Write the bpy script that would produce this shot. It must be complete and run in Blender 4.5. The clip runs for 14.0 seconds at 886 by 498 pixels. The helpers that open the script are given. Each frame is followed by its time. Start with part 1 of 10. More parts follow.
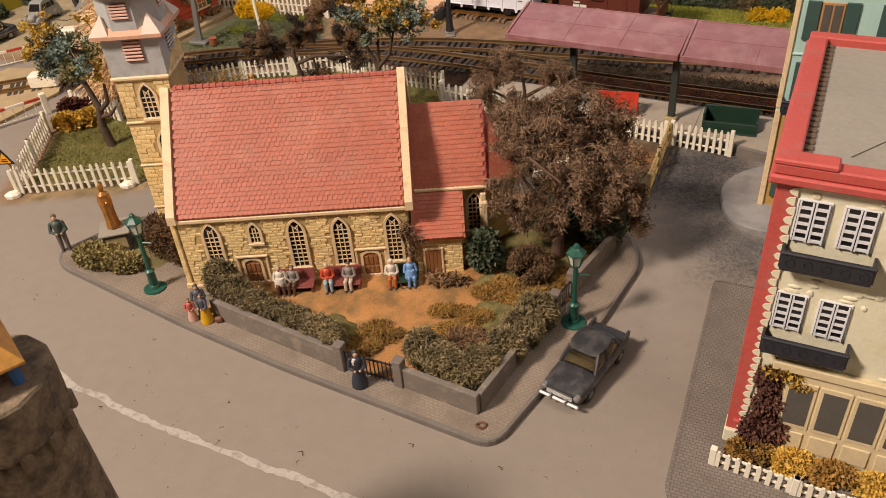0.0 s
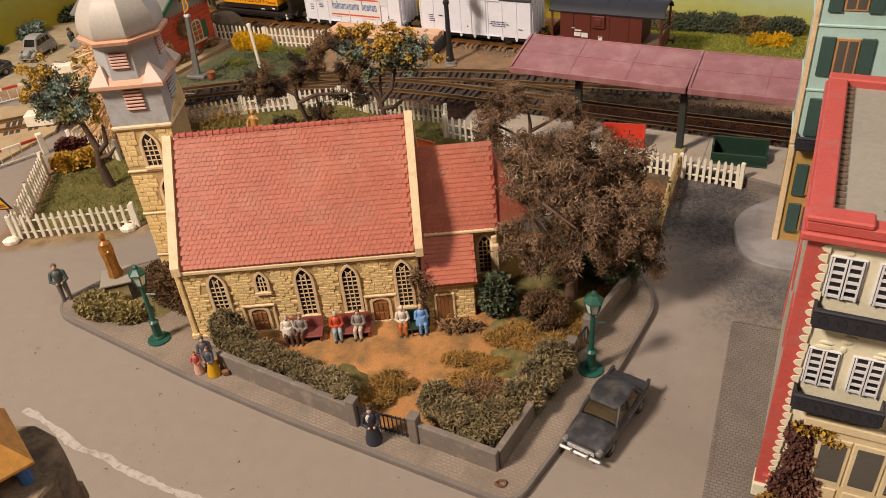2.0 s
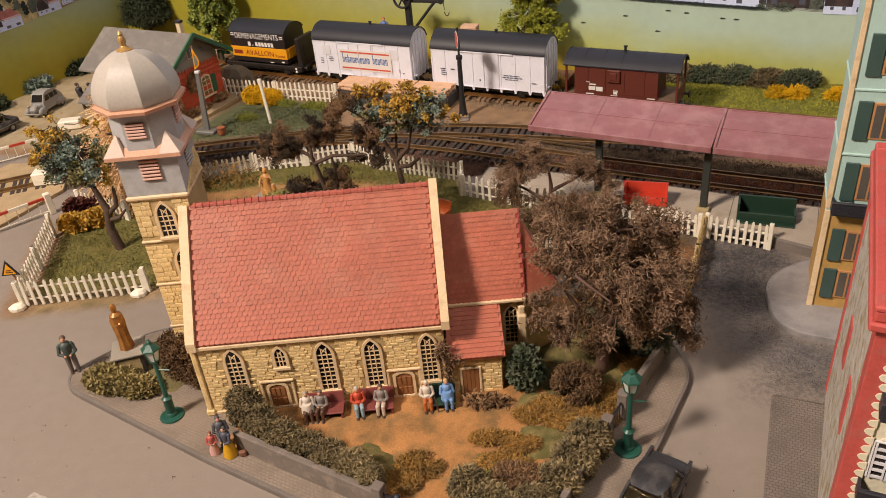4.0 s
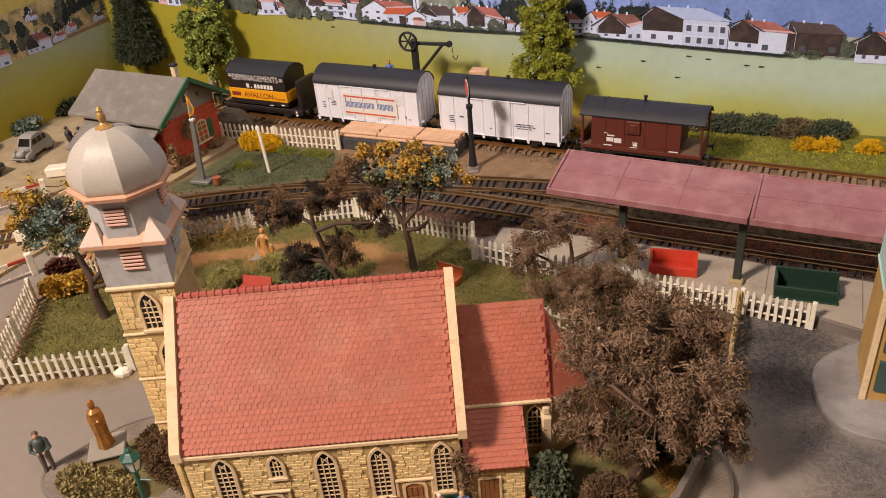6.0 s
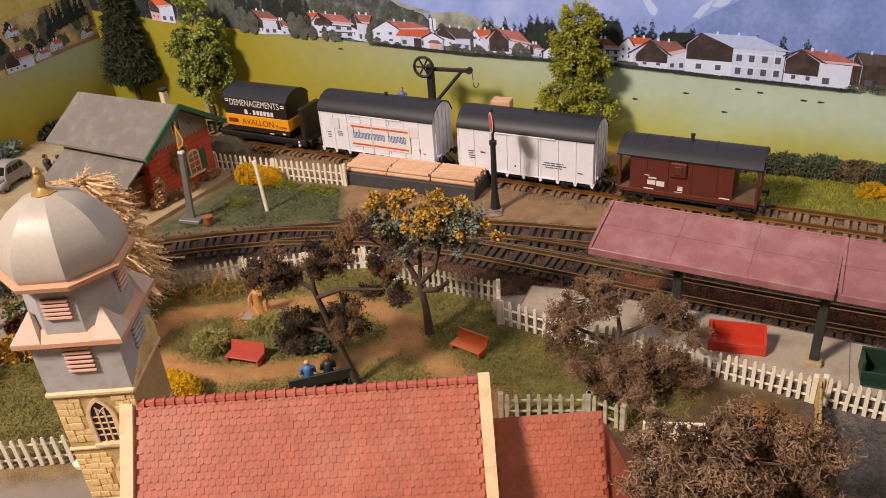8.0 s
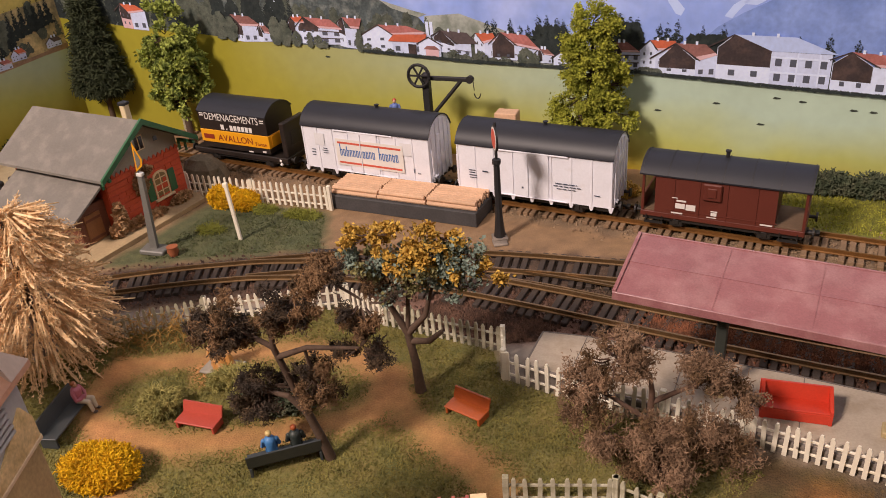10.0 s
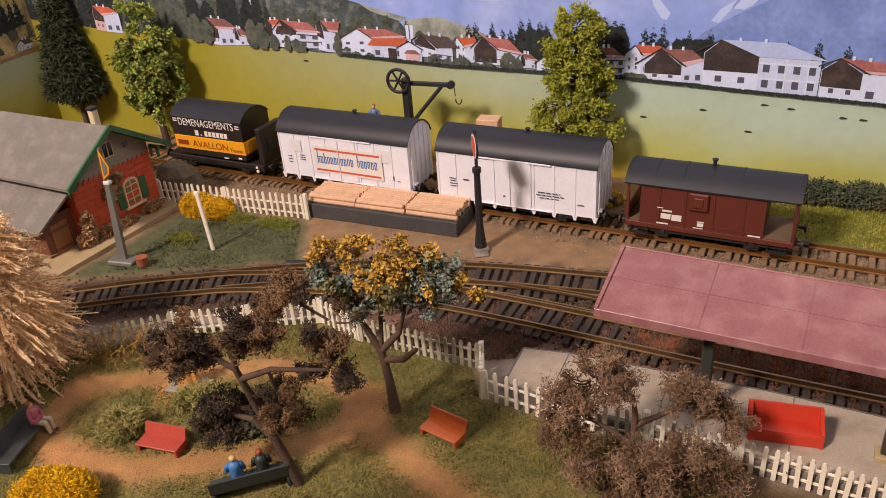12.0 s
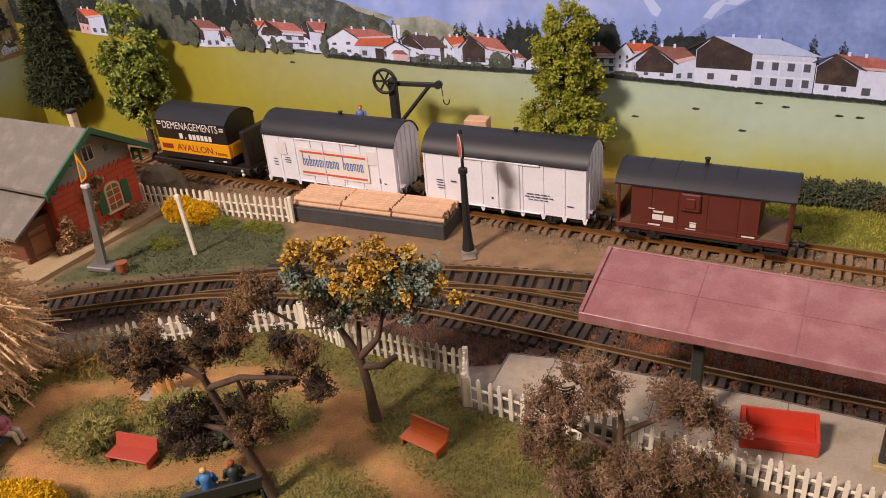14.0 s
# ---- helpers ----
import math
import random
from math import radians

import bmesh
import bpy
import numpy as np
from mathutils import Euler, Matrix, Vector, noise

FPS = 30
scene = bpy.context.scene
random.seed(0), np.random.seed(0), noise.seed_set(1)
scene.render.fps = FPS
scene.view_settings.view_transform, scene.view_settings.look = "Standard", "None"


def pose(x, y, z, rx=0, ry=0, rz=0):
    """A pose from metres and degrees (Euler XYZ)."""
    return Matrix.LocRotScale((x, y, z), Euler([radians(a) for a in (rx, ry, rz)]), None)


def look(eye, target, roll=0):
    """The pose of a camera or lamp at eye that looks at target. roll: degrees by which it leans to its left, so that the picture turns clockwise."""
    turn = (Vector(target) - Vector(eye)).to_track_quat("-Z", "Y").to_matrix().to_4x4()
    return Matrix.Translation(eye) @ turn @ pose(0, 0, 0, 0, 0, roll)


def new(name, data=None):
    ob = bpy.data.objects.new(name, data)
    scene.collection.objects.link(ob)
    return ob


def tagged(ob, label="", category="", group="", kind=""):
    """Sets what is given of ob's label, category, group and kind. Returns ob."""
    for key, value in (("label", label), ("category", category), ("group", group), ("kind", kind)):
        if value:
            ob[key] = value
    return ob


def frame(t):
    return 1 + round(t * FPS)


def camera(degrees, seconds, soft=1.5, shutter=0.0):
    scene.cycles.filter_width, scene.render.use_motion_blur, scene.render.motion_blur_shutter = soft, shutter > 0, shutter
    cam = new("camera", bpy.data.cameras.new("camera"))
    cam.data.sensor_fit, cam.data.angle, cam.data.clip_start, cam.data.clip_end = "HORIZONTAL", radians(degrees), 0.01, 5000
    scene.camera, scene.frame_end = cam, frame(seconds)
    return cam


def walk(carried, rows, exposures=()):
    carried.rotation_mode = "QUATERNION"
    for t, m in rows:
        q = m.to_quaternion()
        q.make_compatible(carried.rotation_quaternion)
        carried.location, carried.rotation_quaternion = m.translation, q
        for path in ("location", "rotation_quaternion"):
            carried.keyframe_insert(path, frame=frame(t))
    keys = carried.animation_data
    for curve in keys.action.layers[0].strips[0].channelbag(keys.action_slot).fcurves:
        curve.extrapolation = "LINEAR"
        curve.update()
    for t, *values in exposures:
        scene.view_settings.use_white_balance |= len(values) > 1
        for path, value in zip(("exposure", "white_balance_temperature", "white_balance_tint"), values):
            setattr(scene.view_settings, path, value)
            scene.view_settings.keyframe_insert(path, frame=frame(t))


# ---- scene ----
CM = 0.01  # one centimetre; the layout is an H0 model railway, planned in centimetres

cam = camera(58.60, 14.0, 0.95, 0.0)
PATH = [  # seconds, eye, target, roll
    (0, (8.532, 7.681, 22.667), (-2.270, 55.058, -12.528), -4.70),
    (0.5, (8.262, 8.044, 22.650), (-2.476, 55.377, -12.625), -4.70),
    (1, (8.221, 8.122, 22.621), (-2.371, 55.411, -12.756), -4.90),
    (1.5, (7.976, 8.671, 23.125), (-2.526, 56.049, -12.161), -5.20),
    (2, (7.655, 9.014, 23.383), (-2.842, 57.061, -10.987), -5.50),
    (2.2, (7.478, 9.189, 23.449), (-3.019, 57.596, -10.412), -5.50),
    (4.3, (6.243, 11.113, 24.178), (-4.377, 60.795, -7.743), -5.80),
    (4.5, (6.223, 11.491, 24.427), (-4.519, 61.181, -7.440), -5.90),
    (5, (5.993, 12.647, 24.618), (-4.748, 62.570, -6.884), -5.90),
    (5.5, (5.516, 13.751, 24.714), (-5.106, 63.921, -6.432), -5.60),
    (6, (4.989, 14.996, 24.616), (-5.451, 65.394, -6.223), -5.30),
    (6.5, (4.431, 16.415, 24.412), (-5.921, 66.974, -6.193), -4.90),
    (7, (3.909, 18.026, 24.635), (-6.502, 68.700, -5.758), -4.70),
    (7.5, (3.460, 19.514, 24.206), (-7.038, 70.265, -6.029), -4.50),
    (8, (2.915, 21.440, 23.611), (-7.768, 72.304, -6.367), -4.50),
    (8.2, (2.933, 22.197, 23.337), (-7.929, 73.114, -6.487), -4.70),
    (10.3, (2.326, 28.127, 21.138), (-9.014, 79.459, -7.783), -5.00),
    (10.5, (2.459, 28.322, 21.028), (-8.825, 79.729, -7.782), -4.90),
    (11, (2.452, 28.550, 21.030), (-8.556, 79.959, -7.884), -4.70),
    (11.5, (2.467, 28.821, 21.053), (-8.274, 80.214, -7.989), -4.60),
    (12, (2.636, 29.166, 21.031), (-7.893, 80.639, -7.945), -4.60),
    (12.5, (2.618, 29.472, 21.012), (-7.701, 81.005, -7.934), -4.60),
    (13, (2.867, 29.461, 20.612), (-7.511, 81.050, -8.212), -4.60),
    (13.5, (3.199, 29.776, 20.635), (-7.301, 81.405, -8.074), -4.80),
    (14, (3.253, 30.157, 20.341), (-7.427, 81.816, -8.248), -5.00),
]
EXPOSURES = ((0, -.20, 6500, 8), (2.2, -.20, 6500, 8), (5, -.20, 6500, 12), (8, -.20, 6500, 13), (10.5, -.20, 6500, 17), (14, -.20, 6500, 17))
walk(cam, [(t, look(Vector(eye) * CM, Vector(target) * CM, roll)) for t, eye, target, roll in PATH], EXPOSURES)

# ---- light: unseen lamps placed inside a closed room ----
world = bpy.data.worlds.new("room_air")
scene.world = world
world.use_nodes = True
world.node_tree.nodes["Background"].inputs[0].default_value = (1.0, 0.86, 0.70, 1)
world.node_tree.nodes["Background"].inputs[1].default_value = 0.008


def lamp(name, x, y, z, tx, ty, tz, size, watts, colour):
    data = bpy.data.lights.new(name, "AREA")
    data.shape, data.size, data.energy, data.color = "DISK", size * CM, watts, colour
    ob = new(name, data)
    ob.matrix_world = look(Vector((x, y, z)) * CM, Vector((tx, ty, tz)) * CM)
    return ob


# Key lamp, unseen; its place follows the fall of the shadows.
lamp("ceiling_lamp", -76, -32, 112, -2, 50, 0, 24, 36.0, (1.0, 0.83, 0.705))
# Side lamp, unseen, added to brighten faces turned to the right.
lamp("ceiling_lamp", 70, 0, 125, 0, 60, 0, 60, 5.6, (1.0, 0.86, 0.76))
# Broad overhead disk, added only to fill the shade; no real fixture.
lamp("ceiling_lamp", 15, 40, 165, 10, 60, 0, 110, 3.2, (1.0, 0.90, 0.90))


# ---- mesh helpers (all in centimetres) ----
class M:
    """A growing list of vertices and faces."""

    def __init__(self):
        self.v, self.f = [], []

    def add(self, verts, faces):
        n = len(self.v)
        self.v += [tuple(p) for p in verts]
        self.f += [tuple(i + n for i in q) for q in faces]
        return self

    def box(self, x0, x1, y0, y1, z0, z1, b=0.0):
        if b <= 0:
            v = [(x, y, z) for z in (z0, z1) for y in (y0, y1) for x in (x0, x1)]
            return self.add(v, [(0, 2, 3, 1), (4, 5, 7, 6), (0, 1, 5, 4), (2, 6, 7, 3), (0, 4, 6, 2), (1, 3, 7, 5)])
        b = min(b, (x1 - x0) * .45, (y1 - y0) * .45, (z1 - z0) * .45)
        ring = lambda i, z: [(x0 + i, y0 + b, z), (x0 + b, y0 + i, z), (x1 - b, y0 + i, z), (x1 - i, y0 + b, z),
                             (x1 - i, y1 - b, z), (x1 - b, y1 - i, z), (x0 + b, y1 - i, z), (x0 + i, y1 - b, z)]
        v = ring(b, z0) + ring(0, z0 + b) + ring(0, z1 - b) + ring(b, z1)
        f = [tuple(range(7, -1, -1)), tuple(range(24, 32))]
        for k in range(3):
            for i in range(8):
                j = (i + 1) % 8
                f.append((k * 8 + i, k * 8 + j, k * 8 + 8 + j, k * 8 + 8 + i))
        return self.add(v, f)

    def prism(self, poly, z0, z1):
        n = len(poly)
        area = sum(poly[i][0] * poly[(i + 1) % n][1] - poly[(i + 1) % n][0] * poly[i][1] for i in range(n))
        if area < 0:
            poly = poly[::-1]
        v = [(x, y, z0) for x, y in poly] + [(x, y, z1) for x, y in poly]
        return self.add(v, [tuple(range(n - 1, -1, -1)), tuple(range(n, 2 * n))] + [(i, (i + 1) % n, n + (i + 1) % n, n + i) for i in range(n)])

    def along_x(self, prof, x0, x1):
        """A profile of (y, z) drawn out along x."""
        n = len(prof)
        v = [(x0, y, z) for y, z in prof] + [(x1, y, z) for y, z in prof]
        return self.add(v, [tuple(range(n)), tuple(range(2 * n - 1, n - 1, -1))] + [(i, n + i, n + (i + 1) % n, (i + 1) % n) for i in range(n)])

    def along_y(self, prof, y0, y1):
        """A profile of (x, z) drawn out along y."""
        n = len(prof)
        v = [(x, y0, z) for x, z in prof] + [(x, y1, z) for x, z in prof]
        return self.add(v, [tuple(range(n - 1, -1, -1)), tuple(range(n, 2 * n))] + [(i, (i + 1) % n, n + (i + 1) % n, n + i) for i in range(n)])

    def cyl(self, p0, p1, r0, r1=None, n=10):
        r1 = r0 if r1 is None else r1
        p0, p1 = Vector(p0), Vector(p1)
        d = (p1 - p0).normalized()
        a = d.orthogonal().normalized()
        b = d.cross(a)
        ring = lambda p, r: [p + (a * math.cos(6.2832 * i / n) + b * math.sin(6.2832 * i / n)) * r for i in range(n)]
        v = ring(p0, r0) + ring(p1, r1)
        return self.add(v, [tuple(range(n - 1, -1, -1)), tuple(range(n, 2 * n))] + [(i, (i + 1) % n, n + (i + 1) % n, n + i) for i in range(n)])

    def lathe(self, prof, n=16, cx=0.0, cy=0.0, turn=0.0):
        """A profile of (radius, z), bottom to top, turned round the upright."""
        v, f = [], []
        for r, z in prof:
            v += [(cx + r * math.cos(6.28319 * i / n + turn), cy + r * math.sin(6.28319 * i / n + turn), z) for i in range(n)]
        for k in range(len(prof) - 1):
            f += [(k * n + i, k * n + (i + 1) % n, k * n + n + (i + 1) % n, k * n + n + i) for i in range(n)]
        f += [tuple(range(n - 1, -1, -1)), tuple(range((len(prof) - 1) * n, len(prof) * n))]
        return self.add(v, f)

    def ball(self, x, y, z, rx, ry=None, rz=None, n=10, m=6):
        ry, rz = ry or rx, rz or rx
        v = [(x, y, z - rz)]
        f = []
        for k in range(1, m):
            a = math.pi * k / m
            v += [(x + rx * math.sin(a) * math.cos(6.28319 * i / n), y + ry * math.sin(a) * math.sin(6.28319 * i / n), z - rz * math.cos(a)) for i in range(n)]
        v.append((x, y, z + rz))
        f += [(0, 1 + (i + 1) % n, 1 + i) for i in range(n)]
        for k in range(m - 2):
            f += [(1 + k * n + i, 1 + k * n + (i + 1) % n, 1 + k * n + n + (i + 1) % n, 1 + k * n + n + i) for i in range(n)]
        e = len(v) - 1
        f += [(e, e - n + i, e - n + (i + 1) % n) for i in range(n)]
        return self.add(v, f)

    def turned(self, m):
        self.v = [tuple(m @ Vector(p)) for p in self.v]
        return self

    def join(self, other, m=None):
        return self.add([m @ Vector(p) for p in other.v] if m else other.v, other.f)

    def mesh(self, name, material, smooth=False):
        me = bpy.data.meshes.new(name)
        me.from_pydata([(x * CM, y * CM, z * CM) for x, y, z in self.v], [], self.f)
        me.materials.append(material)
        if smooth:
            me.polygons.foreach_set("use_smooth", [True] * len(me.polygons))
            me.set_sharp_from_angle(angle=radians(40))
        me.update()
        return me


def at(x, y, z=0.0, rz=0.0, rx=0.0, ry=0.0):
    return pose(x * CM, y * CM, z * CM, rx, ry, rz)


def local(x, y, z=0.0, rz=0.0, rx=0.0, ry=0.0):
    """The same pose in centimetres, for mesh coordinates."""
    return pose(x, y, z, rx, ry, rz)


def thing(name, m, label, category, group="", kind=""):
    ob = new(name)
    ob.empty_display_size = 0.01
    ob.matrix_world = m
    return tagged(ob, label, category, group, kind)


def solo(name, mesh, material, m, label, category, group="", kind="", smooth=False):
    ob = new(name, mesh.mesh(name, material, smooth))
    ob.matrix_world = m
    return tagged(ob, label, category, group, kind)


def part(name, mesh, material, parent, label="", smooth=False, kind="", m=None):
    ob = new(name, mesh if isinstance(mesh, bpy.types.Mesh) else mesh.mesh(name, material, smooth))
    ob.parent = parent
    if m is not None:
        ob.matrix_basis = m
    return tagged(ob, label, "", "", kind)


# ---- materials ----
def material(name, base, rough=0.6, var=0.18, fine=10.0, coarse=0.8, bump=0.15, metal=0.0, other=None, other_at=0.55, random_=0.0, spec=0.5):
    """base varied at two scales (per centimetre); other: a second colour in stains."""
    mt = bpy.data.materials.new(name)
    mt.use_nodes = True
    nt = mt.node_tree
    nodes, link = nt.nodes, nt.links.new
    bs = nodes["Principled BSDF"]
    bs.inputs["Roughness"].default_value, bs.inputs["Metallic"].default_value = rough, metal
    bs.inputs["Specular IOR Level"].default_value = spec
    tc = nodes.new("ShaderNodeTexCoord")

    def noise_node(scale, detail):
        n = nodes.new("ShaderNodeTexNoise")
        n.inputs["Scale"].default_value, n.inputs["Detail"].default_value = scale * 100, detail
        link(tc.outputs["Object"], n.inputs["Vector"])
        return n

    n1, n2 = noise_node(fine, 3), noise_node(coarse, 4)
    add = nodes.new("ShaderNodeMath")
    add.operation = "ADD"
    link(n1.outputs[0], add.inputs[0])
    link(n2.outputs[0], add.inputs[1])
    mr = nodes.new("ShaderNodeMapRange")
    mr.inputs[1].default_value, mr.inputs[2].default_value = 0.6, 1.4
    mr.inputs[3].default_value, mr.inputs[4].default_value = 1 - var, 1 + var
    link(add.outputs[0], mr.inputs[0])
    value = mr.outputs[0]
    if random_:
        info = nodes.new("ShaderNodeObjectInfo")
        geo = nodes.new("ShaderNodeNewGeometry")
        s = nodes.new("ShaderNodeMath")
        s.operation = "ADD"
        link(info.outputs["Random"], s.inputs[0])
        link(geo.outputs["Random Per Island"], s.inputs[1])
        w = nodes.new("ShaderNodeMath")
        w.operation = "MULTIPLY_ADD"
        link(s.outputs[0], w.inputs[0])
        w.inputs[1].default_value, w.inputs[2].default_value = random_, 1 - random_
        k = nodes.new("ShaderNodeMath")
        k.operation = "MULTIPLY"
        link(w.outputs[0], k.inputs[0])
        link(value, k.inputs[1])
        value = k.outputs[0]
    mul = nodes.new("ShaderNodeVectorMath")
    mul.operation = "SCALE"
    link(value, mul.inputs["Scale"])
    if other is None:
        mul.inputs[0].default_value = base
    else:
        mix = nodes.new("ShaderNodeMix")
        mix.data_type = "RGBA"
        mix.inputs[6].default_value, mix.inputs[7].default_value = (*base, 1), (*other, 1)
        n3 = noise_node(coarse * 1.7, 5)
        ramp = nodes.new("ShaderNodeMapRange")
        ramp.inputs[1].default_value, ramp.inputs[2].default_value = other_at - 0.08, other_at + 0.12
        link(n3.outputs[0], ramp.inputs[0])
        link(ramp.outputs[0], mix.inputs[0])
        link(mix.outputs[2], mul.inputs[0])
    link(mul.outputs[0], bs.inputs["Base Color"])
    if bump:
        bp = nodes.new("ShaderNodeBump")
        bp.inputs["Strength"].default_value, bp.inputs["Distance"].default_value = bump, 0.0004
        link(n1.outputs[0], bp.inputs["Height"])
        link(bp.outputs[0], bs.inputs["Normal"])
    return mt


STONE = material("church_stone", (0.80, 0.595, 0.285), 0.75, 0.28, 12, 1.0, 0.4, other=(0.60, 0.42, 0.18), other_at=0.54, random_=0.14)
JOINT = material("stone_joint", (0.47, 0.335, 0.15), 0.85, 0.25)
TRIM = material("cream_stone_trim", (0.74, 0.56, 0.34), 0.6, 0.1, 12, 1.5, 0.15, other=(0.58, 0.42, 0.24), other_at=0.62)
TILE = material("red_roof_tile", (0.42, 0.118, 0.068), 0.58, 0.22, 12, 0.35, 0.2, other=(0.44, 0.150, 0.092), other_at=0.54, random_=0.15)
DOME = material("silver_grey_dome", (0.47, 0.43, 0.375), 0.44, 0.1, 8, 0.6, 0.03, metal=0.0)
COPPER = material("salmon_trim", (0.62, 0.34, 0.22), 0.5, 0.12)
GLASS_DARK = material("dark_window", (0.012, 0.010, 0.010), 0.15, 0.1, 5, 1, 0)
WOOD = material("brown_door_wood", (0.27, 0.115, 0.042), 0.5, 0.25, 16, 2, 0.2)
WHITE = material("cream_white_fence_paint", (0.84, 0.78, 0.64), 0.5, 0.1, 14, 1.2, 0.1, other=(0.66, 0.57, 0.38), other_at=0.63)
WALLGREY = material("grey_garden_wall", (0.18, 0.15, 0.125), 0.8, 0.2, 12, 1.0, 0.2, other=(0.28, 0.23, 0.185), other_at=0.6)
KERB = material("dark_kerb", (0.17, 0.145, 0.125), 0.8, 0.2)
RED = material("red_bench_paint", (0.55, 0.045, 0.02), 0.4, 0.12)



# ---- ground: one sheet, its surfaces laid out by zones ----
NEAR = [(-52, 43.5), (-46, 47.8), (-40, 51.6), (-34, 55.0), (-28, 58.0), (-24.3, 59.6), (-20.4, 60.9), (-17.5, 61.6), (-14.8, 62.05), (-10, 62.1), (-5, 61.35), (0, 60.0), (10, 56.85), (20, 54.0), (30, 51.2), (44, 47.4)]
GOODS = [(-46, 84.6), (-20, 76.6), (44, 56.8)]
SIDING = [(-17.5, 61.75), (-14, 62.55), (-9, 63.35), (-3, 63.4), (3, 62.75), (12, 61.4), (20, 60.7), (30, 58.9), (44, 55.2)]
PATHS = [[(-19, 53.6), (-15, 54.7), (-11, 55.6), (-8, 55.1), (-6.3, 53.6), (-5, 51.5), (-3, 49.9), (-0.8, 47.8), (0.2, 45)],
         [(-17.4, 49.3), (-14, 48.9), (-11.6, 49.5), (-9, 50.4), (-6.6, 51.6), (-6.1, 53.8)], [(-19, 53.6), (-19.3, 51.2), (-17.2, 49.2), (-15, 46)]]


def curve_through(points, step=0.4):
    """Points at even steps along a smooth line."""
    pts = [Vector((*p, 0)) for p in points]
    pts = [pts[0] * 2 - pts[1]] + pts + [pts[-1] * 2 - pts[-2]]
    out = []
    for i in range(1, len(pts) - 2):
        a, b, c, d = pts[i - 1:i + 3]
        n = max(2, int((c - b).length / 0.1))
        for k in range(n):
            t = k / n
            out.append(0.5 * ((2 * b) + (c - a) * t + (2 * a - 5 * b + 4 * c - d) * t * t + (3 * b - a - 3 * c + d) * t ** 3))
    out.append(pts[-2])
    res, run = [out[0]], 0.0
    for p, q in zip(out, out[1:]):
        run += (q - p).length
        if run >= step:
            res.append(q)
            run = 0.0
    return res


def distance_to(points, X, Y):
    best = np.full(X.shape, 1e9)
    for (ax, ay), (bx, by) in zip(points, points[1:]):
        dx, dy = bx - ax, by - ay
        t = np.clip(((X - ax) * dx + (Y - ay) * dy) / (dx * dx + dy * dy), 0, 1)
        best = np.minimum(best, np.hypot(X - ax - t * dx, Y - ay - t * dy))
    return best


def depth_in(poly, X, Y):
    """Signed distance: positive inside the outline."""
    inside = np.zeros(X.shape, bool)
    for (ax, ay), (bx, by) in zip(poly, poly[1:] + poly[:1]):
        cross = (ay > Y) != (by > Y)
        inside ^= cross & (X < (bx - ax) * (Y - ay) / ((by - ay) if by != ay else 1e-9) + ax)
    return np.where(inside, 1, -1) * distance_to(poly + poly[:1], X, Y)


def smooth(d, soft):
    return np.clip(d / soft * 0.5 + 0.5, 0, 1)


def rough_field(X, Y, scale, seed):
    return np.array([noise.noise((x * scale, y * scale, seed)) for x, y in zip(X, Y)])


LAWN_AREA = [(-24.0, 41.9), (-17.2, 43.3), (-13, 44.5), (-2, 46.3), (4, 46.6), (6.5, 47.3), (8.6, 49.6), (5, 51.9), (-1.4, 54.2), (-2, 56.3), (-7, 58), (-9.8, 59.4), (-17, 57.8), (-22.5, 55), (-26.4, 50), (-26.2, 48.4), (-25, 45)]
xs, ys = np.linspace(-60, 42, 300), np.linspace(8, 98, 265)
GX, GY = np.meshgrid(xs, ys)
X, Y = GX.ravel(), GY.ravel()
wob = rough_field(X, Y, 0.9, 3.0) * 0.5 + rough_field(X, Y, 2.6, 7.0) * 0.35
tone = np.tile(np.array([0.258, 0.216, 0.178]), (X.size, 1))
grain = np.full(X.size, 0.08)
speck = np.zeros(X.size)


def lay(mask, colour, rough_, other=None):
    """Lays a surface over what is there; other: a second colour in patches."""
    global tone, grain
    col = np.array(colour)[None, :]
    if other is not None:
        k = np.clip(0.5 + wob * 1.6, 0, 1)[:, None]
        col = col * (1 - k) + np.array(other)[None, :] * k
    tone = tone * (1 - mask[:, None]) + col * mask[:, None]
    grain = grain * (1 - mask) + rough_ * mask


GRASS, GRASS2, EARTH = (0.140, 0.140, 0.042), (0.215, 0.170, 0.052), (0.58, 0.270, 0.098)
lay(smooth(depth_in([(-60, 98), (-60, 63), (-38, 60.5), (-27, 60.2), (-22, 58), (-17, 59), (-10, 59.9), (-6, 58.2), (0.2, 57.2), (42, 45), (42, 98)], X, Y) + wob * .4, 0.3), (0.30, 0.185, 0.097), 0.5, (0.23, 0.14, 0.075))
lay(smooth(depth_in([(-60, 98), (-60, 62), (-36, 62), (-30, 63.5), (-28.5, 72), (-34, 84), (-60, 95)], X, Y) + wob, 0.8), (0.40, 0.32, 0.20), 0.3, (0.33, 0.25, 0.14))
lay(smooth(depth_in([(-60, 98), (-60, 70), (-47, 72), (-43, 77), (-38, 84), (-30, 86), (-20, 82), (-20, 98)], X, Y) + wob, 0.8), (0.16, 0.14, 0.05), 0.9, (0.25, 0.16, 0.07))
lay(smooth(2.3 - distance_to(NEAR, X, Y) + wob, 0.5), (0.072, 0.040, 0.029), 0.9, (0.05, 0.031, 0.024))
lay(smooth(1.9 - distance_to(SIDING, X, Y) + wob, 0.5), (0.115, 0.07, 0.045), 0.9, (0.08, 0.052, 0.036))
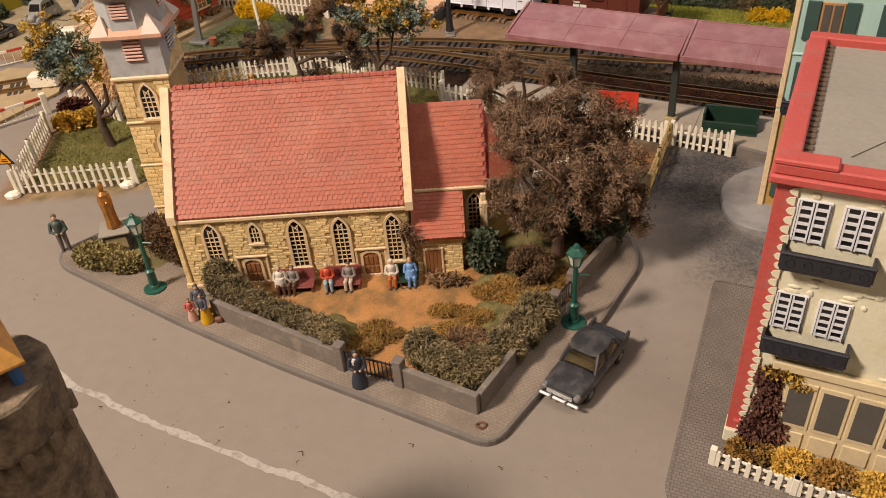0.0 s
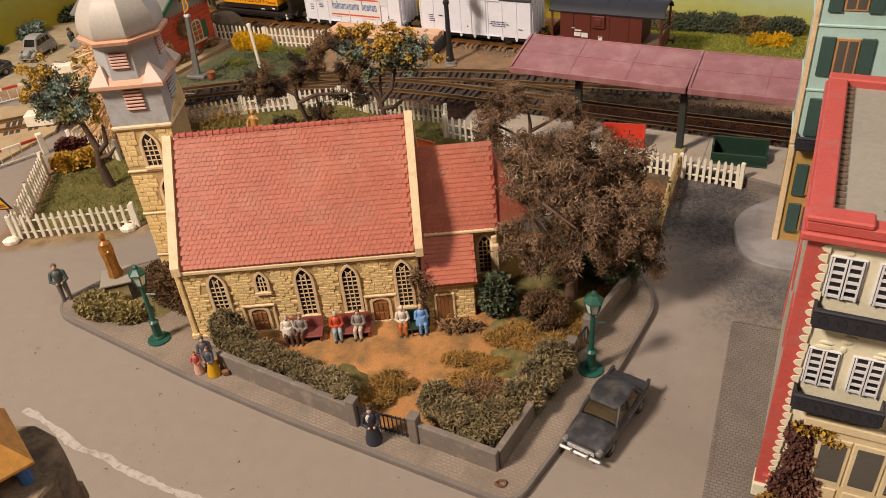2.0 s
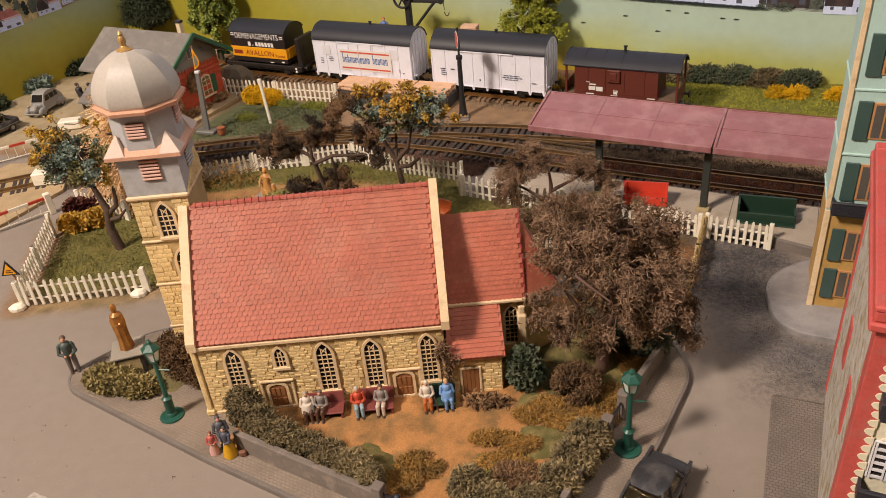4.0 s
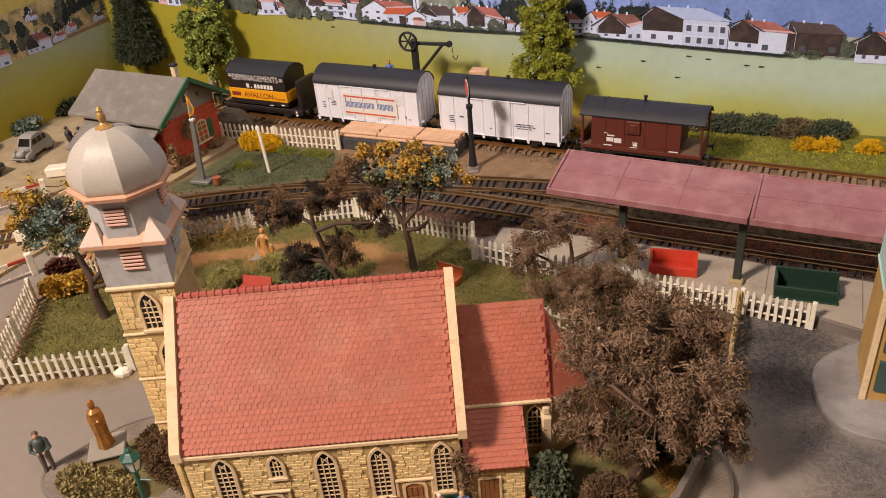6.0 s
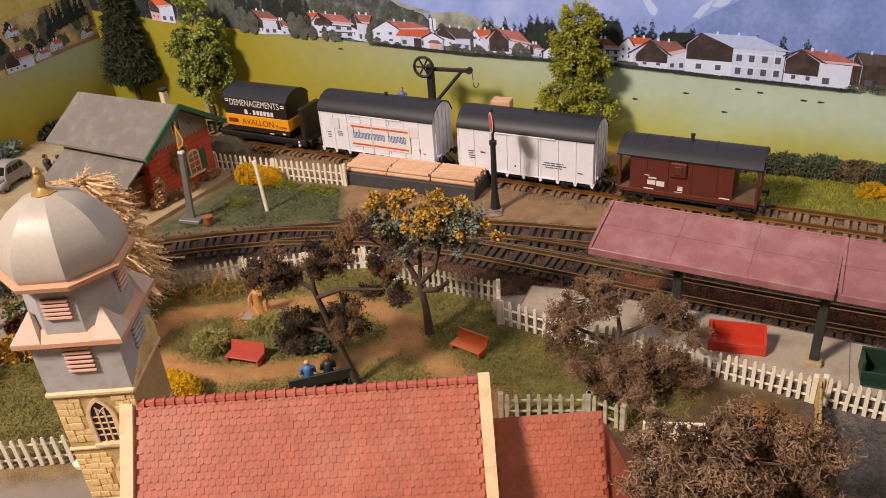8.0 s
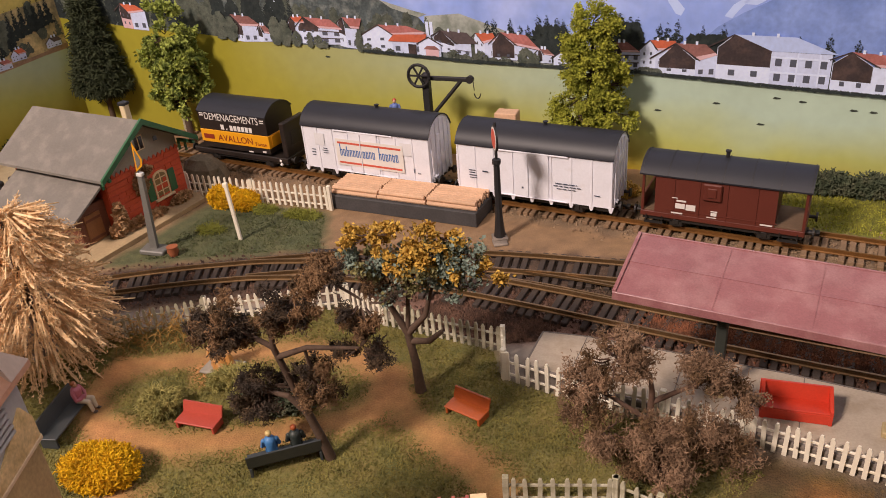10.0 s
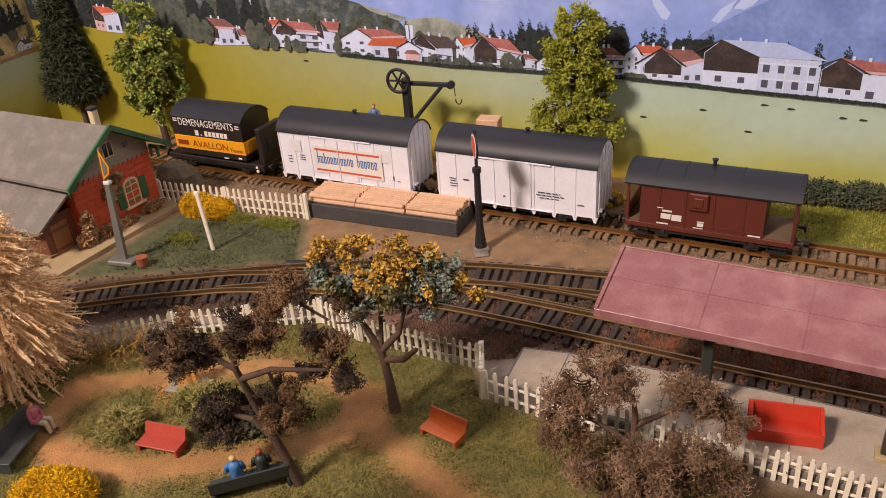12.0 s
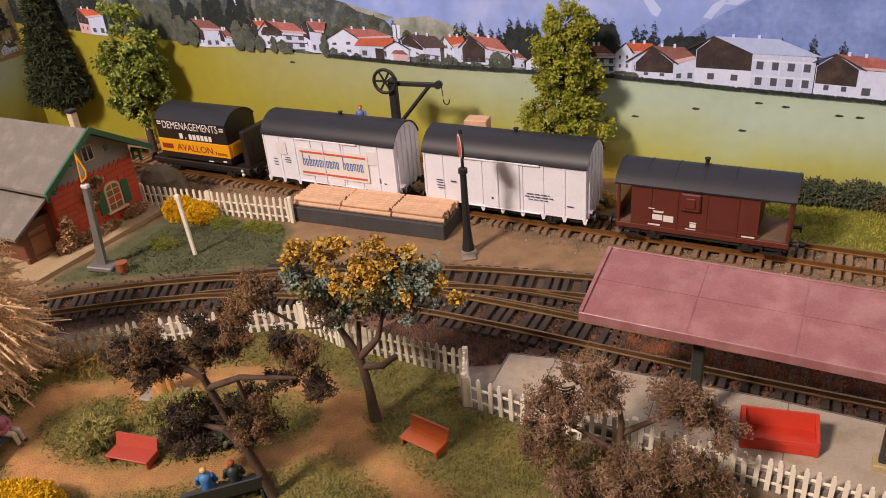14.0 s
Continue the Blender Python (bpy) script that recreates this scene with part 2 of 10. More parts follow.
lay(smooth(depth_in([(-7, 58.1), (-2, 56.5), (0.4, 57), (12, 55), (30, 49.5), (30, 53), (0, 60.5), (-7, 61)], X, Y) + wob * .3, 0.4), (0.17, 0.085, 0.060), 0.9, (0.21, 0.12, 0.085))
lay(smooth(2.0 - distance_to(GOODS, X, Y) + wob, 0.5), (0.27, 0.185, 0.11), 0.9, (0.20, 0.135, 0.085))
lay(smooth(depth_in([(-25.5, 62.2), (-22.8, 70.4), (-20, 70.9), (-14, 69.7), (-13.2, 66.6), (-12.6, 64.9), (-18, 63.8)], X, Y) + wob * .6, 0.4), (0.085, 0.100, 0.045), 1.0, (0.115, 0.115, 0.05))
lay(smooth(depth_in([(12.5, 68.2), (42, 59.2), (42, 98), (4, 98), (6, 72)], X, Y) + wob, 0.6), (0.20, 0.185, 0.018), 1.0, (0.13, 0.135, 0.02))
lay(smooth(depth_in(LAWN_AREA, X, Y) + wob * .3, 0.3), GRASS, 0.6, GRASS2)
lay(smooth(depth_in([(-0.4, 44), (12.3, 45), (12.6, 49.5), (8.4, 50.5), (6.6, 47.6), (0, 46.9)], X, Y) + wob, 0.8), (0.19, 0.105, 0.045), 0.9, (0.14, 0.10, 0.04))
for line in PATHS:
    lay(smooth(0.62 - distance_to(line, X, Y) + wob * 1.1, 0.9) * 0.92, EARTH, 0.7, (0.40, 0.19, 0.072))
lay(smooth(0.9 - np.hypot(X + 14.3, Y - 53.6) + wob, 0.4), EARTH, 0.6)
lay(smooth(0.9 - distance_to([(-24, 41.3), (-17.2, 43)], X, Y) + wob * .6, 0.4), (0.30, 0.20, 0.10), 0.8, (0.16, 0.12, 0.05))
lay(smooth(0.9 - distance_to([(-24.2, 41.3), (-25.6, 45), (-27.0, 49)], X, Y) + wob * .6, 0.4), (0.25, 0.15, 0.08), 0.8)
lay(smooth(depth_in([(14, 40), (15.3, 40.8), (20, 39.6), (20, 36.8), (15, 37), (13.8, 38.6)], X, Y) + wob * .8, 0.7) * 0.6, (0.20, 0.178, 0.162), 1.0, (0.15, 0.137, 0.130))
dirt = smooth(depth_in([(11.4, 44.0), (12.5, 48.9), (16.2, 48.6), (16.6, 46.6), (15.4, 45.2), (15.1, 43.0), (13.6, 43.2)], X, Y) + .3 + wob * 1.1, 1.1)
lay(smooth(depth_in([(10.4, 37.2), (11.4, 39.4), (13.6, 38.4), (13.3, 34.4), (12.4, 31.2), (11.0, 33)], X, Y) + wob * 1.3, 1.6) * .6, (0.37, 0.315, 0.272), 0.1, (0.29, 0.245, 0.21))
smudge = smooth(depth_in([(12.4, 41.6), (13.0, 44), (15.1, 43.6), (15.2, 41.0), (20, 39.6), (20, 38.6), (15.3, 39.2), (13.6, 39.6)], X, Y) + .2 + wob * 1.4, 1.2)
lay(smudge * 0.55, (0.15, 0.138, 0.135), 0.5, (0.11, 0.108, 0.118))
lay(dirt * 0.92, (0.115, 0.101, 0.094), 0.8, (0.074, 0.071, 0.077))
speck = np.maximum(speck, np.maximum(dirt * .9, smudge * .35))
speck = np.maximum(speck, .45 * smooth(depth_in([(13.4, 36.6), (14.0, 40.8), (20, 39.8), (20, 35.6)], X, Y) + wob, 1.0))
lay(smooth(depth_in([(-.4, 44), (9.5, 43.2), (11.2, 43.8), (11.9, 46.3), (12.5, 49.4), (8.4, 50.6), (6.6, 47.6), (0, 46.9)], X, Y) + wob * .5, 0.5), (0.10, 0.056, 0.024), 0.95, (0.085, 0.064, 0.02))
lay(smooth(0.8 - distance_to([(10.2, 48.2), (11.6, 47.6)], X, Y) + wob * .8, 0.6), (0.30, 0.13, 0.035), 0.9)
lay(smooth(depth_in([(4.6, 43.4), (6.9, 43.0), (7.2, 44.9), (5.0, 45.6)], X, Y) + wob * .2, 0.2), (0.24, 0.21, 0.185), 0.3)
rise = (rough_field(X, Y, 0.5, 1.0) * 0.06 + wob * 0.02) * np.clip(grain * 1.2, 0, 1)
rise[(X < -59) | (X > 41) | (Y < 9) | (Y > 97)] = 0


def ground_material():
    mt = material("painted_scenery_ground", (1, 1, 1), 0.9, 0.2, 13, 1.5, 0.7)
    nt = mt.node_tree
    mul = next(n for n in nt.nodes if n.type == "VECT_MATH")
    at_ = nt.nodes.new("ShaderNodeAttribute")
    at_.attribute_name = "tone"
    nt.links.new(at_.outputs["Color"], mul.inputs[0])
    gr = nt.nodes.new("ShaderNodeAttribute")
    gr.attribute_name = "grain"
    bp = next(n for n in nt.nodes if n.type == "BUMP")
    bp.inputs["Distance"].default_value = 0.0009
    nt.links.new(gr.outputs["Fac"], bp.inputs["Strength"])
    # dark grit glued into the paint, in specks of two sizes
    sk = nt.nodes.new("ShaderNodeAttribute")
    sk.attribute_name = "speck"
    tc = next(n for n in nt.nodes if n.type == "TEX_COORD")
    cover = None
    for scale, lo, hi in ((420, .47, .56), (1500, .50, .60)):
        nz = nt.nodes.new("ShaderNodeTexNoise")
        nz.inputs["Scale"].default_value, nz.inputs["Detail"].default_value = scale, 5
        nt.links.new(tc.outputs["Object"], nz.inputs["Vector"])
        rg = nt.nodes.new("ShaderNodeMapRange")
        rg.inputs[1].default_value, rg.inputs[2].default_value = lo, hi
        nt.links.new(nz.outputs[0], rg.inputs[0])
        if cover is None:
            cover = rg.outputs[0]
        else:
            mx = nt.nodes.new("ShaderNodeMath")
            mx.operation = "MAXIMUM"
            nt.links.new(cover, mx.inputs[0])
            nt.links.new(rg.outputs[0], mx.inputs[1])
            cover = mx.outputs[0]
    amount = nt.nodes.new("ShaderNodeMath")
    amount.operation = "MULTIPLY"
    nt.links.new(cover, amount.inputs[0])
    nt.links.new(sk.outputs["Fac"], amount.inputs[1])
    gritty = nt.nodes.new("ShaderNodeMix")
    gritty.data_type = "RGBA"
    gritty.inputs[7].default_value = (0.042, 0.041, 0.046, 1)
    nt.links.new(amount.outputs[0], gritty.inputs[0])
    nt.links.new(mul.outputs[0], gritty.inputs[6])
    nt.links.new(gritty.outputs[2], nt.nodes["Principled BSDF"].inputs["Base Color"])
    mr = next(n for n in nt.nodes if n.type == "MAP_RANGE" and n.inputs[2].default_value > 1)
    for i, (a, b) in ((3, (-0.42, 0.96)), (4, (0.42, 1.04))):
        w = nt.nodes.new("ShaderNodeMath")
        w.operation = "MULTIPLY_ADD"
        w.inputs[1].default_value, w.inputs[2].default_value = a, b
        nt.links.new(gr.outputs["Fac"], w.inputs[0])
        nt.links.new(w.outputs[0], mr.inputs[i])
    return mt


def build_ground():
    nx, ny = len(xs), len(ys)
    me = bpy.data.meshes.new("ground")
    verts = [(x * CM, y * CM, z * CM) for x, y, z in zip(X, Y, rise)]
    faces = [(j * nx + i, j * nx + i + 1, j * nx + nx + i + 1, j * nx + nx + i) for j in range(ny - 1) for i in range(nx - 1)]
    # the sheet goes on, flat, to the room's walls
    far = [(-2.0, -1.5, 0), (2.0, -1.5, 0), (2.0, 2.2, 0), (-2.0, 2.2, 0)]
    c = [0, nx - 1, nx * ny - 1, nx * (ny - 1)]
    e = len(verts)
    verts += far
    faces += [(e, e + 1, c[1], c[0]), (e + 1, e + 2, c[2], c[1]), (e + 2, e + 3, c[3], c[2]), (e + 3, e, c[0], c[3])]
    me.from_pydata(verts, [], faces)
    col = me.attributes.new("tone", "FLOAT_COLOR", "POINT")
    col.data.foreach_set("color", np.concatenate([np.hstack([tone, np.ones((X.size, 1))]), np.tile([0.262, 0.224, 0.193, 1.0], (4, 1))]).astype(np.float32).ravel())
    gr = me.attributes.new("grain", "FLOAT", "POINT")
    gr.data.foreach_set("value", np.concatenate([grain, np.full(4, 0.08)]).astype(np.float32))
    sp = me.attributes.new("speck", "FLOAT", "POINT")
    sp.data.foreach_set("value", np.concatenate([speck, np.zeros(4)]).astype(np.float32))
    me.polygons.foreach_set("use_smooth", [True] * len(me.polygons))
    me.materials.append(ground_material())
    return tagged(new("ground", me), "painted baseboard with beige road, park lawn and brown track bed", "ground", kind="structure")


build_ground()

# ---- room: walls and ceiling far round the layout ----
PLASTER = material("room_plaster", (0.22, 0.19, 0.165), 0.9, 0.05)
for name, b in (("wall_north", (-200, 200, 220, 226, 0, 170)), ("wall_south", (-200, 200, -156, -150, 0, 170)), ("wall_east", (200, 206, -150, 220, 0, 170)), ("wall_west", (-206, -200, -150, 220, 0, 170)), ("ceiling", (-206, 206, -156, 226, 170, 176))):
    solo(name, M().box(*b), PLASTER, at(0, 0), "plain taupe plaster of the room", "ceiling" if name == "ceiling" else "wall", kind="structure")


# ---- pavements ----
def rounded(poly, r, n=5):
    """The outline with its corners rounded."""
    out = []
    for i, p in enumerate(poly):
        a, b, c = Vector(poly[i - 1]), Vector(p), Vector(poly[(i + 1) % len(poly)])
        ra = min(r, (a - b).length * .45)
        rc = min(r, (c - b).length * .45)
        p0, p1 = b + (a - b).normalized() * ra, b + (c - b).normalized() * rc
        out += [tuple((1 - t) ** 2 * p0 + 2 * t * (1 - t) * b + t * t * p1) for t in (k / n for k in range(n + 1))]
    return out


def inset(poly, d):
    c = []
    n = len(poly)
    s = 1 if sum(poly[i][0] * poly[(i + 1) % n][1] - poly[(i + 1) % n][0] * poly[i][1] for i in range(n)) > 0 else -1
    for i in range(n):
        a, b, e = Vector(poly[i - 1]), Vector(poly[i]), Vector(poly[(i + 1) % n])
        t = ((b - a).normalized() + (e - b).normalized())
        nrm = Vector((-t.y, t.x)).normalized() * s
        c.append(tuple(b + nrm * d))
    return c


def cobbled(name, base, size, other, gap=0.8):
    """Small setts: a brick pattern in relief."""
    mt = material(name, base, 0.85, 0.25, 9, 0.5, 0.5, other=other, other_at=0.56)
    nt = mt.node_tree
    br = nt.nodes.new("ShaderNodeTexBrick")
    br.inputs["Scale"].default_value = 50.0 / size
    br.inputs["Row Height"].default_value = 0.34
    br.inputs["Mortar Size"].default_value = 0.035
    br.inputs["Color1"].default_value = br.inputs["Color2"].default_value = (1, 1, 1, 1)
    br.inputs["Mortar"].default_value = (0, 0, 0, 1)
    tc = next(n for n in nt.nodes if n.type == "TEX_COORD")
    nt.links.new(tc.outputs["Object"], br.inputs["Vector"])
    bp2 = nt.nodes.new("ShaderNodeBump")
    bp2.inputs["Strength"].default_value, bp2.inputs["Distance"].default_value = 0.8, 0.0006
    bp1 = next(n for n in nt.nodes if n.type == "BUMP")
    nt.links.new(br.outputs["Color"], bp2.inputs["Height"])
    nt.links.new(bp1.outputs[0], bp2.inputs["Normal"])
    bs = nt.nodes["Principled BSDF"]
    nt.links.new(bp2.outputs[0], bs.inputs["Normal"])
    # earth-filled joints between the setts
    mul = next(n for n in nt.nodes if n.type == "VECT_MATH")
    joint = nt.nodes.new("ShaderNodeMix")
    joint.data_type = "RGBA"
    joint.inputs[6].default_value = tuple(c * gap for c in base) + (1,)
    nt.links.new(br.outputs["Color"], joint.inputs[0])
    nt.links.new(mul.outputs[0], joint.inputs[7])
    nt.links.new(joint.outputs[2], bs.inputs["Base Color"])
    return mt


SETTS = cobbled("grey_setts", (0.27, 0.215, 0.165), 0.2, (0.20, 0.16, 0.125))
SETTS_DARK = cobbled("dark_grey_setts", (0.215, 0.18, 0.152), 0.2, (0.175, 0.146, 0.124), 0.6)


def pavement(name, poly, h, setts, label, lip=0.16, r=0.9, turn=0.0, edge=None):
    c = poly[0]
    rot = Matrix.Rotation(radians(-turn), 2)
    loc = [tuple(rot @ (Vector(p) - Vector(c))) for p in rounded(poly, r)]
    ob = solo(name, M().prism(inset(loc, lip), -0.2, h), setts, at(c[0], c[1], 0, turn), label, "pavement", kind="structure")
    m = M()
    ins = inset(loc, lip - 0.01)
    ro = inset(loc, 0.04)
    n = len(loc)
    for a, b, c2, z0, z1 in ((loc, loc, 0, -0.1, h - 0.07), (loc, ro, 0, h - 0.07, h + 0.005), (ro, ins, 0, h + 0.005, h + 0.01)):
        k = len(m.v)
        m.v += [(x, y, z0) for x, y in a] + [(x, y, z1) for x, y in b]
        m.f += [(k + i, k + (i + 1) % n, k + n + (i + 1) % n, k + n + i) for i in range(n)]
    part("kerb", m, edge or KERB, ob, "worn kerb edge")
    return ob


ISLAND = [(-17.95, 36.1), (-17.4, 34.95), (-8.7, 31.2), (-3.5, 29.2), (5.6, 26.1), (7.1, 29.05), (9.2, 33.0), (11.05, 37.6), (10.2, 40.6), (6.0, 44.2), (-8, 42.4), (-15.5, 39.2)]
pavement("pavement_church", ISLAND, 0.3, SETTS, "grey cobbled pavement round the churchyard", turn=-20)
pavement("pavement_house", [(11.45, 25.3), (14.15, 37.0), (24, 34.6), (27, 14), (12.5, 20.5)], 0.04, SETTS_DARK, "dark grey cobbled pavement before the cream house", r=.35, turn=-13, edge=SETTS_DARK)
BLUEGREY = material("pale_blue_grey_paving", (0.30, 0.28, 0.27), 0.7, 0.12, 9, 0.7, 0.25, other=(0.23, 0.215, 0.21), other_at=0.55)
pavement("pavement_corner", [(15.15, 45.2), (15.0, 41.0), (24, 38.6), (26, 44), (18.6, 47.6)], 0.32, BLUEGREY, "pale grey rounded pavement under the corner house", 0.1, 1.6, edge=BLUEGREY)
CONCRETE = material("platform_concrete", (0.42, 0.350, 0.27), 0.8, 0.14, 10, 0.6, 0.25, other=(0.34, 0.275, 0.20), other_at=0.57)
pavement("platform", [(0.1, 57.0), (2.1, 56.75), (10, 54.75), (19.4, 51.75), (32, 48), (32, 42), (22, 45.2), (16.1, 48.45), (12.6, 49.55), (5, 52.1), (-0.55, 54.45)], 0.6, CONCRETE, "grey concrete station platform", 0.12, 0.15)
m = M()
for a, b in ((2.2, 0), (6.4, 0), (11, 0), (15.5, 0), (20, 0)):
    m.box(a - 0.02, a + 0.02, -4.2, 0.1, 0.61, 0.613)
solo("platform_joints", m, KERB, at(0, 57.2, 0, -15), "dark joints between concrete platform slabs", "joint", kind="structure")

# churchyard earth with orange-brown sand and grass by the trees
YARD = material("churchyard_sand", (0.40, 0.190, 0.062), 0.9, 0.3, 12, 0.7, 0.6, other=(0.22, 0.125, 0.045), other_at=0.52)
solo("churchyard", M().prism([(-8.2, 32.1), (-0.9, 29.5), (1.6, 28.9), (4.6, 27.9), (7.3, 33.5), (9.6, 38.5), (6, 43.2), (-7.5, 41)], 0.1, 0.345), YARD, at(0, 0), "orange-brown sandy ground of the churchyard", "ground", kind="structure")
PATCH = material("mossy_grass", (0.12, 0.105, 0.030), 0.95, 0.3, 16, 1.2, 0.8, other=(0.20, 0.155, 0.055), other_at=0.52)


def patch(cx, cy, rx, ry, z, rot, name="grass_patch", mat_=None, h=0.12, seed=0):
    """A low uneven mound."""
    mm = M()
    rnd = random.Random(seed)
    n, rings = 26, 5
    ph = [rnd.uniform(0, 6.28) for _ in range(4)]
    v = [(0, 0, h)]
    for k in range(1, rings + 1):
        for i in range(n):
            a = 6.28319 * i / n
            w = 1 + 0.13 * math.sin(3 * a + ph[0]) + 0.08 * math.sin(7 * a + ph[1]) + 0.05 * math.sin(11 * a + ph[2])
            r = k / rings
            v.append((rx * r * w * math.cos(a), ry * r * w * math.sin(a), h * (1 - r * r) + rnd.uniform(-.02, .02) * (k < rings) - 0.03 * (k == rings)))
    f = [(0, 1 + i, 1 + (i + 1) % n) for i in range(n)]
    for k in range(rings - 1):
        f += [(1 + k * n + i, 1 + k * n + n + i, 1 + k * n + n + (i + 1) % n, 1 + k * n + (i + 1) % n) for i in range(n)]
    mm.add(v, f)
    return solo(name, mm, mat_ or PATCH, at(cx, cy, z, rot), "uneven patch of mossy green grass on earth", "grass", "grass patches", "stuff", True)


for i, (x, y, rx, ry, rot) in enumerate(((6.8, 38.2, 2.4, 3.4, -25), (4.9, 35.3, 1.3, 0.8, 10), (3.6, 31.6, 1.3, 0.8, -20), (5.1, 33.2, 1.4, 0.9, 0), (-1.9, 31.6, 1.2, 0.8, -20), (1.6, 39.2, 2, 1.5, 0))):
    patch(x, y, rx, ry, 0.38, rot, seed=i)
patch(-13.6, 36.4, 2.3, 1.9, 0.3, 10, "planting_bed", material("olive_bed", (0.15, 0.125, 0.05), 0.95, 0.3, 16, 1.5, 0.9), 0.35, 9)

# a hand-painted white line along the road
m = M()
rnd = random.Random(4)
line = curve_through([(-15.5, 29.1), (-13.9, 28.4), (-12.0, 27.4), (-10.4, 26.9), (-8.2, 26.05), (-6.2, 25.5), (-4.2, 24.9), (0.5, 23.6), (5, 21.8), (9, 20.4)], 0.18)
for i, p in enumerate(line):
    d = (line[min(i + 1, len(line) - 1)] - line[max(i - 1, 0)]).normalized()
    q = Vector((-d.y, d.x, 0))
    w1 = 0.15 + .05 * math.sin(i * .55) + rnd.uniform(-.035, .035)
    w2 = 0.15 + .05 * math.sin(i * .38 + 2) + rnd.uniform(-.035, .035)
    m.v += [tuple(p + q * w1 + Vector((0, 0, 0.02))), tuple(p - q * w2 + Vector((0, 0, 0.02)))]
    if i:
        k = 2 * i
        m.f.append((k - 2, k - 1, k + 1, k))
LINEPAINT = material("chalky_white_line", (0.42, 0.375, 0.33), 0.9, 0.15, 12, 2, 0.3, other=(0.29, 0.25, 0.22), other_at=0.57)
solo("road_marking", m, LINEPAINT, at(0, 0), "wobbly hand-painted white line on the road", "road marking", kind="structure")


# ---- church ----
def arch(w, h, n=6, pointed=True):
    """Outline (x, z) of a window or door head: w wide, h high, base at 0."""
    hw = w / 2
    out = [(-hw, 0), (hw, 0)]
    if pointed:
        rise = w * 0.95
        base = h - rise
        R = (hw * hw + rise * rise) / (2 * hw)
        for k in range(n + 1):
            a = math.asin(rise / R) * k / n
            out.append((hw - R + R * math.cos(a), base + R * math.sin(a)))
        out += [(-x, z) for x, z in out[-2:1:-1]]
    else:
        base = h - hw * 0.6
        out += [(hw * math.cos(math.pi * k / n), base + hw * 0.6 * math.sin(math.pi * k / n)) for k in range(n + 1)]
    return out


def ring(mesh, outer, inner, y0, y1):
    """A frame between two outlines of as many points, from y0 (front) to y1."""
    n = len(outer)
    k = len(mesh.v)
    mesh.v += [(x, y0, z) for x, z in outer] + [(x, y0, z) for x, z in inner] + [(x, y1, z) for x, z in outer] + [(x, y1, z) for x, z in inner]
    for i in range(n):
        j = (i + 1) % n
        mesh.f += [(k + i, k + j, k + n + j, k + n + i), (k + i, k + 2 * n + i, k + 2 * n + j, k + j), (k + n + i, k + n + j, k + 3 * n + j, k + 3 * n + i)]
    return mesh


def gothic_window(parent, m, w, h, tracery=True):
    """A pointed window in a wall that faces -y: frame, dark pane and stone bars."""
    win = part("window", ring(M(), arch(w + 0.26, h + 0.2), [(x, z + 0.06) for x, z in arch(w, h)], -0.09, 0.05), TRIM, parent, m=m)
    pane = M().add([(x, -0.01, z + 0.06) for x, z in arch(w, h)], [tuple(range(len(arch(w, h))))])
    part("pane", pane, GLASS_DARK, win)
    bars = M()
    for x in (-w / 6, w / 6):
        bars.box(x - 0.022, x + 0.022, -0.05, 0.0, 0.06, h - w * 0.35)
    z = 0.06 + 0.26
    while z < h - w * 0.75:
        bars.box(-w / 2, w / 2, -0.045, 0.0, z - 0.018, z + 0.018)
        z += 0.23
    if tracery:
        for s in (-1, 1):
            for k in range(5):
                a, b = k / 5, (k + 1) / 5
                x0, x1 = s * w * (-.17 + .42 * a), s * w * (-.17 + .42 * b)
                z0, z1 = h - w * (.8 - .5 * a ** .7), h - w * (.8 - .5 * b ** .7)
                bars.cyl((x0, -0.025, z0), (x1, -0.025, z1), 0.02, n=4)
    part("tracery", bars, TRIM, win, "cream stone tracery bars")
    part("sill", M().box(-w / 2 - 0.16, w / 2 + 0.16, -0.14, 0.02, -0.10, 0.04, 0.02), TRIM, win)
    return win


def church_door(parent, m, w, h, hood=True):
    door = part("door", ring(M(), arch(w + 0.22, h + 0.12, 6, False), arch(w, h, 6, False), -0.07, 0.05), TRIM, parent, m=m)
    leaf = M().add([(x, -0.02, z) for x, z in arch(w, h, 6, False)], [tuple(range(len(arch(w, h, 6, False))))])
    part("door_leaf", leaf, WOOD, door, "brown plank door leaf")
    for i in range(3):
        for k in range(2):
            x0 = -w / 2 + 0.05 + i * (w - 0.1) / 3
            z0 = 0.1 + k * h * 0.42
            part("door_panel", M().box(x0 + 0.02, x0 + (w - 0.1) / 3 - 0.02, -0.045, -0.015, z0, z0 + h * 0.34, 0.01), WOOD, door)
    if hood:
        hd = M()
        hd.box(-w / 2 - 0.34, w / 2 + 0.40, -0.12, 0.0, h + 0.16, h + 0.26, 0.02)
        hd.box(-w / 2 - 0.34, -w / 2 - 0.24, -0.08, 0.0, 0, h + 0.16, 0.02)
        hd.box(w / 2 + 0.28, w / 2 + 0.38, -0.08, 0.0, 0, h + 0.16, 0.02)
        part("hood_mould", hd, TRIM, door)
    part("door_step", M().box(-w / 2 - 0.2, w / 2 + 0.2, -0.3, 0, -0.12, 0.0, 0.02), TRIM, door)
    return door


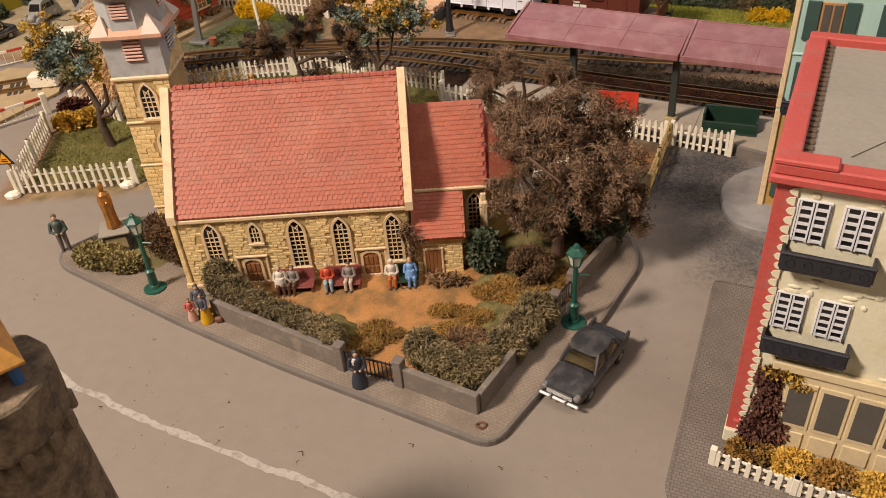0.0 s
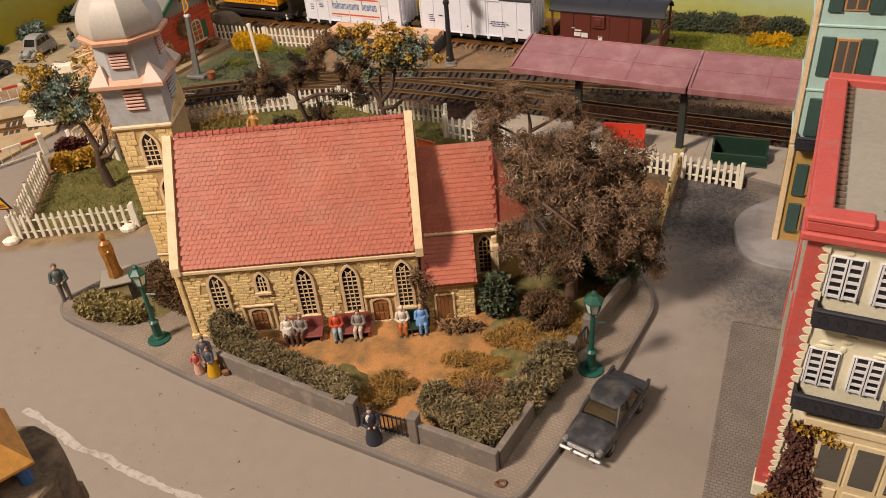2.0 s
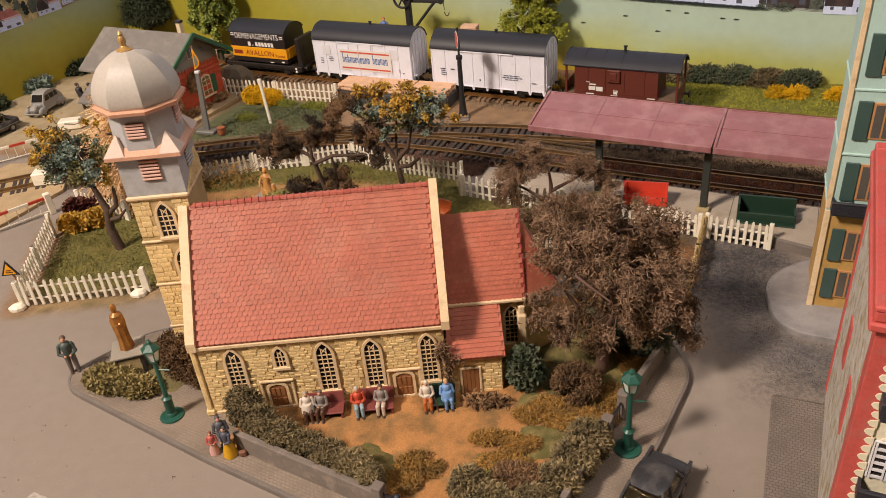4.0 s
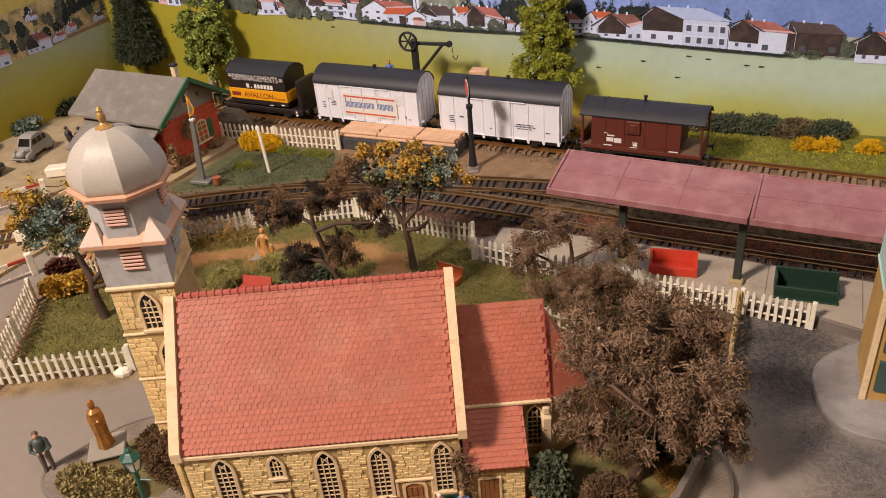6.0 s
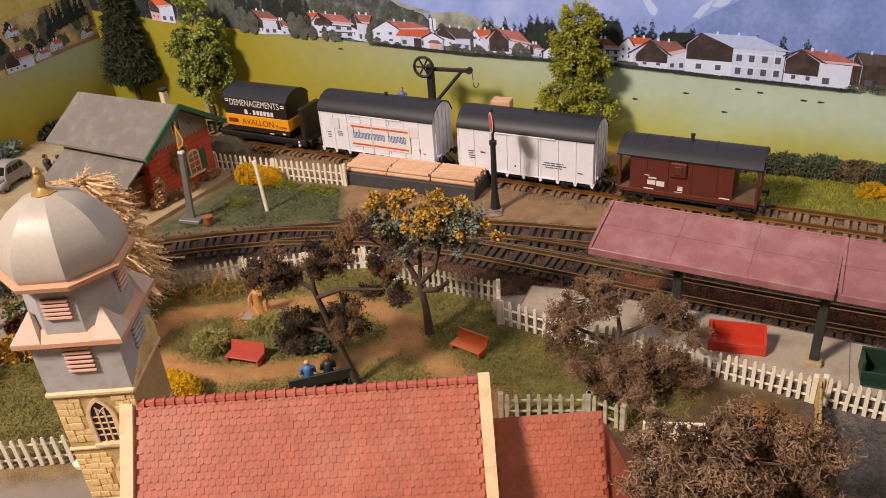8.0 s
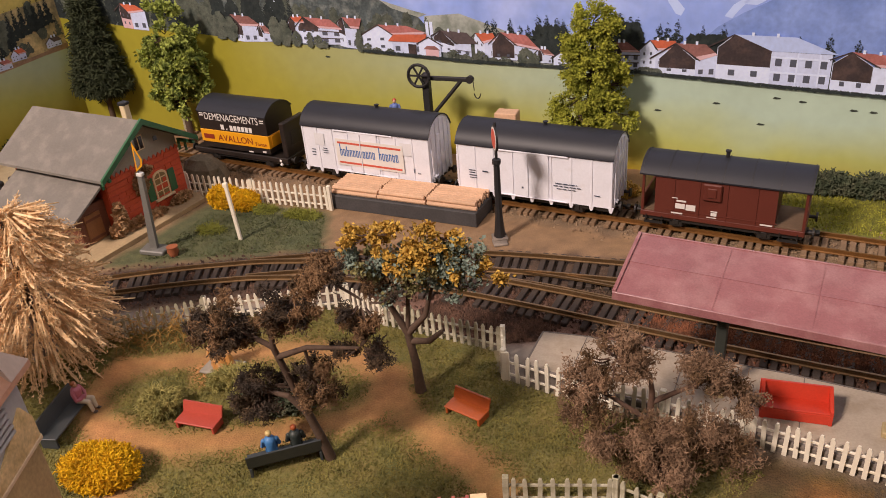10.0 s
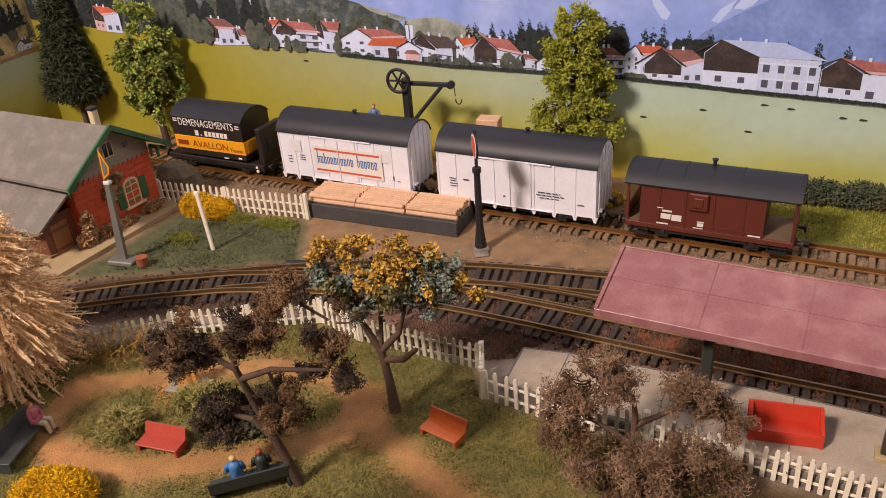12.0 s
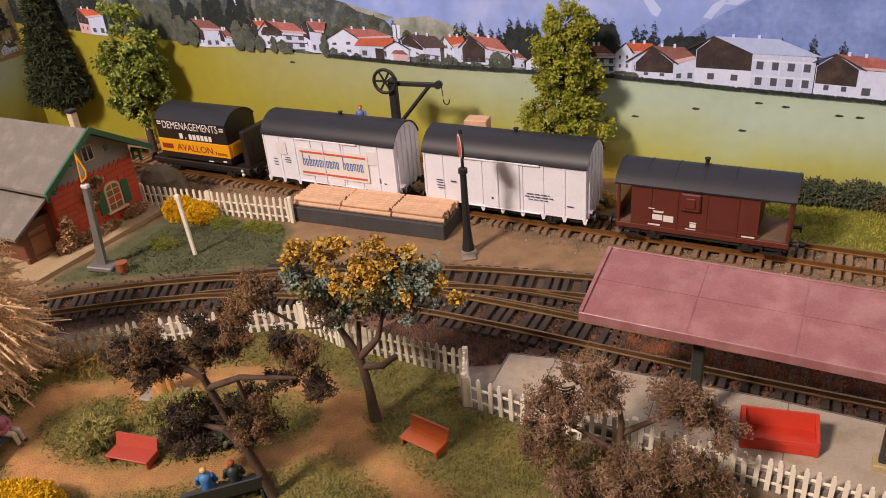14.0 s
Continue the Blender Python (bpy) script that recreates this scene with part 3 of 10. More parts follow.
church = thing("church", at(-9.52, 34.04, 0, 11.19), "yellow stone village church with red tiled roof and domed tower", "church")
LEN, DEEP, EAVE, TOP = 10.3, 6.54, 4.12, 8.62
SOUTH = -0.24  # face of the south wall
nave = part("nave_wall", M().along_x([(SOUTH, 0.3), (DEEP, 0.3), (DEEP, EAVE), (DEEP / 2, TOP - 0.1), (SOUTH, EAVE - 0.1)], 0.0, LEN), JOINT, church, "yellow limestone blockwork walls")
core = M().along_x([(1.7, 0.3), (4.84, 0.3), (4.84, 3.8), (3.27, 6.9), (1.7, 3.8)], LEN, 13.75)
apse = [(13.75, 1.7), (15.2, 2.4), (15.2, 4.14), (13.75, 4.84)]
core.prism(apse, 0.3, 3.75)
part("chancel_wall", core, STONE, church)
vestry = part("vestry_wall", M().box(LEN, 12.66, -0.36, 1.7, 0.3, 2.35), JOINT, church)
# roofs
slope = Vector((0, DEEP / 2 + 0.37, TOP + 0.14 - 4.2))
part("nave_roof", M().along_x([(-0.37, 4.16), (DEEP / 2, TOP + 0.12), (DEEP + 0.37, 4.16), (DEEP + 0.3, 4.02), (DEEP / 2, TOP - 0.14), (-0.3, 4.02)], 0.12, LEN - 0.02), TILE, church, "red beaver-tail tiled roof")
part("chancel_roof", M().along_x([(1.42, 3.78), (3.27, 7.16), (5.12, 3.78), (4.95, 3.7), (3.27, 6.95), (1.6, 3.7)], LEN + 0.1, 13.9), TILE, church)
part("apse_roof", M().add([(13.9, 1.42, 3.75), (15.5, 2.2, 3.7), (15.5, 4.3, 3.7), (13.9, 5.12, 3.75), (13.8, 3.27, 7.05)], [(0, 1, 4), (1, 2, 4), (2, 3, 4), (0, 3, 2, 1)]), TILE, church)
part("vestry_roof", M().along_x([(-0.62, 2.42), (1.72, 3.86), (1.72, 3.7), (-0.58, 2.3)], LEN + 0.1, 12.8), TILE, church)
part("eaves_cornice", M().box(0.05, LEN, -0.40, -0.2, 3.90, 4.08, 0.03), TRIM, church)
part("chancel_cornice", M().box(LEN + .3, 13.94, 1.28, 1.44, 3.70, 3.84, 0.03).box(12.7, 13.9, 1.48, 1.72, 3.58, 3.72, 0.03), TRIM, church)
part("vestry_cornice", M().box(LEN, 12.72, -0.50, -0.34, 2.24, 2.36, 0.03), TRIM, church)
# gable copings, standing proud of the roof
for x0, x1 in ((-0.22, 0.16), (LEN - 0.04, LEN + 0.30)):
    cop = M().along_x([(-0.46, 3.92), (-0.46, 4.34), (DEEP / 2, 8.98), (DEEP + 0.46, 4.34), (DEEP + 0.46, 3.92), (DEEP / 2, 8.5)], x0, x1)
    part("gable_coping", cop, TRIM, church, "cream stone gable coping")
part("gable_wall", M().along_x([(SOUTH, 0.3), (DEEP, 0.3), (DEEP, 4.1), (DEEP / 2, 8.6), (SOUTH, 4.0)], -0.02, 0.1), STONE, church)
for x0 in (-0.28,):
    part("corner_buttress", M().box(x0 + .06, x0 + 0.30, -0.32, 0.3, 0.3, 3.95, 0.04), STONE, church)
    part("buttress_foot", M().box(x0, x0 + 0.38, -0.38, 0.3, 0.3, 0.6, 0.05), STONE, church)
part("plinth", M().box(0.06, LEN + 0.02, SOUTH - 0.07, 0.02, 0.3, 0.46, 0.03), TRIM, church)
for y, z in ((1.58, 0.3),):
    part("apse_buttress", M().box(13.55, 13.95, 1.2, 1.75, 0.3, 3.0, 0.06).box(13.6, 13.9, 1.35, 1.75, 3.0, 3.4, 0.06), TRIM, church)
ridge = M()
for i in range(34):
    x = 0.2 + i * 0.295
    ridge.along_x([(DEEP / 2 + 0.13 * math.cos(a), TOP + 0.10 + 0.12 * math.sin(a)) for a in (0, .8, 1.57, 2.34, 3.14)], x, x + 0.27)
    ridge.along_x([(DEEP / 2 + 0.17 * math.cos(a), TOP + 0.11 + 0.15 * math.sin(a)) for a in (0, .8, 1.57, 2.34, 3.14)], x + 0.23, x + 0.30)
part("ridge_tiles", ridge, material("ridge_tile", (0.44, 0.12, 0.085), 0.5, 0.2, 10, 1, 0.1, other=(0.36, 0.075, 0.055)), church, "rounded red ridge tiles", kind="stuff")
part("chancel_verge", M().along_x([(1.42, 3.82), (3.27, 7.2), (3.27, 7.06), (1.5, 3.74)], 13.86, 13.96), material("verge_red", (0.34, 0.05, 0.05), 0.5, 0.1), church)
# openings of the south wall
WINDOWS = ((1.46, 1.22, 0.62, 2.34), (3.42, 2.48, 0.42, 0.98), (5.26, 1.0, 0.64, 2.5), (7.25, 0.98, 0.62, 2.46), (9.6, 1.02, 0.60, 2.44))
for x, z, w, h in WINDOWS:
    gothic_window(church, at(x, SOUTH, z + 0.1), w, h)
DOORS = ((3.0, 0.34, 0.72, 1.34), (8.44, 0.34, 0.72, 1.34))
for x, z, w, h in DOORS:
    church_door(church, at(x, SOUTH, z), w, h)
vd = part("door", M().box(-.46, -.36, -.07, .05, 0, 1.42, .02).box(.36, .46, -.07, .05, 0, 1.42, .02).box(-.36, .36, -.07, .05, 1.32, 1.42, .02), TRIM, church, m=at(11.3, -0.36, 0.34))
part("door_leaf", M().box(-.36, .36, -.02, .02, 0, 1.32), WOOD, vd, "brown plank door leaf")
for k in range(4):
    part("door_plank", M().box(-.35 + k * .176, -.35 + k * .176 + .165, -.045, -.015, .02, 1.30, .012), WOOD, vd)
gothic_window(church, at(13.32, 1.7, 1.2), 0.56, 2.0)
# tower
TX, TY, TS = -0.90, 4.37, 1.19
part("tower_shaft", M().box(TX - TS, TX + TS, TY - TS, TY + TS, 0.3, 9.35), JOINT, church, "tall square stone tower shaft")
for z in (2.75, 5.05, 7.25):
    part("tower_string_course", M().box(TX - TS - .07, TX + TS + .07, TY - TS - .07, TY + TS + .07, z - 0.05, z + 0.06, 0.03), TRIM, church)
part("tower_cornice", M().box(TX - TS - .12, TX + TS + .12, TY - TS - .12, TY + TS + .12, 9.28, 9.46, 0.05), TRIM, church)
gothic_window(church, at(TX + 0.06, TY - TS, 7.42), 0.62, 1.56)
gothic_window(church, at(TX + 0.30, TY - TS, 5.15), 0.62, 1.56)
SLATEB = material("blue_grey_slate", (0.43, 0.43, 0.43), 0.5, 0.1, 12, 1.2, 0.1, other=(0.35, 0.33, 0.30), other_at=0.6)
ts = TS + 0.04
part("belfry", M().box(TX - ts, TX + ts, TY - ts, TY + ts, 9.46, 11.2), SLATEB, church, "grey slate-clad belfry")
part("tower_side_gable", M().along_x([(TY - ts, 9.4), (TY + ts, 9.4), (TY + ts, 10.0), (TY + ts - 0.3, 10.5)], TX + ts, TX + ts + 0.06), STONE, church)
f0 = ts + 0.30
part("belfry_cornice", M().add([(TX + a * f0, TY + b * f0, 11.22) for a, b in ((-1, -1), (1, -1), (1, 1), (-1, 1))] + [(TX + a * f0, TY + b * f0, 11.36) for a, b in ((-1, -1), (1, -1), (1, 1), (-1, 1))] + [(TX + a * ts * .96, TY + b * ts * .96, 11.62) for a, b in ((-1, -1), (1, -1), (1, 1), (-1, 1))],
     [(3, 2, 1, 0), (0, 1, 5, 4), (1, 2, 6, 5), (2, 3, 7, 6), (3, 0, 4, 7), (4, 5, 9, 8), (5, 6, 10, 9), (6, 7, 11, 10), (7, 4, 8, 11), (8, 9, 10, 11)]), COPPER, church, "salmon-pink moulded eaves")
BRO = material("pale_broach", (0.60, 0.47, 0.38), 0.5, 0.1)
for a, b in ((-1, -1), (1, -1), (1, 1), (-1, 1)):
    cx, cy = TX + a * (ts - 0.12), TY + b * (ts - 0.12)
    part("corner_pinnacle", M().add([(cx - .42, cy - .42, 11.38), (cx + .42, cy - .42, 11.38), (cx + .42, cy + .42, 11.38), (cx - .42, cy + .42, 11.38), (cx - a * .12, cy - b * .12, 12.15)], [(0, 1, 4), (1, 2, 4), (2, 3, 4), (3, 0, 4), (3, 2, 1, 0)]), BRO, church)
oct_ = math.pi / 8
part("lantern", M().lathe([(1.42, 11.4), (1.36, 13.05)], 8, TX, TY, oct_), SLATEB, church, "octagonal slate lantern")
part("dome_cornice", M().lathe([(1.4, 12.98), (1.80, 13.08), (1.84, 13.22), (1.62, 13.28)], 8, TX, TY, oct_), COPPER, church, "salmon-pink cornice")
dome = part("dome", M().lathe([(1.64, 13.24), (1.69, 13.4), (1.70, 13.6), (1.66, 13.85), (1.6, 14.05), (1.5, 14.25), (1.38, 14.46), (1.22, 14.66), (1.05, 14.83), (0.86, 14.96), (.66, 15.06), (0.45, 15.14), (0.16, 15.22)], 8, TX, TY, oct_), DOME, church, "shiny silver-grey onion dome", True)
for ed in dome.data.edges:
    # crisp ribs between the eight smooth gores
    ed.use_edge_sharp = abs(dome.data.vertices[ed.vertices[0]].co.z - dome.data.vertices[ed.vertices[1]].co.z) > 1e-5
GOLD = material("gilded_finial", (0.50, 0.30, 0.10), 0.4, 0.15, metal=0.3)
part("finial", M().lathe([(0.32, 15.12), (0.33, 15.2), (0.16, 15.28), (0.10, 15.36), (0.15, 15.5), (0.16, 15.6), (0.09, 15.72), (0.11, 15.8), (0.04, 15.92)], 8, TX, TY), GOLD, church, "gilded finial", True)


def louvre(parent, m, w, h, n, grey=False):
    lv = part("louvre", M().box(-w / 2, w / 2, -0.02, 0.02, 0, h), WOOD, parent, m=m)
    sl = bpy.data.meshes.new("slat")
    sl = M().box(-w / 2 - 0.03, w / 2 + 0.03, -0.10, 0.0, -0.03, 0.055, 0.015).mesh("slat", material("pale_pink_slat", (0.66, 0.42, 0.34), 0.5, 0.1) if "pale_pink_slat" not in bpy.data.materials else bpy.data.materials["pale_pink_slat"])
    if grey:
        sl.materials[0] = SLATEB
    for i in range(n):
        part("slat", sl, None, lv, m=at(0, 0, h * (i + 0.5) / n, 0, -12))


louvre(church, at(TX + 0.06, TY - ts, 10.12), 0.74, 0.92, 6)
louvre(church, at(TX + ts, TY + 0.1, 10.12, 90), 0.74, 0.92, 6, True)
louvre(church, at(TX - 0.02, TY - 1.29, 11.98), 0.70, 0.66, 5)
louvre(church, at(TX + 1.29, TY, 12.1, 90), 0.55, 0.8, 6)


# ---- railway: tracks ----
RUST = material("rusty_rail", (0.24, 0.115, 0.035), 0.4, 0.25, 10, 1.2, 0.1, metal=0.55)
STEEL = material("worn_rail", (0.26, 0.16, 0.075), 0.33, 0.25, 10, 1.2, 0.1, metal=0.7)
TIE = material("dark_sleeper", (0.048, 0.034, 0.026), 0.8, 0.3, 12, 1.5, 0.3, random_=0.2)
TIE2 = material("weathered_sleeper", (0.22, 0.140, 0.080), 0.85, 0.3, 12, 1.5, 0.3, random_=0.25)


def track(name, points, rail_mat, tie_mat, label, x_from, x_to, pitch=0.6, ties=True):
    tr = thing(name, at(0, 0), label, "railway track", "tracks", "structure")
    pts = [p for p in curve_through(points, 0.4) if x_from <= p.x <= x_to]
    prof = [(-0.09, 0.24), (0.09, 0.24), (0.09, 0.28), (0.03, 0.32), (0.03, 0.42), (0.05, 0.44), (0.05, 0.52), (-0.05, 0.52), (-0.05, 0.44), (-0.03, 0.42), (-0.03, 0.32), (-0.09, 0.28)]
    n = len(prof)
    for side in (-0.86, 0.86):
        m = M()
        for i, p in enumerate(pts):
            d = (pts[min(i + 1, len(pts) - 1)] - pts[max(i - 1, 0)]).normalized()
            q = Vector((-d.y, d.x, 0))
            m.v += [tuple(p + q * (side + a) + Vector((0, 0, z))) for a, z in prof]
            if i:
                k = n * i
                m.f += [(k - n + j, k - n + (j + 1) % n, k + (j + 1) % n, k + j) for j in range(n)]
        part("rail", m, rail_mat, tr)
    if ties:
        me = M().box(-0.15, 0.15, -1.5, 1.5, 0.02, 0.25, 0.03).mesh("sleeper", tie_mat)
        run = 0.0
        for a, b in zip(pts, pts[1:]):
            run += (b - a).length
            if run >= pitch:
                run -= pitch
                d = b - a
                part("sleeper", me, None, tr, m=at(b.x, b.y, 0, math.degrees(math.atan2(d.y, d.x))))
    return tr


track("track_near", NEAR, STEEL, TIE, "model railway track with dark sleepers and worn rails", -42, 36)
track("track_goods", GOODS, RUST, TIE2, "rusty goods track with pale weathered sleepers", -40, 36)
track("track_siding", SIDING, STEEL, TIE, "dark siding joining the platform track at a turnout", -16.5, 34)
# turnout blades, check rails and a point machine
sw = thing("turnout", at(0, 0), "dark turnout rails crossing between two tracks", "turnout", kind="structure")
for p in ([(-5, 62.3), (0, 61.2), (6, 59.2)], [(-4, 63.0), (2, 61.6), (8, 59.5)], [(1, 62.1), (4, 61.3), (7, 60.5)]):
    c = curve_through(p, 0.4)
    m = M()
    for a, b in zip(c, c[1:]):
        m.cyl((a.x, a.y, 0.40), (b.x, b.y, 0.40), 0.07, n=4)
    part("blade_rail", m, STEEL, sw)
STRUCTBLACK = material("matt_black", (0.018, 0.017, 0.018), 0.55, 0.25, 12, 1.2, 0.1)
part("point_motor", M().box(-13.3, -10.8, 63.9, 64.35, 0.02, 0.42, 0.06), STRUCTBLACK, sw)


# ---- rolling stock ----
WAGWHITE = material("white_wagon_paint", (0.80, 0.81, 0.88), 0.45, 0.05, 10, 1.0, 0.05, other=(0.75, 0.75, 0.80), other_at=0.66)
ROOFGREY = material("dark_grey_wagon_roof", (0.017, 0.018, 0.025), 0.5, 0.15, 12, 0.8, 0.08)
OXIDE = material("oxide_brown_paint", (0.12, 0.026, 0.016), 0.5, 0.12, 10, 1, 0.05)
YELLOW = material("yellow_paint", (0.80, 0.36, 0.01), 0.45, 0.06)
VANBLACK = material("black_brown_paint", (0.022, 0.016, 0.014), 0.45, 0.15)
STEELGREY = material("blackened_steel", (0.035, 0.032, 0.030), 0.5, 0.2, metal=0.4)
INK = material("printed_ink", (0.05, 0.06, 0.10), 0.6, 0.05)
PRINTRED = material("printed_red", (0.60, 0.10, 0.06), 0.6, 0.05)
PRINTBLUE = material("printed_blue", (0.06, 0.16, 0.42), 0.6, 0.05)
PRINTWHITE = material("printed_white", (0.75, 0.72, 0.68), 0.6, 0.05)
DARKRED = material("dark_red_print", (0.25, 0.03, 0.01), 0.6, 0.05)


def letters(name, words, size, material_, parent, m, label="", wide=1.0):
    """Flat lettering in the built-in font, facing -y."""
    cu = bpy.data.curves.new(name, "FONT")
    cu.body, cu.size, cu.extrude, cu.align_x = words, size * CM, 0.004 * CM, "CENTER"
    tmp = bpy.data.objects.new("tmp_letters", cu)
    scene.collection.objects.link(tmp)
    me = bpy.data.meshes.new_from_object(tmp.evaluated_get(bpy.context.evaluated_depsgraph_get()))
    bpy.data.objects.remove(tmp)
    me.transform(Matrix.Diagonal((wide, 1, 1, 1)))
    me.materials.clear()
    me.materials.append(material_)
    ob = new(name, me)
    ob.parent = parent
    ob.matrix_basis = m @ pose(0, 0, 0, 90)
    return tagged(ob, label)


def bars(rows, y=-0.004):
    """Small printed bars: (x, z, width, height); long thin ones break into words."""
    m = M()
    if len(rows) == 1 and rows[0][2] > .9 and rows[0][3] < .08:
        x, z, w, h = rows[0]
        rnd = random.Random(int(z * 100))
        rows, at_ = [], x - w / 2
        while at_ < x + w / 2 - .05:
            k = min(rnd.uniform(.12, .42), x + w / 2 - at_)
            rows.append((at_ + k / 2, z, k, h))
            at_ += k + .07
    for x, z, w, h in rows:
        m.box(x - w / 2, x + w / 2, y - 0.006, y, z - h / 2, z + h / 2)
    return m


def running_gear(parent, L, axles, step=False):
    part("underframe", M().box(-L / 2 + .1, L / 2 - .1, -1.05, 1.05, 1.02, 1.28, 0.03).box(-L / 2 + .1, L / 2 - .1, -1.25, -1.15, 0.98, 1.25).box(-L / 2 + .1, L / 2 - .1, 1.15, 1.25, 0.98, 1.25), STEELGREY, parent, "black steel underframe")
    for x in axles:
        for y in (-1, 1):
            wh = M().cyl((x, y * 0.72, 1.02), (x, y * 0.98, 1.02), 0.52, n=18).cyl((x, y * 0.66, 1.02), (x, y * 0.74, 1.02), 0.58, n=18)
            part("wheel", wh, STEELGREY, parent)
        part("axle", M().cyl((x, -1, 1.02), (x, 1, 1.02), 0.07, n=8), STEELGREY, parent)
        for y in (-1.2, 1.2):
            part("axle_guard", M().box(x - .34, x + .34, y - .05, y + .05, 0.72, 1.1, 0.03).box(x - .16, x + .16, y - .1, y + .1, 0.84, 1.14, 0.03).box(x - .6, x + .6, y - .06, y + .06, 1.08, 1.16, 0.02), STEELGREY, parent)
    for s in (-1, 1):
        for y in (-0.95, 0.95):
            part("buffer", M().cyl((s * (L / 2 - .05), y, 1.30), (s * (L / 2 + .32), y, 1.30), 0.10, n=10).cyl((s * (L / 2 + .32), y, 1.30), (s * (L / 2 + .42), y, 1.30), 0.26, n=14), STEELGREY, parent)
        part("coupling", M().box(s * (L / 2) - .1, s * (L / 2) + .1, -.16, .16, .75, 1.05).cyl((s * (L / 2 - .05), 0, 0.92), (s * (L / 2 + .5), 0, 0.86), 0.09, n=8).box(min(s * (L / 2 + .4), s * (L / 2 + .66)), max(s * (L / 2 + .4), s * (L / 2 + .66)), -.2, .2, .78, .96, .03), STEELGREY, parent)


def arc_roof(w, z0, z1, n=10, over=0.08, thick=0.08):
    """Profile (y, z) of a curved wagon roof."""
    hw = w / 2 + over
    rise = z1 - z0
    R = (hw * hw + rise * rise) / (2 * rise)
    a0 = math.asin(min(1, hw / R))
    top = [(R * math.sin(a), z1 - R + R * math.cos(a)) for a in (a0 - 2 * a0 * k / n for k in range(n + 1))]
    low = [(y, z - thick) for y, z in reversed(top)]
    return top + low


def box_wagon(m, L, label, brand):
    wg = thing("goods_wagon", m, label, "goods wagon", "goods train")
    W_, z0, z1, zt = 2.9, 1.28, 4.2, 5.22
    prof = [(-W_ / 2, z0), (W_ / 2, z0)] + [(y, z) for y, z in arc_roof(W_, z1, zt, 10, 0.0)[:11]]
    part("body", M().along_x(prof, -L / 2, L / 2), WAGWHITE, wg, "white wagon body")
    part("roof", M().along_x(arc_roof(W_, z1 + .02, zt + .06), -L / 2 - .06, L / 2 + .06), ROOFGREY, wg, "dark grey curved roof", True)
    for k in range(9):
        x = -L / 2 + L * k / 8
        x = min(max(x, -L / 2 + .06), L / 2 - .06)
        part("side_post", M().box(x - .05, x + .05, -W_ / 2 - .05, -W_ / 2 + .01, z0 - .1, z1 - .04, .015), WAGWHITE, wg)
        part("solebar_bracket", M().along_y([(x - .16, z0 + .06), (x + .16, z0 + .06), (x + .06, z0 - .26), (x - .06, z0 - .26)], -W_ / 2 - .03, -W_ / 2 + .05), WAGWHITE, wg)
    dr = part("sliding_door", M().box(-1.05, 1.05, -W_ / 2 - .07, -W_ / 2, z0 + .08, z1 - .12, .02), WAGWHITE, wg)
    part("door_rail", M().box(-2.2, 2.2, -W_ / 2 - .11, -W_ / 2 - .02, z1 - .16, z1 - .06, .02), WAGWHITE, wg)
    part("door_rail", M().box(-2.2, 2.2, -W_ / 2 - .10, -W_ / 2 - .02, z0, z0 + .07, .02), WAGWHITE, wg)
    part("door_bar", M().cyl((-.2, -W_ / 2 - .12, z0 + .1), (-.2, -W_ / 2 - .12, z1 - .2), .03, n=6), WAGWHITE, wg)
    for s in (-1, 1):
        for y in (-1.1, -.55, 0, .55, 1.1):
            h = zt - (abs(y) / 1.45) ** 2 * .95 - .15
            part("end_post", M().box(min(s * L / 2, s * (L / 2 + .08)), max(s * L / 2, s * (L / 2 + .08)), y - .06, y + .06, z0 - .05, h, .02), WAGWHITE, wg)
        part("end_vent", M().box(min(s * L / 2, s * (L / 2 + .05)), max(s * L / 2, s * (L / 2 + .05)), -.42, .42, 3.6, 4.1, .02), WAGWHITE, wg)
        part("end_step", M().box(min(s * L / 2, s * (L / 2 + .22)), max(s * L / 2, s * (L / 2 + .22)), -1.2, -.85, 1.6, 1.66).cyl((s * (L / 2 + .1), -1.3, 1.5), (s * (L / 2 + .1), -1.3, 3.4), .025, n=5), WAGWHITE, wg)
    running_gear(wg, L, (-L * .28, L * .28))
    part("roof_vent", M().cyl((.3, .1, zt), (.3, .1, zt + .2), .11, n=10).lathe([(.16, zt + .2), (.16, zt + .25)], 10, .3, .1), ROOFGREY, wg)
    fy = -W_ / 2 - .075
    if brand:
        pan = part("advert_panel", M().box(-2.1, 2.9, fy - .012, fy, 1.75, 3.55), PRINTWHITE, wg, "white advertising panel")
        part("advert_stripe", bars([(0.4, 3.30, 4.7, .13), (0.4, 3.30, .01, .13)], fy - .016), PRINTRED, pan, "red stripe")
        part("advert_stripe", bars([(0.4, 1.95, 4.7, .13), (0.4, 1.95, .01, .13)], fy - .016), PRINTRED, pan, "red stripe")
        rnd = random.Random(8)
        rows, x = [], -1.72
        for i in range(18):
            if i != 11:
                # stem, hook and foot of each letter shape
                hgt = rnd.choice((.46, .48, .70, .48)) if i not in (0, 12) else .84
                zc = 2.62 + .06 * i / 18 + (hgt - .46) / 2
                rows += [(x - .06, zc, .07, hgt), (x + .06, 2.62 + .06 * i / 18, .06, .42), (x, zc + hgt / 2 - .05 if i % 2 else 2.82, .15, .07)]
                if i % 3:
                    rows.append((x, 2.43, .15, .06))
            x += .245
        part("advert_lettering", bars(rows, fy - .016), PRINTBLUE, pan, "blue lettering shapes")
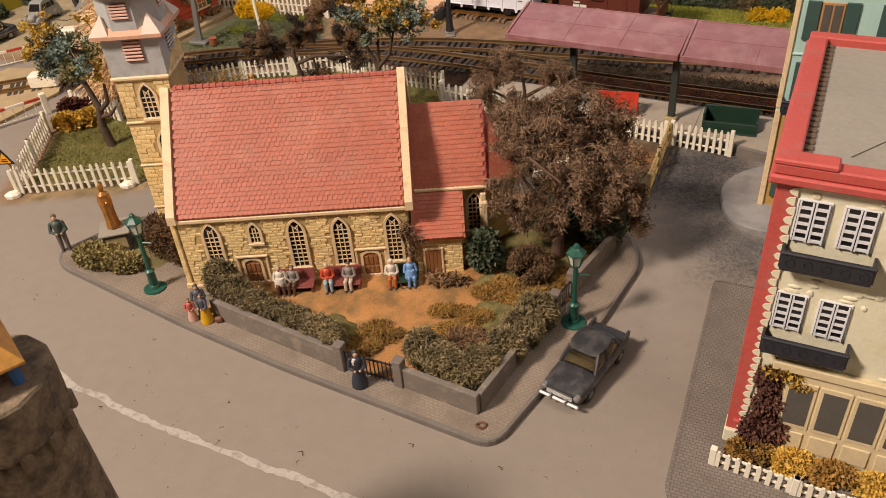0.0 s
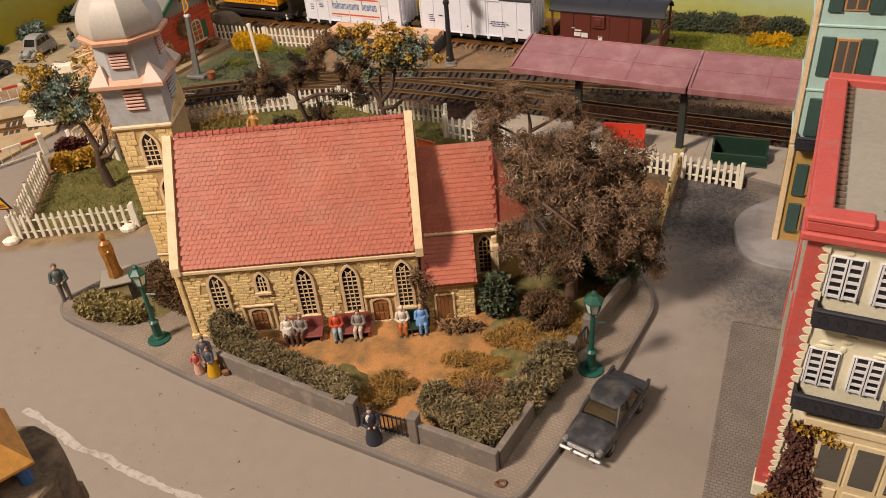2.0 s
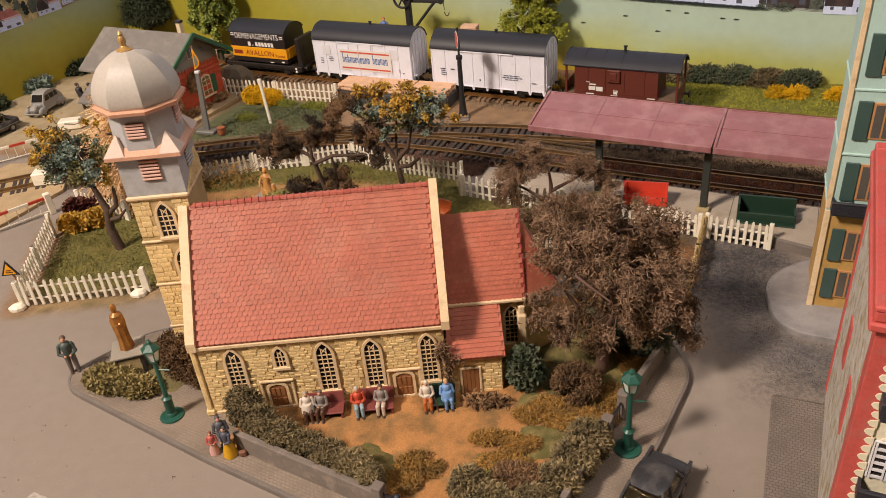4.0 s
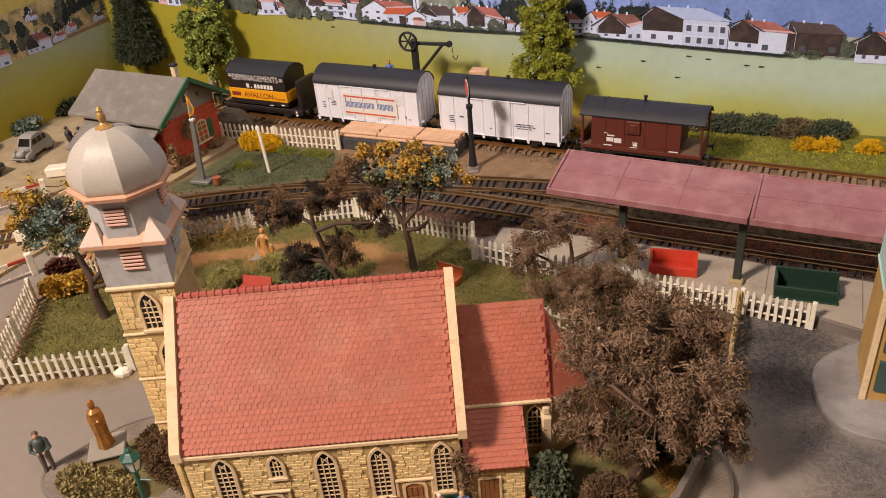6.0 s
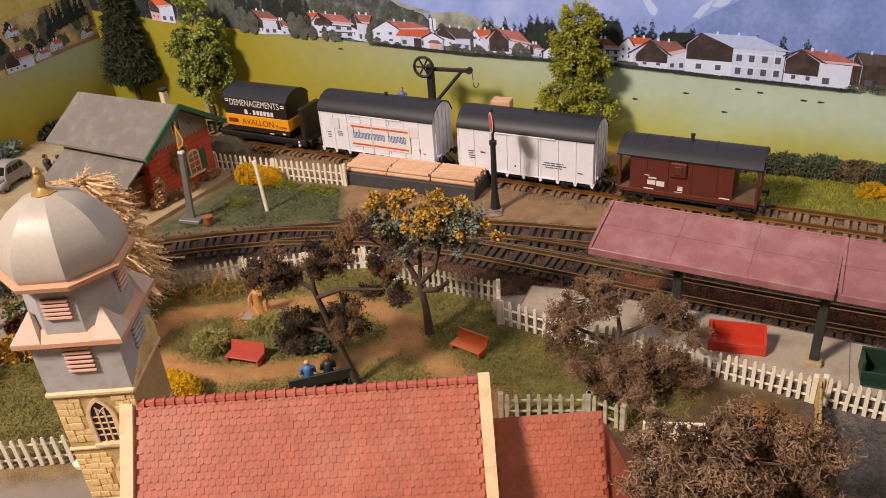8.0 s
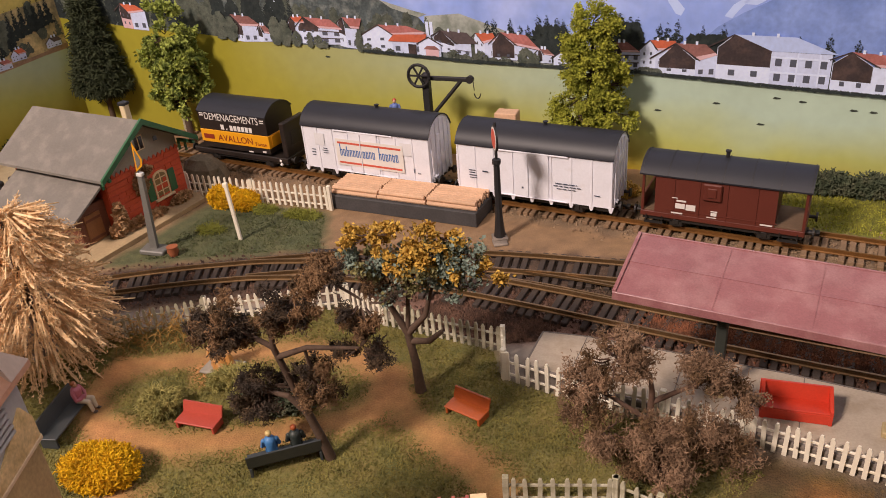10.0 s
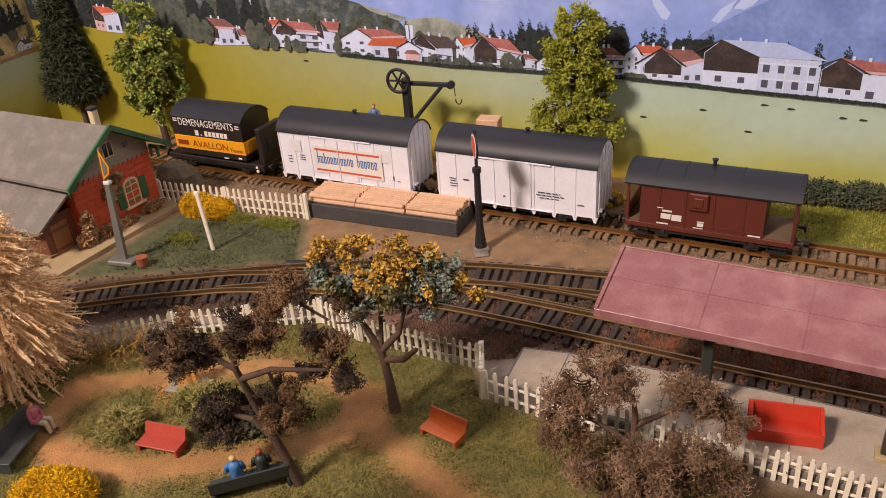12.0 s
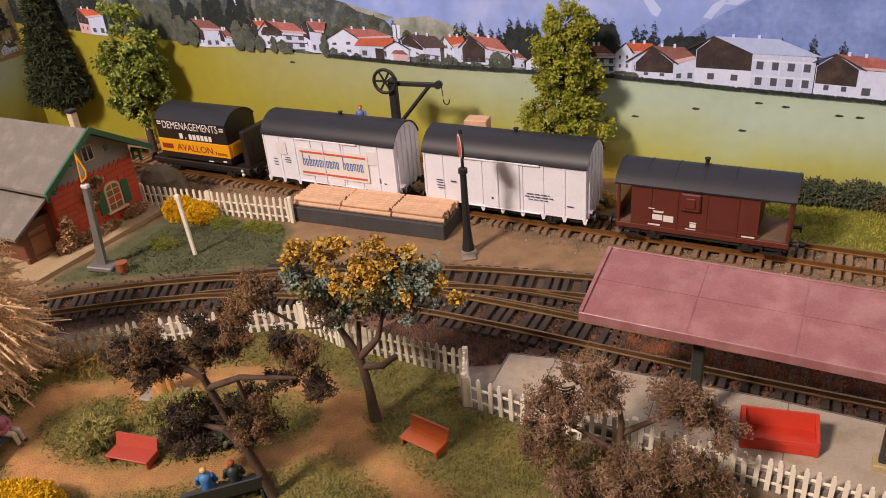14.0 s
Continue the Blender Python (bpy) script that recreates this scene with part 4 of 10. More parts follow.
        [part("service_mark", bars([r], -W_ / 2 - .06), INK, wg, "small dark service mark") for r in [(-3.0, 2.75, .35, .05), (-3.0, 2.6, .45, .05), (-2.98, 2.45, .4, .045), (-3.95, 2.6, .3, .05), (-3.95, 2.4, .3, .06), (-3.95, 2.2, .3, .05), (3.95, 1.85, .2, .06), (3.6, 2.0, .06, .3)]]
        for panel in (M().box(-3.75, -3.0, -W_ / 2 - .058, -W_ / 2 - .05, 2.95, 3.75), M().box(2.7, 3.5, -W_ / 2 - .058, -W_ / 2 - .05, 2.95, 3.75)):
            part("pale_panel", panel, material("pale_blue_grey", (.74, .74, .77), .5, .05) if "pale_blue_grey" not in bpy.data.materials else bpy.data.materials["pale_blue_grey"], wg)
    else:
        [part("service_mark", bars([r], fy), INK, wg, "small dark service mark") for r in [(2.1, 2.46, 1.3, .06), (2.15, 2.3, 1.6, .06), (2.1, 2.14, 1.1, .05), (-3.75, 2.6, .45, .05), (-3.75, 2.45, .4, .05), (-3.7, 2.28, .5, .05), (-3.7, 2.12, .45, .05), (-.55, 1.9, .12, .12), (3.9, 2.0, .35, .06), (-2.9, 2.6, .35, .08)]]
    return wg


G_DIR = -17.2


def on_goods(x):
    return at(x, 70.43 - 0.3096 * x, -0.03, G_DIR)


box_wagon(on_goods(-11.7), 9.45, "white refrigerator wagon with a printed advertising panel", True)
box_wagon(on_goods(-0.85), 9.5, "plain white covered wagon with dark curved roof", False)

# brown brake van
van = thing("brake_van", on_goods(9.15), "oxide-brown brake van with open end balconies and dark roof", "brake van", "goods train")
L, W_ = 8.3, 2.8
part("floor_frame", M().box(-L / 2, L / 2, -W_ / 2, W_ / 2, 1.2, 1.5, .03), OXIDE, van)
part("body", M().box(-L / 2 + .75, L / 2 - 1.45, -W_ / 2, W_ / 2, 1.5, 3.75), OXIDE, van, "brown planked cabin")
part("roof", M().along_x(arc_roof(W_, 3.72, 4.45, 10, .1), -L / 2 - .1, L / 2 + .1), ROOFGREY, van, "dark grey ribbed roof", True)
for k in range(7):
    x = -L / 2 + L * k / 6
    part("roof_seam", M().along_x(arc_roof(W_, 3.74, 4.48, 10, .1, .05), x - .025, x + .025), STRUCTBLACK, van)
for sx in (-1, 1):
    for sy in (-1, 1):
        part("balcony_post", M().box(sx * (L / 2 - .1) - .07, sx * (L / 2 - .1) + .07, sy * (W_ / 2 - .08) - .07, sy * (W_ / 2 - .08) + .07, 1.5, 3.72, .02), OXIDE, van)
    part("end_panel", M().box(min(sx * (L / 2 - .12), sx * (L / 2 - .02)), max(sx * (L / 2 - .12), sx * (L / 2 - .02)), -W_ / 2, W_ / 2, 1.5, 2.35, .02), OXIDE, van)
    part("balcony_floor", M().box(min(sx * (L / 2 - 1.45), sx * (L / 2 - .12)), max(sx * (L / 2 - 1.45), sx * (L / 2 - .12)), -W_ / 2 + .1, W_ / 2 - .1, 1.5, 1.56), material("dusty_floor", (.16, .10, .06), .8, .2) if "dusty_floor" not in bpy.data.materials else bpy.data.materials["dusty_floor"], van)
    part("step_board", M().box(sx * 3.4 - .5, sx * 3.4 + .5, -W_ / 2 - .12, -W_ / 2 + .1, .85, .92).box(sx * 3.4 - .45, sx * 3.4 - .4, -W_ / 2 - .05, -W_ / 2, .9, 1.3).box(sx * 3.4 + .4, sx * 3.4 + .45, -W_ / 2 - .05, -W_ / 2, .9, 1.3), STEELGREY, van)
for x in (-2.4, -1.1, .3, 1.75):
    part("cabin_post", M().box(x - .03, x + .03, -W_ / 2 - .04, -W_ / 2, 1.5, 3.7), OXIDE, van)
part("lookout", M().box(-.95, .02, -W_ / 2 - .18, -W_ / 2, 2.6, 3.55, .06).box(-.7, -.22, -W_ / 2 - .24, -W_ / 2 - .16, 2.8, 3.35, .04), OXIDE, van, "projecting lookout ducket")
part("lower_trim", M().box(-2.8, 2.8, -W_ / 2 - .03, -W_ / 2, 1.72, 1.76), OXIDE, van)
[part("service_mark", bars([r], -W_ / 2 - .045), PRINTWHITE, van, "white service mark") for r in [(-2.35, 2.5, .3, .05), (-2.05, 2.05, .5, .3), (-1.5, 2.02, .5, .34), (-2.0, 2.35, .5, .1), (-.3, 1.98, .35, .06), (-.3, 1.82, .3, .2), (-2.2, 1.62, .6, .08), (2.3, 1.62, .6, .08), (-.4, 1.62, .5, .05)]]
part("chimney", M().cyl((-.1, .2, 4.35), (-.1, .2, 4.75), .10, n=10).lathe([(.15, 4.75), (.15, 4.82)], 10, -.1, .2), STRUCTBLACK, van)
running_gear(van, L, (-L * .27, L * .27))

# removal van body on a flat wagon, seen end to the house
pv = thing("furniture_van_wagon", on_goods(-21.85), "black and yellow removal van carried on a dark flat wagon", "goods wagon", "goods train")
part("flat_wagon", M().box(-4.2, 4.2, -1.4, 1.4, 1.15, 1.5, .04), VANBLACK, pv)
part("end_bulkhead", M().box(3.75, 4.15, -1.2, 1.2, 1.5, 3.95, .06), VANBLACK, pv)
part("bulkhead_panel", M().box(4.15, 4.2, -.6, .3, 2.2, 3.2, .03), STEELGREY, pv)
part("container", M().along_x([(-1.45, 1.7), (1.45, 1.7)] + [(y, z) for y, z in arc_roof(2.9, 4.35, 5.0, 8, 0)[:9]], -3.1, 2.9), VANBLACK, pv, "black van body")
part("roof", M().along_x(arc_roof(2.9, 4.36, 5.06, 8, .05), -3.15, 2.95), ROOFGREY, pv, "", True)
part("yellow_band", M().box(-3.14, 2.94, -1.49, 1.49, 2.1, 3.02, .02), YELLOW, pv, "yellow lower band")
part("end_frame", M().box(2.94, 3.0, -1.2, -.1, 2.2, 2.95).box(2.94, 3.0, .1, 1.2, 2.2, 2.95), YELLOW, pv)
letters("lettering", "DEMENAGEMENTS", .72, PRINTWHITE, pv, at(-.1, -1.50, 3.78), "white capital lettering", .80)
[part("lettering_bar", bars([r], -1.49), PRINTWHITE, pv, "white lettering bar") for r in [(-1.0, 3.32, .30, .36), (-.62, 3.2, .1, .1)] + [(-.2 + k * .34, 3.32, .26, .36) for k in range(6)]]
letters("lettering", "AVALLON", .66, DARKRED, pv, at(.0, -1.51, 2.3), "dark red lettering", 1.05)
letters("lettering", "Yonne", .40, DARKRED, pv, at(2.2, -1.51, 2.26), "", 1.0)
part("number_bar", bars([(-2.4, 2.52, .95, .34)], -1.505), DARKRED, pv, "dark red bars")
[part("corner_mark", bars([r], -1.49), PRINTWHITE, pv) for r in ((-2.75, 4.2, .35, .08), (-2.75, 4.05, .35, .08), (2.6, 4.1, .35, .08), (2.6, 3.95, .35, .08), (1.2, 1.75, .4, .08), (2.4, 1.85, .3, .12))]
part("tail_lamp", M().ball(3.6, -1.35, 1.3, .12, n=8, m=5).ball(3.6, -1.35, 1.02, .12, n=8, m=5), PRINTWHITE, pv)
running_gear(pv, 8.4, (-2.4, 2.4))





# ---- station canopy ----
CANRED = material("dusty_purple_red_roof", (0.285, 0.118, 0.124), 0.36, 0.2, 14, 0.6, 0.25, other=(0.36, 0.18, 0.18), other_at=0.53)
POSTGREY = material("dark_green_grey_post", (0.035, 0.040, 0.034), 0.5, 0.2)
FOOT = material("sandy_foot", (0.42, 0.33, 0.17), 0.8, 0.15)


def canopy(m, L, posts, label):
    ca = thing("platform_canopy", m, label, "canopy", "platform canopies")
    Wd, zf, zm, zb = 3.42, 5.02, 5.44, 5.80
    mid = 1.75
    prof = [(0, zf), (mid, zm), (Wd, zb), (Wd, zb - .12), (mid, zm - .14), (0, zf - .12)]
    part("roof", M().along_x([(y, z) for y, z in prof][::-1], 0, L), CANRED, ca, "dusty purple-red roof sheets")
    part("fascia", M().box(-.02, L + .02, -.07, .02, zf - .30, zf + .05, .02), CANRED, ca)
    part("fascia", M().box(-.02, L + .02, Wd - .02, Wd + .06, zb - .26, zb + .05, .02), CANRED, ca)
    part("verge", M().along_x([(0, zf + .02), (mid, zm + .02), (Wd, zb + .02), (Wd, zb + .09), (mid, zm + .10), (0, zf + .08)][::-1], -.03, .10), CANRED, ca)
    part("verge", M().along_x([(0, zf + .02), (mid, zm + .02), (Wd, zb + .02), (Wd, zb + .09), (mid, zm + .10), (0, zf + .08)][::-1], L - .1, L + .03), CANRED, ca)
    x = L * .35
    while x < L - .5:
        part("roof_seam", M().along_x([(0, zf), (mid, zm), (Wd, zb), (Wd, zb + .025), (mid, zm + .025), (0, zf + .025)][::-1], x - .015, x + .015), CANRED, ca)
        x += L * .32
    part("crease", M().box(.1, L - .1, mid - .03, mid + .03, zm - .02, zm + .018), CANRED, ca)
    ribs = M()
    for i in range(int(L / .34)):
        # pressed ribs across the sheets
        ribs.along_x([(.15, zf + .03), (mid - .1, zm - .03), (mid - .1, zm - .018), (.15, zf + .042)][::-1], .2 + i * .34, .26 + i * .34)
    part("rib_pressing", ribs, CANRED, ca, kind="stuff")
    part("purlin", M().box(.1, L - .1, .35, .5, zf - .16, zf + .0).box(.1, L - .1, 2.9, 3.05, zb - .35, zb - .16), POSTGREY, ca)
    for px in posts:
        po = part("post", M().box(px - .20, px + .20, 1.0, 1.34, .6, zf + .1, .04), POSTGREY, ca, "dark square post")
        part("foot", M().box(px - .36, px + .36, .82, 1.52, .56, .84, .05), FOOT, po, "sandy concrete foot")
        part("bracket", M().box(px - .09, px + .09, .1, 3.1, zf - .28, zf - .05, .02), POSTGREY, po)
    return ca


canopy(at(3.06, 53.42, 0, -18.2), 10.3, (3.9, 10.05), "purple-red station canopy on dark posts")
canopy(at(12.98, 50.16, 0, -16.5), 11, (7.2,), "purple-red station canopy reaching behind the corner house")

# ---- cream town house with red corners ----
CREAM = material("cream_render", (0.74, 0.69, 0.51), 0.75, 0.1, 7, 0.9, 0.5, other=(0.70, 0.63, 0.42), other_at=0.6)
CREAMLOW = material("warm_cream_render", (0.66, 0.54, 0.33), 0.7, 0.1, 8, 0.9, 0.2)
REDBRICK = material("pinkish_red_quoin", (0.50, 0.085, 0.070), 0.55, 0.15, 8, 0.7, 0.2, other=(0.42, 0.13, 0.11), other_at=0.6)
ROOFBEIGE = material("dusty_grey_flat_roof", (0.31, 0.28, 0.235), 0.85, 0.12, 6, 0.4, 0.2)
SHUT = material("white_grey_shutter", (0.72, 0.72, 0.74), 0.5, 0.06)
IRON = material("dark_iron_balcony", (0.022, 0.022, 0.030), 0.5, 0.2)
house = thing("town_house", at(13.74, 27.77, 0, -15.5), "cream rendered town house with red corners and flat roof", "house")
HL, HD, HH = 12.0, 9.6, 10.75
render_ = M().box(0, HL, 0, HD, 0.0, HH)
rnd = random.Random(12)
for i in range(70):
    # trowelled lumps of plaster
    render_.ball(rnd.uniform(.6, HL - .3), -.01, rnd.choice((rnd.uniform(7.2, 7.8), rnd.uniform(4.4, 4.8), rnd.uniform(10.2, 10.7), rnd.uniform(6.9, 7.5))), rnd.uniform(.08, .26), .05, rnd.uniform(.05, .13), 7, 4)
part("wall", render_, CREAM, house, "rough cream rendered walls")
SIDE = material("flaking_side_wall", (0.50, 0.47, 0.42), 0.8, 0.25, 6, 1.2, 0.5, other=(0.34, 0.27, 0.13), other_at=0.54)
part("side_wall", M().box(-.05, .02, .7, HD - .4, .3, HH - .05), SIDE, house, "flaking grey side wall")
for y0, y1, z0, z1 in ((HD - .45, HD, .4, HH), (.36, .75, .5, HH), (2.2, 3.0, 4.8, 6.6), (5.4, 6.2, 4.8, 6.6)):
    part("side_strip", M().box(-.10, -.03, y0, y1, z0, z1, .02), REDBRICK, house, "red painted strip")
part("shopfront", M().box(1.0, HL - 1, -.10, .02, 0.1, 4.0, .03), CREAMLOW, house, "warm cream ground-floor shopfront")
part("string_course", M().box(.9, HL + .05, -.22, .02, 3.95, 4.3, .04), CREAMLOW, house)
part("red_corner", M().box(-.11, .46, -.05, .4, .55, HH, .02), REDBRICK, house, "red corner strip")
tooth = M().along_y([(.24, .16), (.30, .07), (.48, 0), (.48, .30), (.30, .25)], -.09, -.04).mesh("quoin_tooth", CREAM)
for i in range(31):
    part("quoin_tooth", tooth, None, house, m=at(.03 * math.sin(i * 2.1), 0, .66 + i * .322))
part("plinth", M().box(-.14, 1.4, -.16, .6, 0, .62, .04), CREAM, house)
part("plinth_band", M().box(.1, 1.3, -.18, .1, .98, 1.16, .03), REDBRICK, house)
cor = M().box(-.34, HL + .34, -.34, HD + .34, HH, HH + .28, .06)
part("cornice", cor, REDBRICK, house, "red projecting cornice")
for x0, x1, y0, y1 in ((-.26, HL + .26, -.26, .30), (-.26, HL + .26, HD - .3, HD + .26), (-.26, .36, .30, HD - .3), (HL - .36, HL + .26, .30, HD - .3)):
    part("parapet", M().box(x0, x1, y0, y1, HH + .28, HH + .62, .05), REDBRICK, house, "red parapet")
part("corner_cap", M().box(-.30, 1.35, -.30, .34, HH + .6, HH + .78, .05), REDBRICK, house)
part("flat_roof", M().box(.3, HL - .3, .3, HD - .3, HH + .27, HH + .33), ROOFBEIGE, house, "dusty beige flat roof sheet")
block = M().box(.36, .62, 0, .24, HH + .33, HH + .40, .01).mesh("edge_block", material("dark_joint_block", (.12, .08, .05), .8))
for i in range(24):
    part("edge_block", block, None, house, m=at(0, .5 + i * .37))
part("roof_wire", M().cyl((1.6, 1.2, HH + .36), (2.4, 2.4, HH + .36), .03, n=5).cyl((2.4, 2.4, HH + .36), (3.5, 2.5, HH + .36), .03, n=5), ROOFBEIGE, house)


def shuttered_window(parent, x, z, w, h):
    wn = part("window", M().box(x - w / 2 - .05, x + w / 2 + .05, -.06, .02, z - .05, z + h + .05, .02), SHUT, parent, "pale grey louvred window")
    part("recess", M().box(x - w / 2, x + w / 2, -.075, -.055, z, z + h), GLASS_DARK, wn)
    for s in (-1, 1):
        part("shutter_stile", M().box(x + s * w / 4 - w * .23, x + s * w / 4 - w * .17, -.13, -.07, z, z + h).box(x + s * w / 4 + w * .17, x + s * w / 4 + w * .23, -.13, -.07, z, z + h), SHUT, wn)
        for k in range(5):
            zz = z + h * (k + .12) / 5
            part("slat", M().box(x + s * w / 4 - w * .21, x + s * w / 4 + w * .21, -.12, -.075, zz, zz + h * .065), SHUT, wn)


def balcony(parent, x0, x1, z):
    b = part("balcony", M().box(x0, x1, -.62, 0, z - .12, z, .03), IRON, parent, "dark ornamental iron balcony")
    part("balcony_front", M().box(x0, x1, -.66, -.58, z - .05, z + .50, .03), IRON, b)
    part("balcony_rail", M().box(x0 - .05, x1 + .05, -.70, -.54, z + .48, z + .58, .03), IRON, b)
    n = int((x1 - x0) / .42)
    gaps, boss = M(), M()
    for i in range(n):
        c = x0 + (i + .5) * (x1 - x0) / n
        for k in range(8):
            a = k * .7854
            boss.cyl((c + .13 * math.cos(a), -.67, z + .24 + .13 * math.sin(a)), (c + .13 * math.cos(a + .7854), -.67, z + .24 + .13 * math.sin(a + .7854)), .025, n=4)
    part("scrollwork", boss, IRON, b)
    for s in (x0, x1):
        part("balcony_side", M().box(s - .04, s + .04, -.62, 0, z, z + .5), IRON, b)


for floor, (z, zb) in enumerate(((8.85, 8.25), (5.55, 5.0))):
    for x in (.98, 2.18, 4.9, 6.1, 8.9, 10.1):
        shuttered_window(house, x, z + .05, .82, 1.32)
    for x in (.42, 4.34, 8.3):
        balcony(house, x, x + 2.4, zb)
SHOPGLASS = material("grey_shop_glass", (.10, .09, .08), .2, .1)
for i in range(9):
    x = 1.9 + i * 1.02
    wn = part("shop_window", M().box(x - .48, x + .48, -.15, -.08, 1.55, 3.6, .02), CREAMLOW, house)
    part("pane", M().box(x - .36, x + .36, -.17, -.145, 1.72, 3.42), SHOPGLASS, wn)
    part("stall_riser", M().box(x - .42, x + .42, -.17, -.10, .55, 1.35, .03), CREAMLOW, house)

# ---- corner house, ochre below and turquoise above ----
TEAL = material("pale_turquoise_render", (0.42, 0.60, 0.55), 0.7, 0.07, 8, 0.8, 0.2)
OCHRE = material("ochre_render", (0.48, 0.29, 0.085), 0.75, 0.12, 8, 0.8, 0.25, other=(0.40, 0.25, 0.09), other_at=0.57)
GREENSH = material("dark_green_shutter", (0.045, 0.085, 0.075), 0.5, 0.1)
ORW = material("orange_brown_frame", (0.46, 0.23, 0.09), 0.5, 0.1)
corner = thing("corner_house", at(16.86, 42.94, 0, -12), "tall corner house, ochre below and turquoise above with green shutters", "house")
part("lower_wall", M().box(0, 10, 0, 3.2, .3, 5.55), OCHRE, corner, "ochre ground floors")
part("upper_wall", M().box(-.04, 10.04, -.04, 3.24, 5.55, 15.5), TEAL, corner, "pale turquoise upper floors")
part("corner_edge", M().box(-.12, .14, -.12, .10, .3, 5.5, .03).box(-.14, .08, -.14, .06, 5.6, 15.5, .03), TRIM, corner)
for z in (5.5, 8.15, 11.0):
    part("string_course", M().box(-.10, 10.1, -.10, 3.3, z, z + .12, .03), TEAL, corner)
for z, zz in ((.95, 1.5), (3.0, 1.55), (6.1, 1.7), (8.95, 1.6), (11.7, 1.6)):
    for x in (1.35, 4.2, 7.1):
        wn = part("window", M().box(x - .46, x + .46, -.10, .0, z, z + zz, .02), ORW, corner, "window with orange-brown frame")
        part("pane", M().box(x - .36, x - .04, -.12, -.09, z + .1, z + zz - .1).box(x + .04, x + .36, -.12, -.09, z + .1, z + zz - .1), SHOPGLASS, wn)
        for s in (-1, 1):
            part("shutter", M().box(x + s * .75 - .27, x + s * .75 + .27, -.16, -.05, z - .05, z + zz + .05, .02), GREENSH, wn, "dark green shutter")
for x in (.55, 6.2):
    balcony(corner, x - .45, x + 2.3, 5.62)
part("roof", M().box(-.4, 10.4, -.4, 3.6, 15.5, 15.9, .06), ROOFBEIGE, corner)

# ---- station house: red planks, grey roof, green bargeboards ----
REDPLANK = material("red_plank_wall", (0.58, 0.085, 0.032), 0.55, 0.15, 8, 1.2, 0.2)
BROWNPLANK = material("brown_plank_wall", (0.16, 0.055, 0.028), 0.6, 0.2, 8, 1.2, 0.2)
GREYGABLE = material("grey_gable", (0.30, 0.27, 0.22), 0.7, 0.12)
ROOFDUST = material("dusty_grey_roof", (0.185, 0.168, 0.148), 0.8, 0.14, 9, 0.6, 0.25, other=(0.235, 0.212, 0.185), other_at=0.55)
GREEN = material("green_bargeboard", (0.03, 0.13, 0.055), 0.45, 0.12)
sh = thing("station_house", at(-26.3, 65.6, 0, -18), "red wooden station house with grey roof and green bargeboards", "house")
GW, GZ, GT_ = 6.3, 3.7, 6.35
part("wall", M().box(-8.2, 0, .3, GW, .2, GZ + .1), REDPLANK, sh, "red plank walls")
part("gable", M().along_x([(.3, GZ), (GW, GZ), (GW, 4.5), (GW / 2 + .15, GT_), (.3, 4.5)], -8.2, .02), GREYGABLE, sh, "grey boarded gable")
rnd = random.Random(5)
for k in range(9):
    # rough horizontal boards, sawn to uneven lengths
    cut = [.32] + sorted(rnd.uniform(1.0, GW - .8) for _ in range(2)) + [GW - .02]
    for y0, y1 in zip(cut, cut[1:]):
        part("board", M().box(0, .05 + rnd.uniform(0, .03), y0 + .015, y1 - .015, .5 + k * .355, .83 + k * .355, .02), REDPLANK, sh)
teeth = M()
for i in range(16):
    y = .4 + i * .37
    teeth.add([(.03, y, GZ), (.03, y + .36, GZ), (.03, y + .18, GZ + .26), (.09, y, GZ), (.09, y + .36, GZ), (.09, y + .18, GZ + .26)], [(0, 2, 1), (3, 4, 5), (0, 1, 4, 3), (1, 2, 5, 4), (2, 0, 3, 5)])
part("toothed_edge", teeth, REDPLANK, sh)
apx = GW / 2 + .15
rf = M().along_x([(-.45, 4.22), (apx, 6.62), (GW + .85, 4.17), (GW + .85, 4.02), (apx, 6.42), (-.45, 4.05)][::-1], -8.9, 1.0)
part("roof", rf, ROOFDUST, sh, "dusty grey roof")
part("bargeboard", M().along_x([(-.5, 3.96), (-.5, 4.3), (apx, 6.74), (apx, 6.36)][::-1], .92, 1.08), GREEN, sh, "green bargeboard")
part("bargeboard", M().along_x([(GW + .95, 3.88), (GW + .95, 4.24), (apx, 6.74), (apx, 6.36)], .92, 1.08), GREEN, sh, "green bargeboard")
for y, z in ((.1, 4.25), (GW + .1, 4.35), (GW + .6, 4.1)):
    part("bracket", M().box(.1, 1.0, y - .1, y + .1, z - .3, z - .1, .03).box(.1, .2, y - .1, y + .1, z - .9, z - .2, .03), GREEN, sh)
part("leanto_wall", M().box(-7.2, -.5, -1.6, .3, .2, 2.6), BROWNPLANK, sh, "brown plank lean-to")
part("leanto_roof", M().along_x([(-2.5, 2.3), (.3, 3.85), (.3, 3.70), (-2.5, 2.15)][::-1], -7.6, .15), ROOFDUST, sh)
part("leanto_post", M().box(-.7, -.45, -1.8, -1.55, .2, 2.5, .03), BROWNPLANK, sh)
part("leanto_post", M().box(-7.2, -6.95, -1.8, -1.55, .2, 2.5, .03), BROWNPLANK, sh)
dr = part("door", M().box(-.52, -.44, -1.35, -.2, .3, 2.1, .02), WOOD, sh, "brown plank door")
part("door_brace", M().box(-.43, -.40, -1.3, -.25, .5, .65).box(-.43, -.40, -1.3, -.25, 1.7, 1.85), BROWNPLANK, dr)
lw = part("window", M().box(-3.2, -2.2, -1.66, -1.58, 1.0, 1.9, .02), ORW, sh)
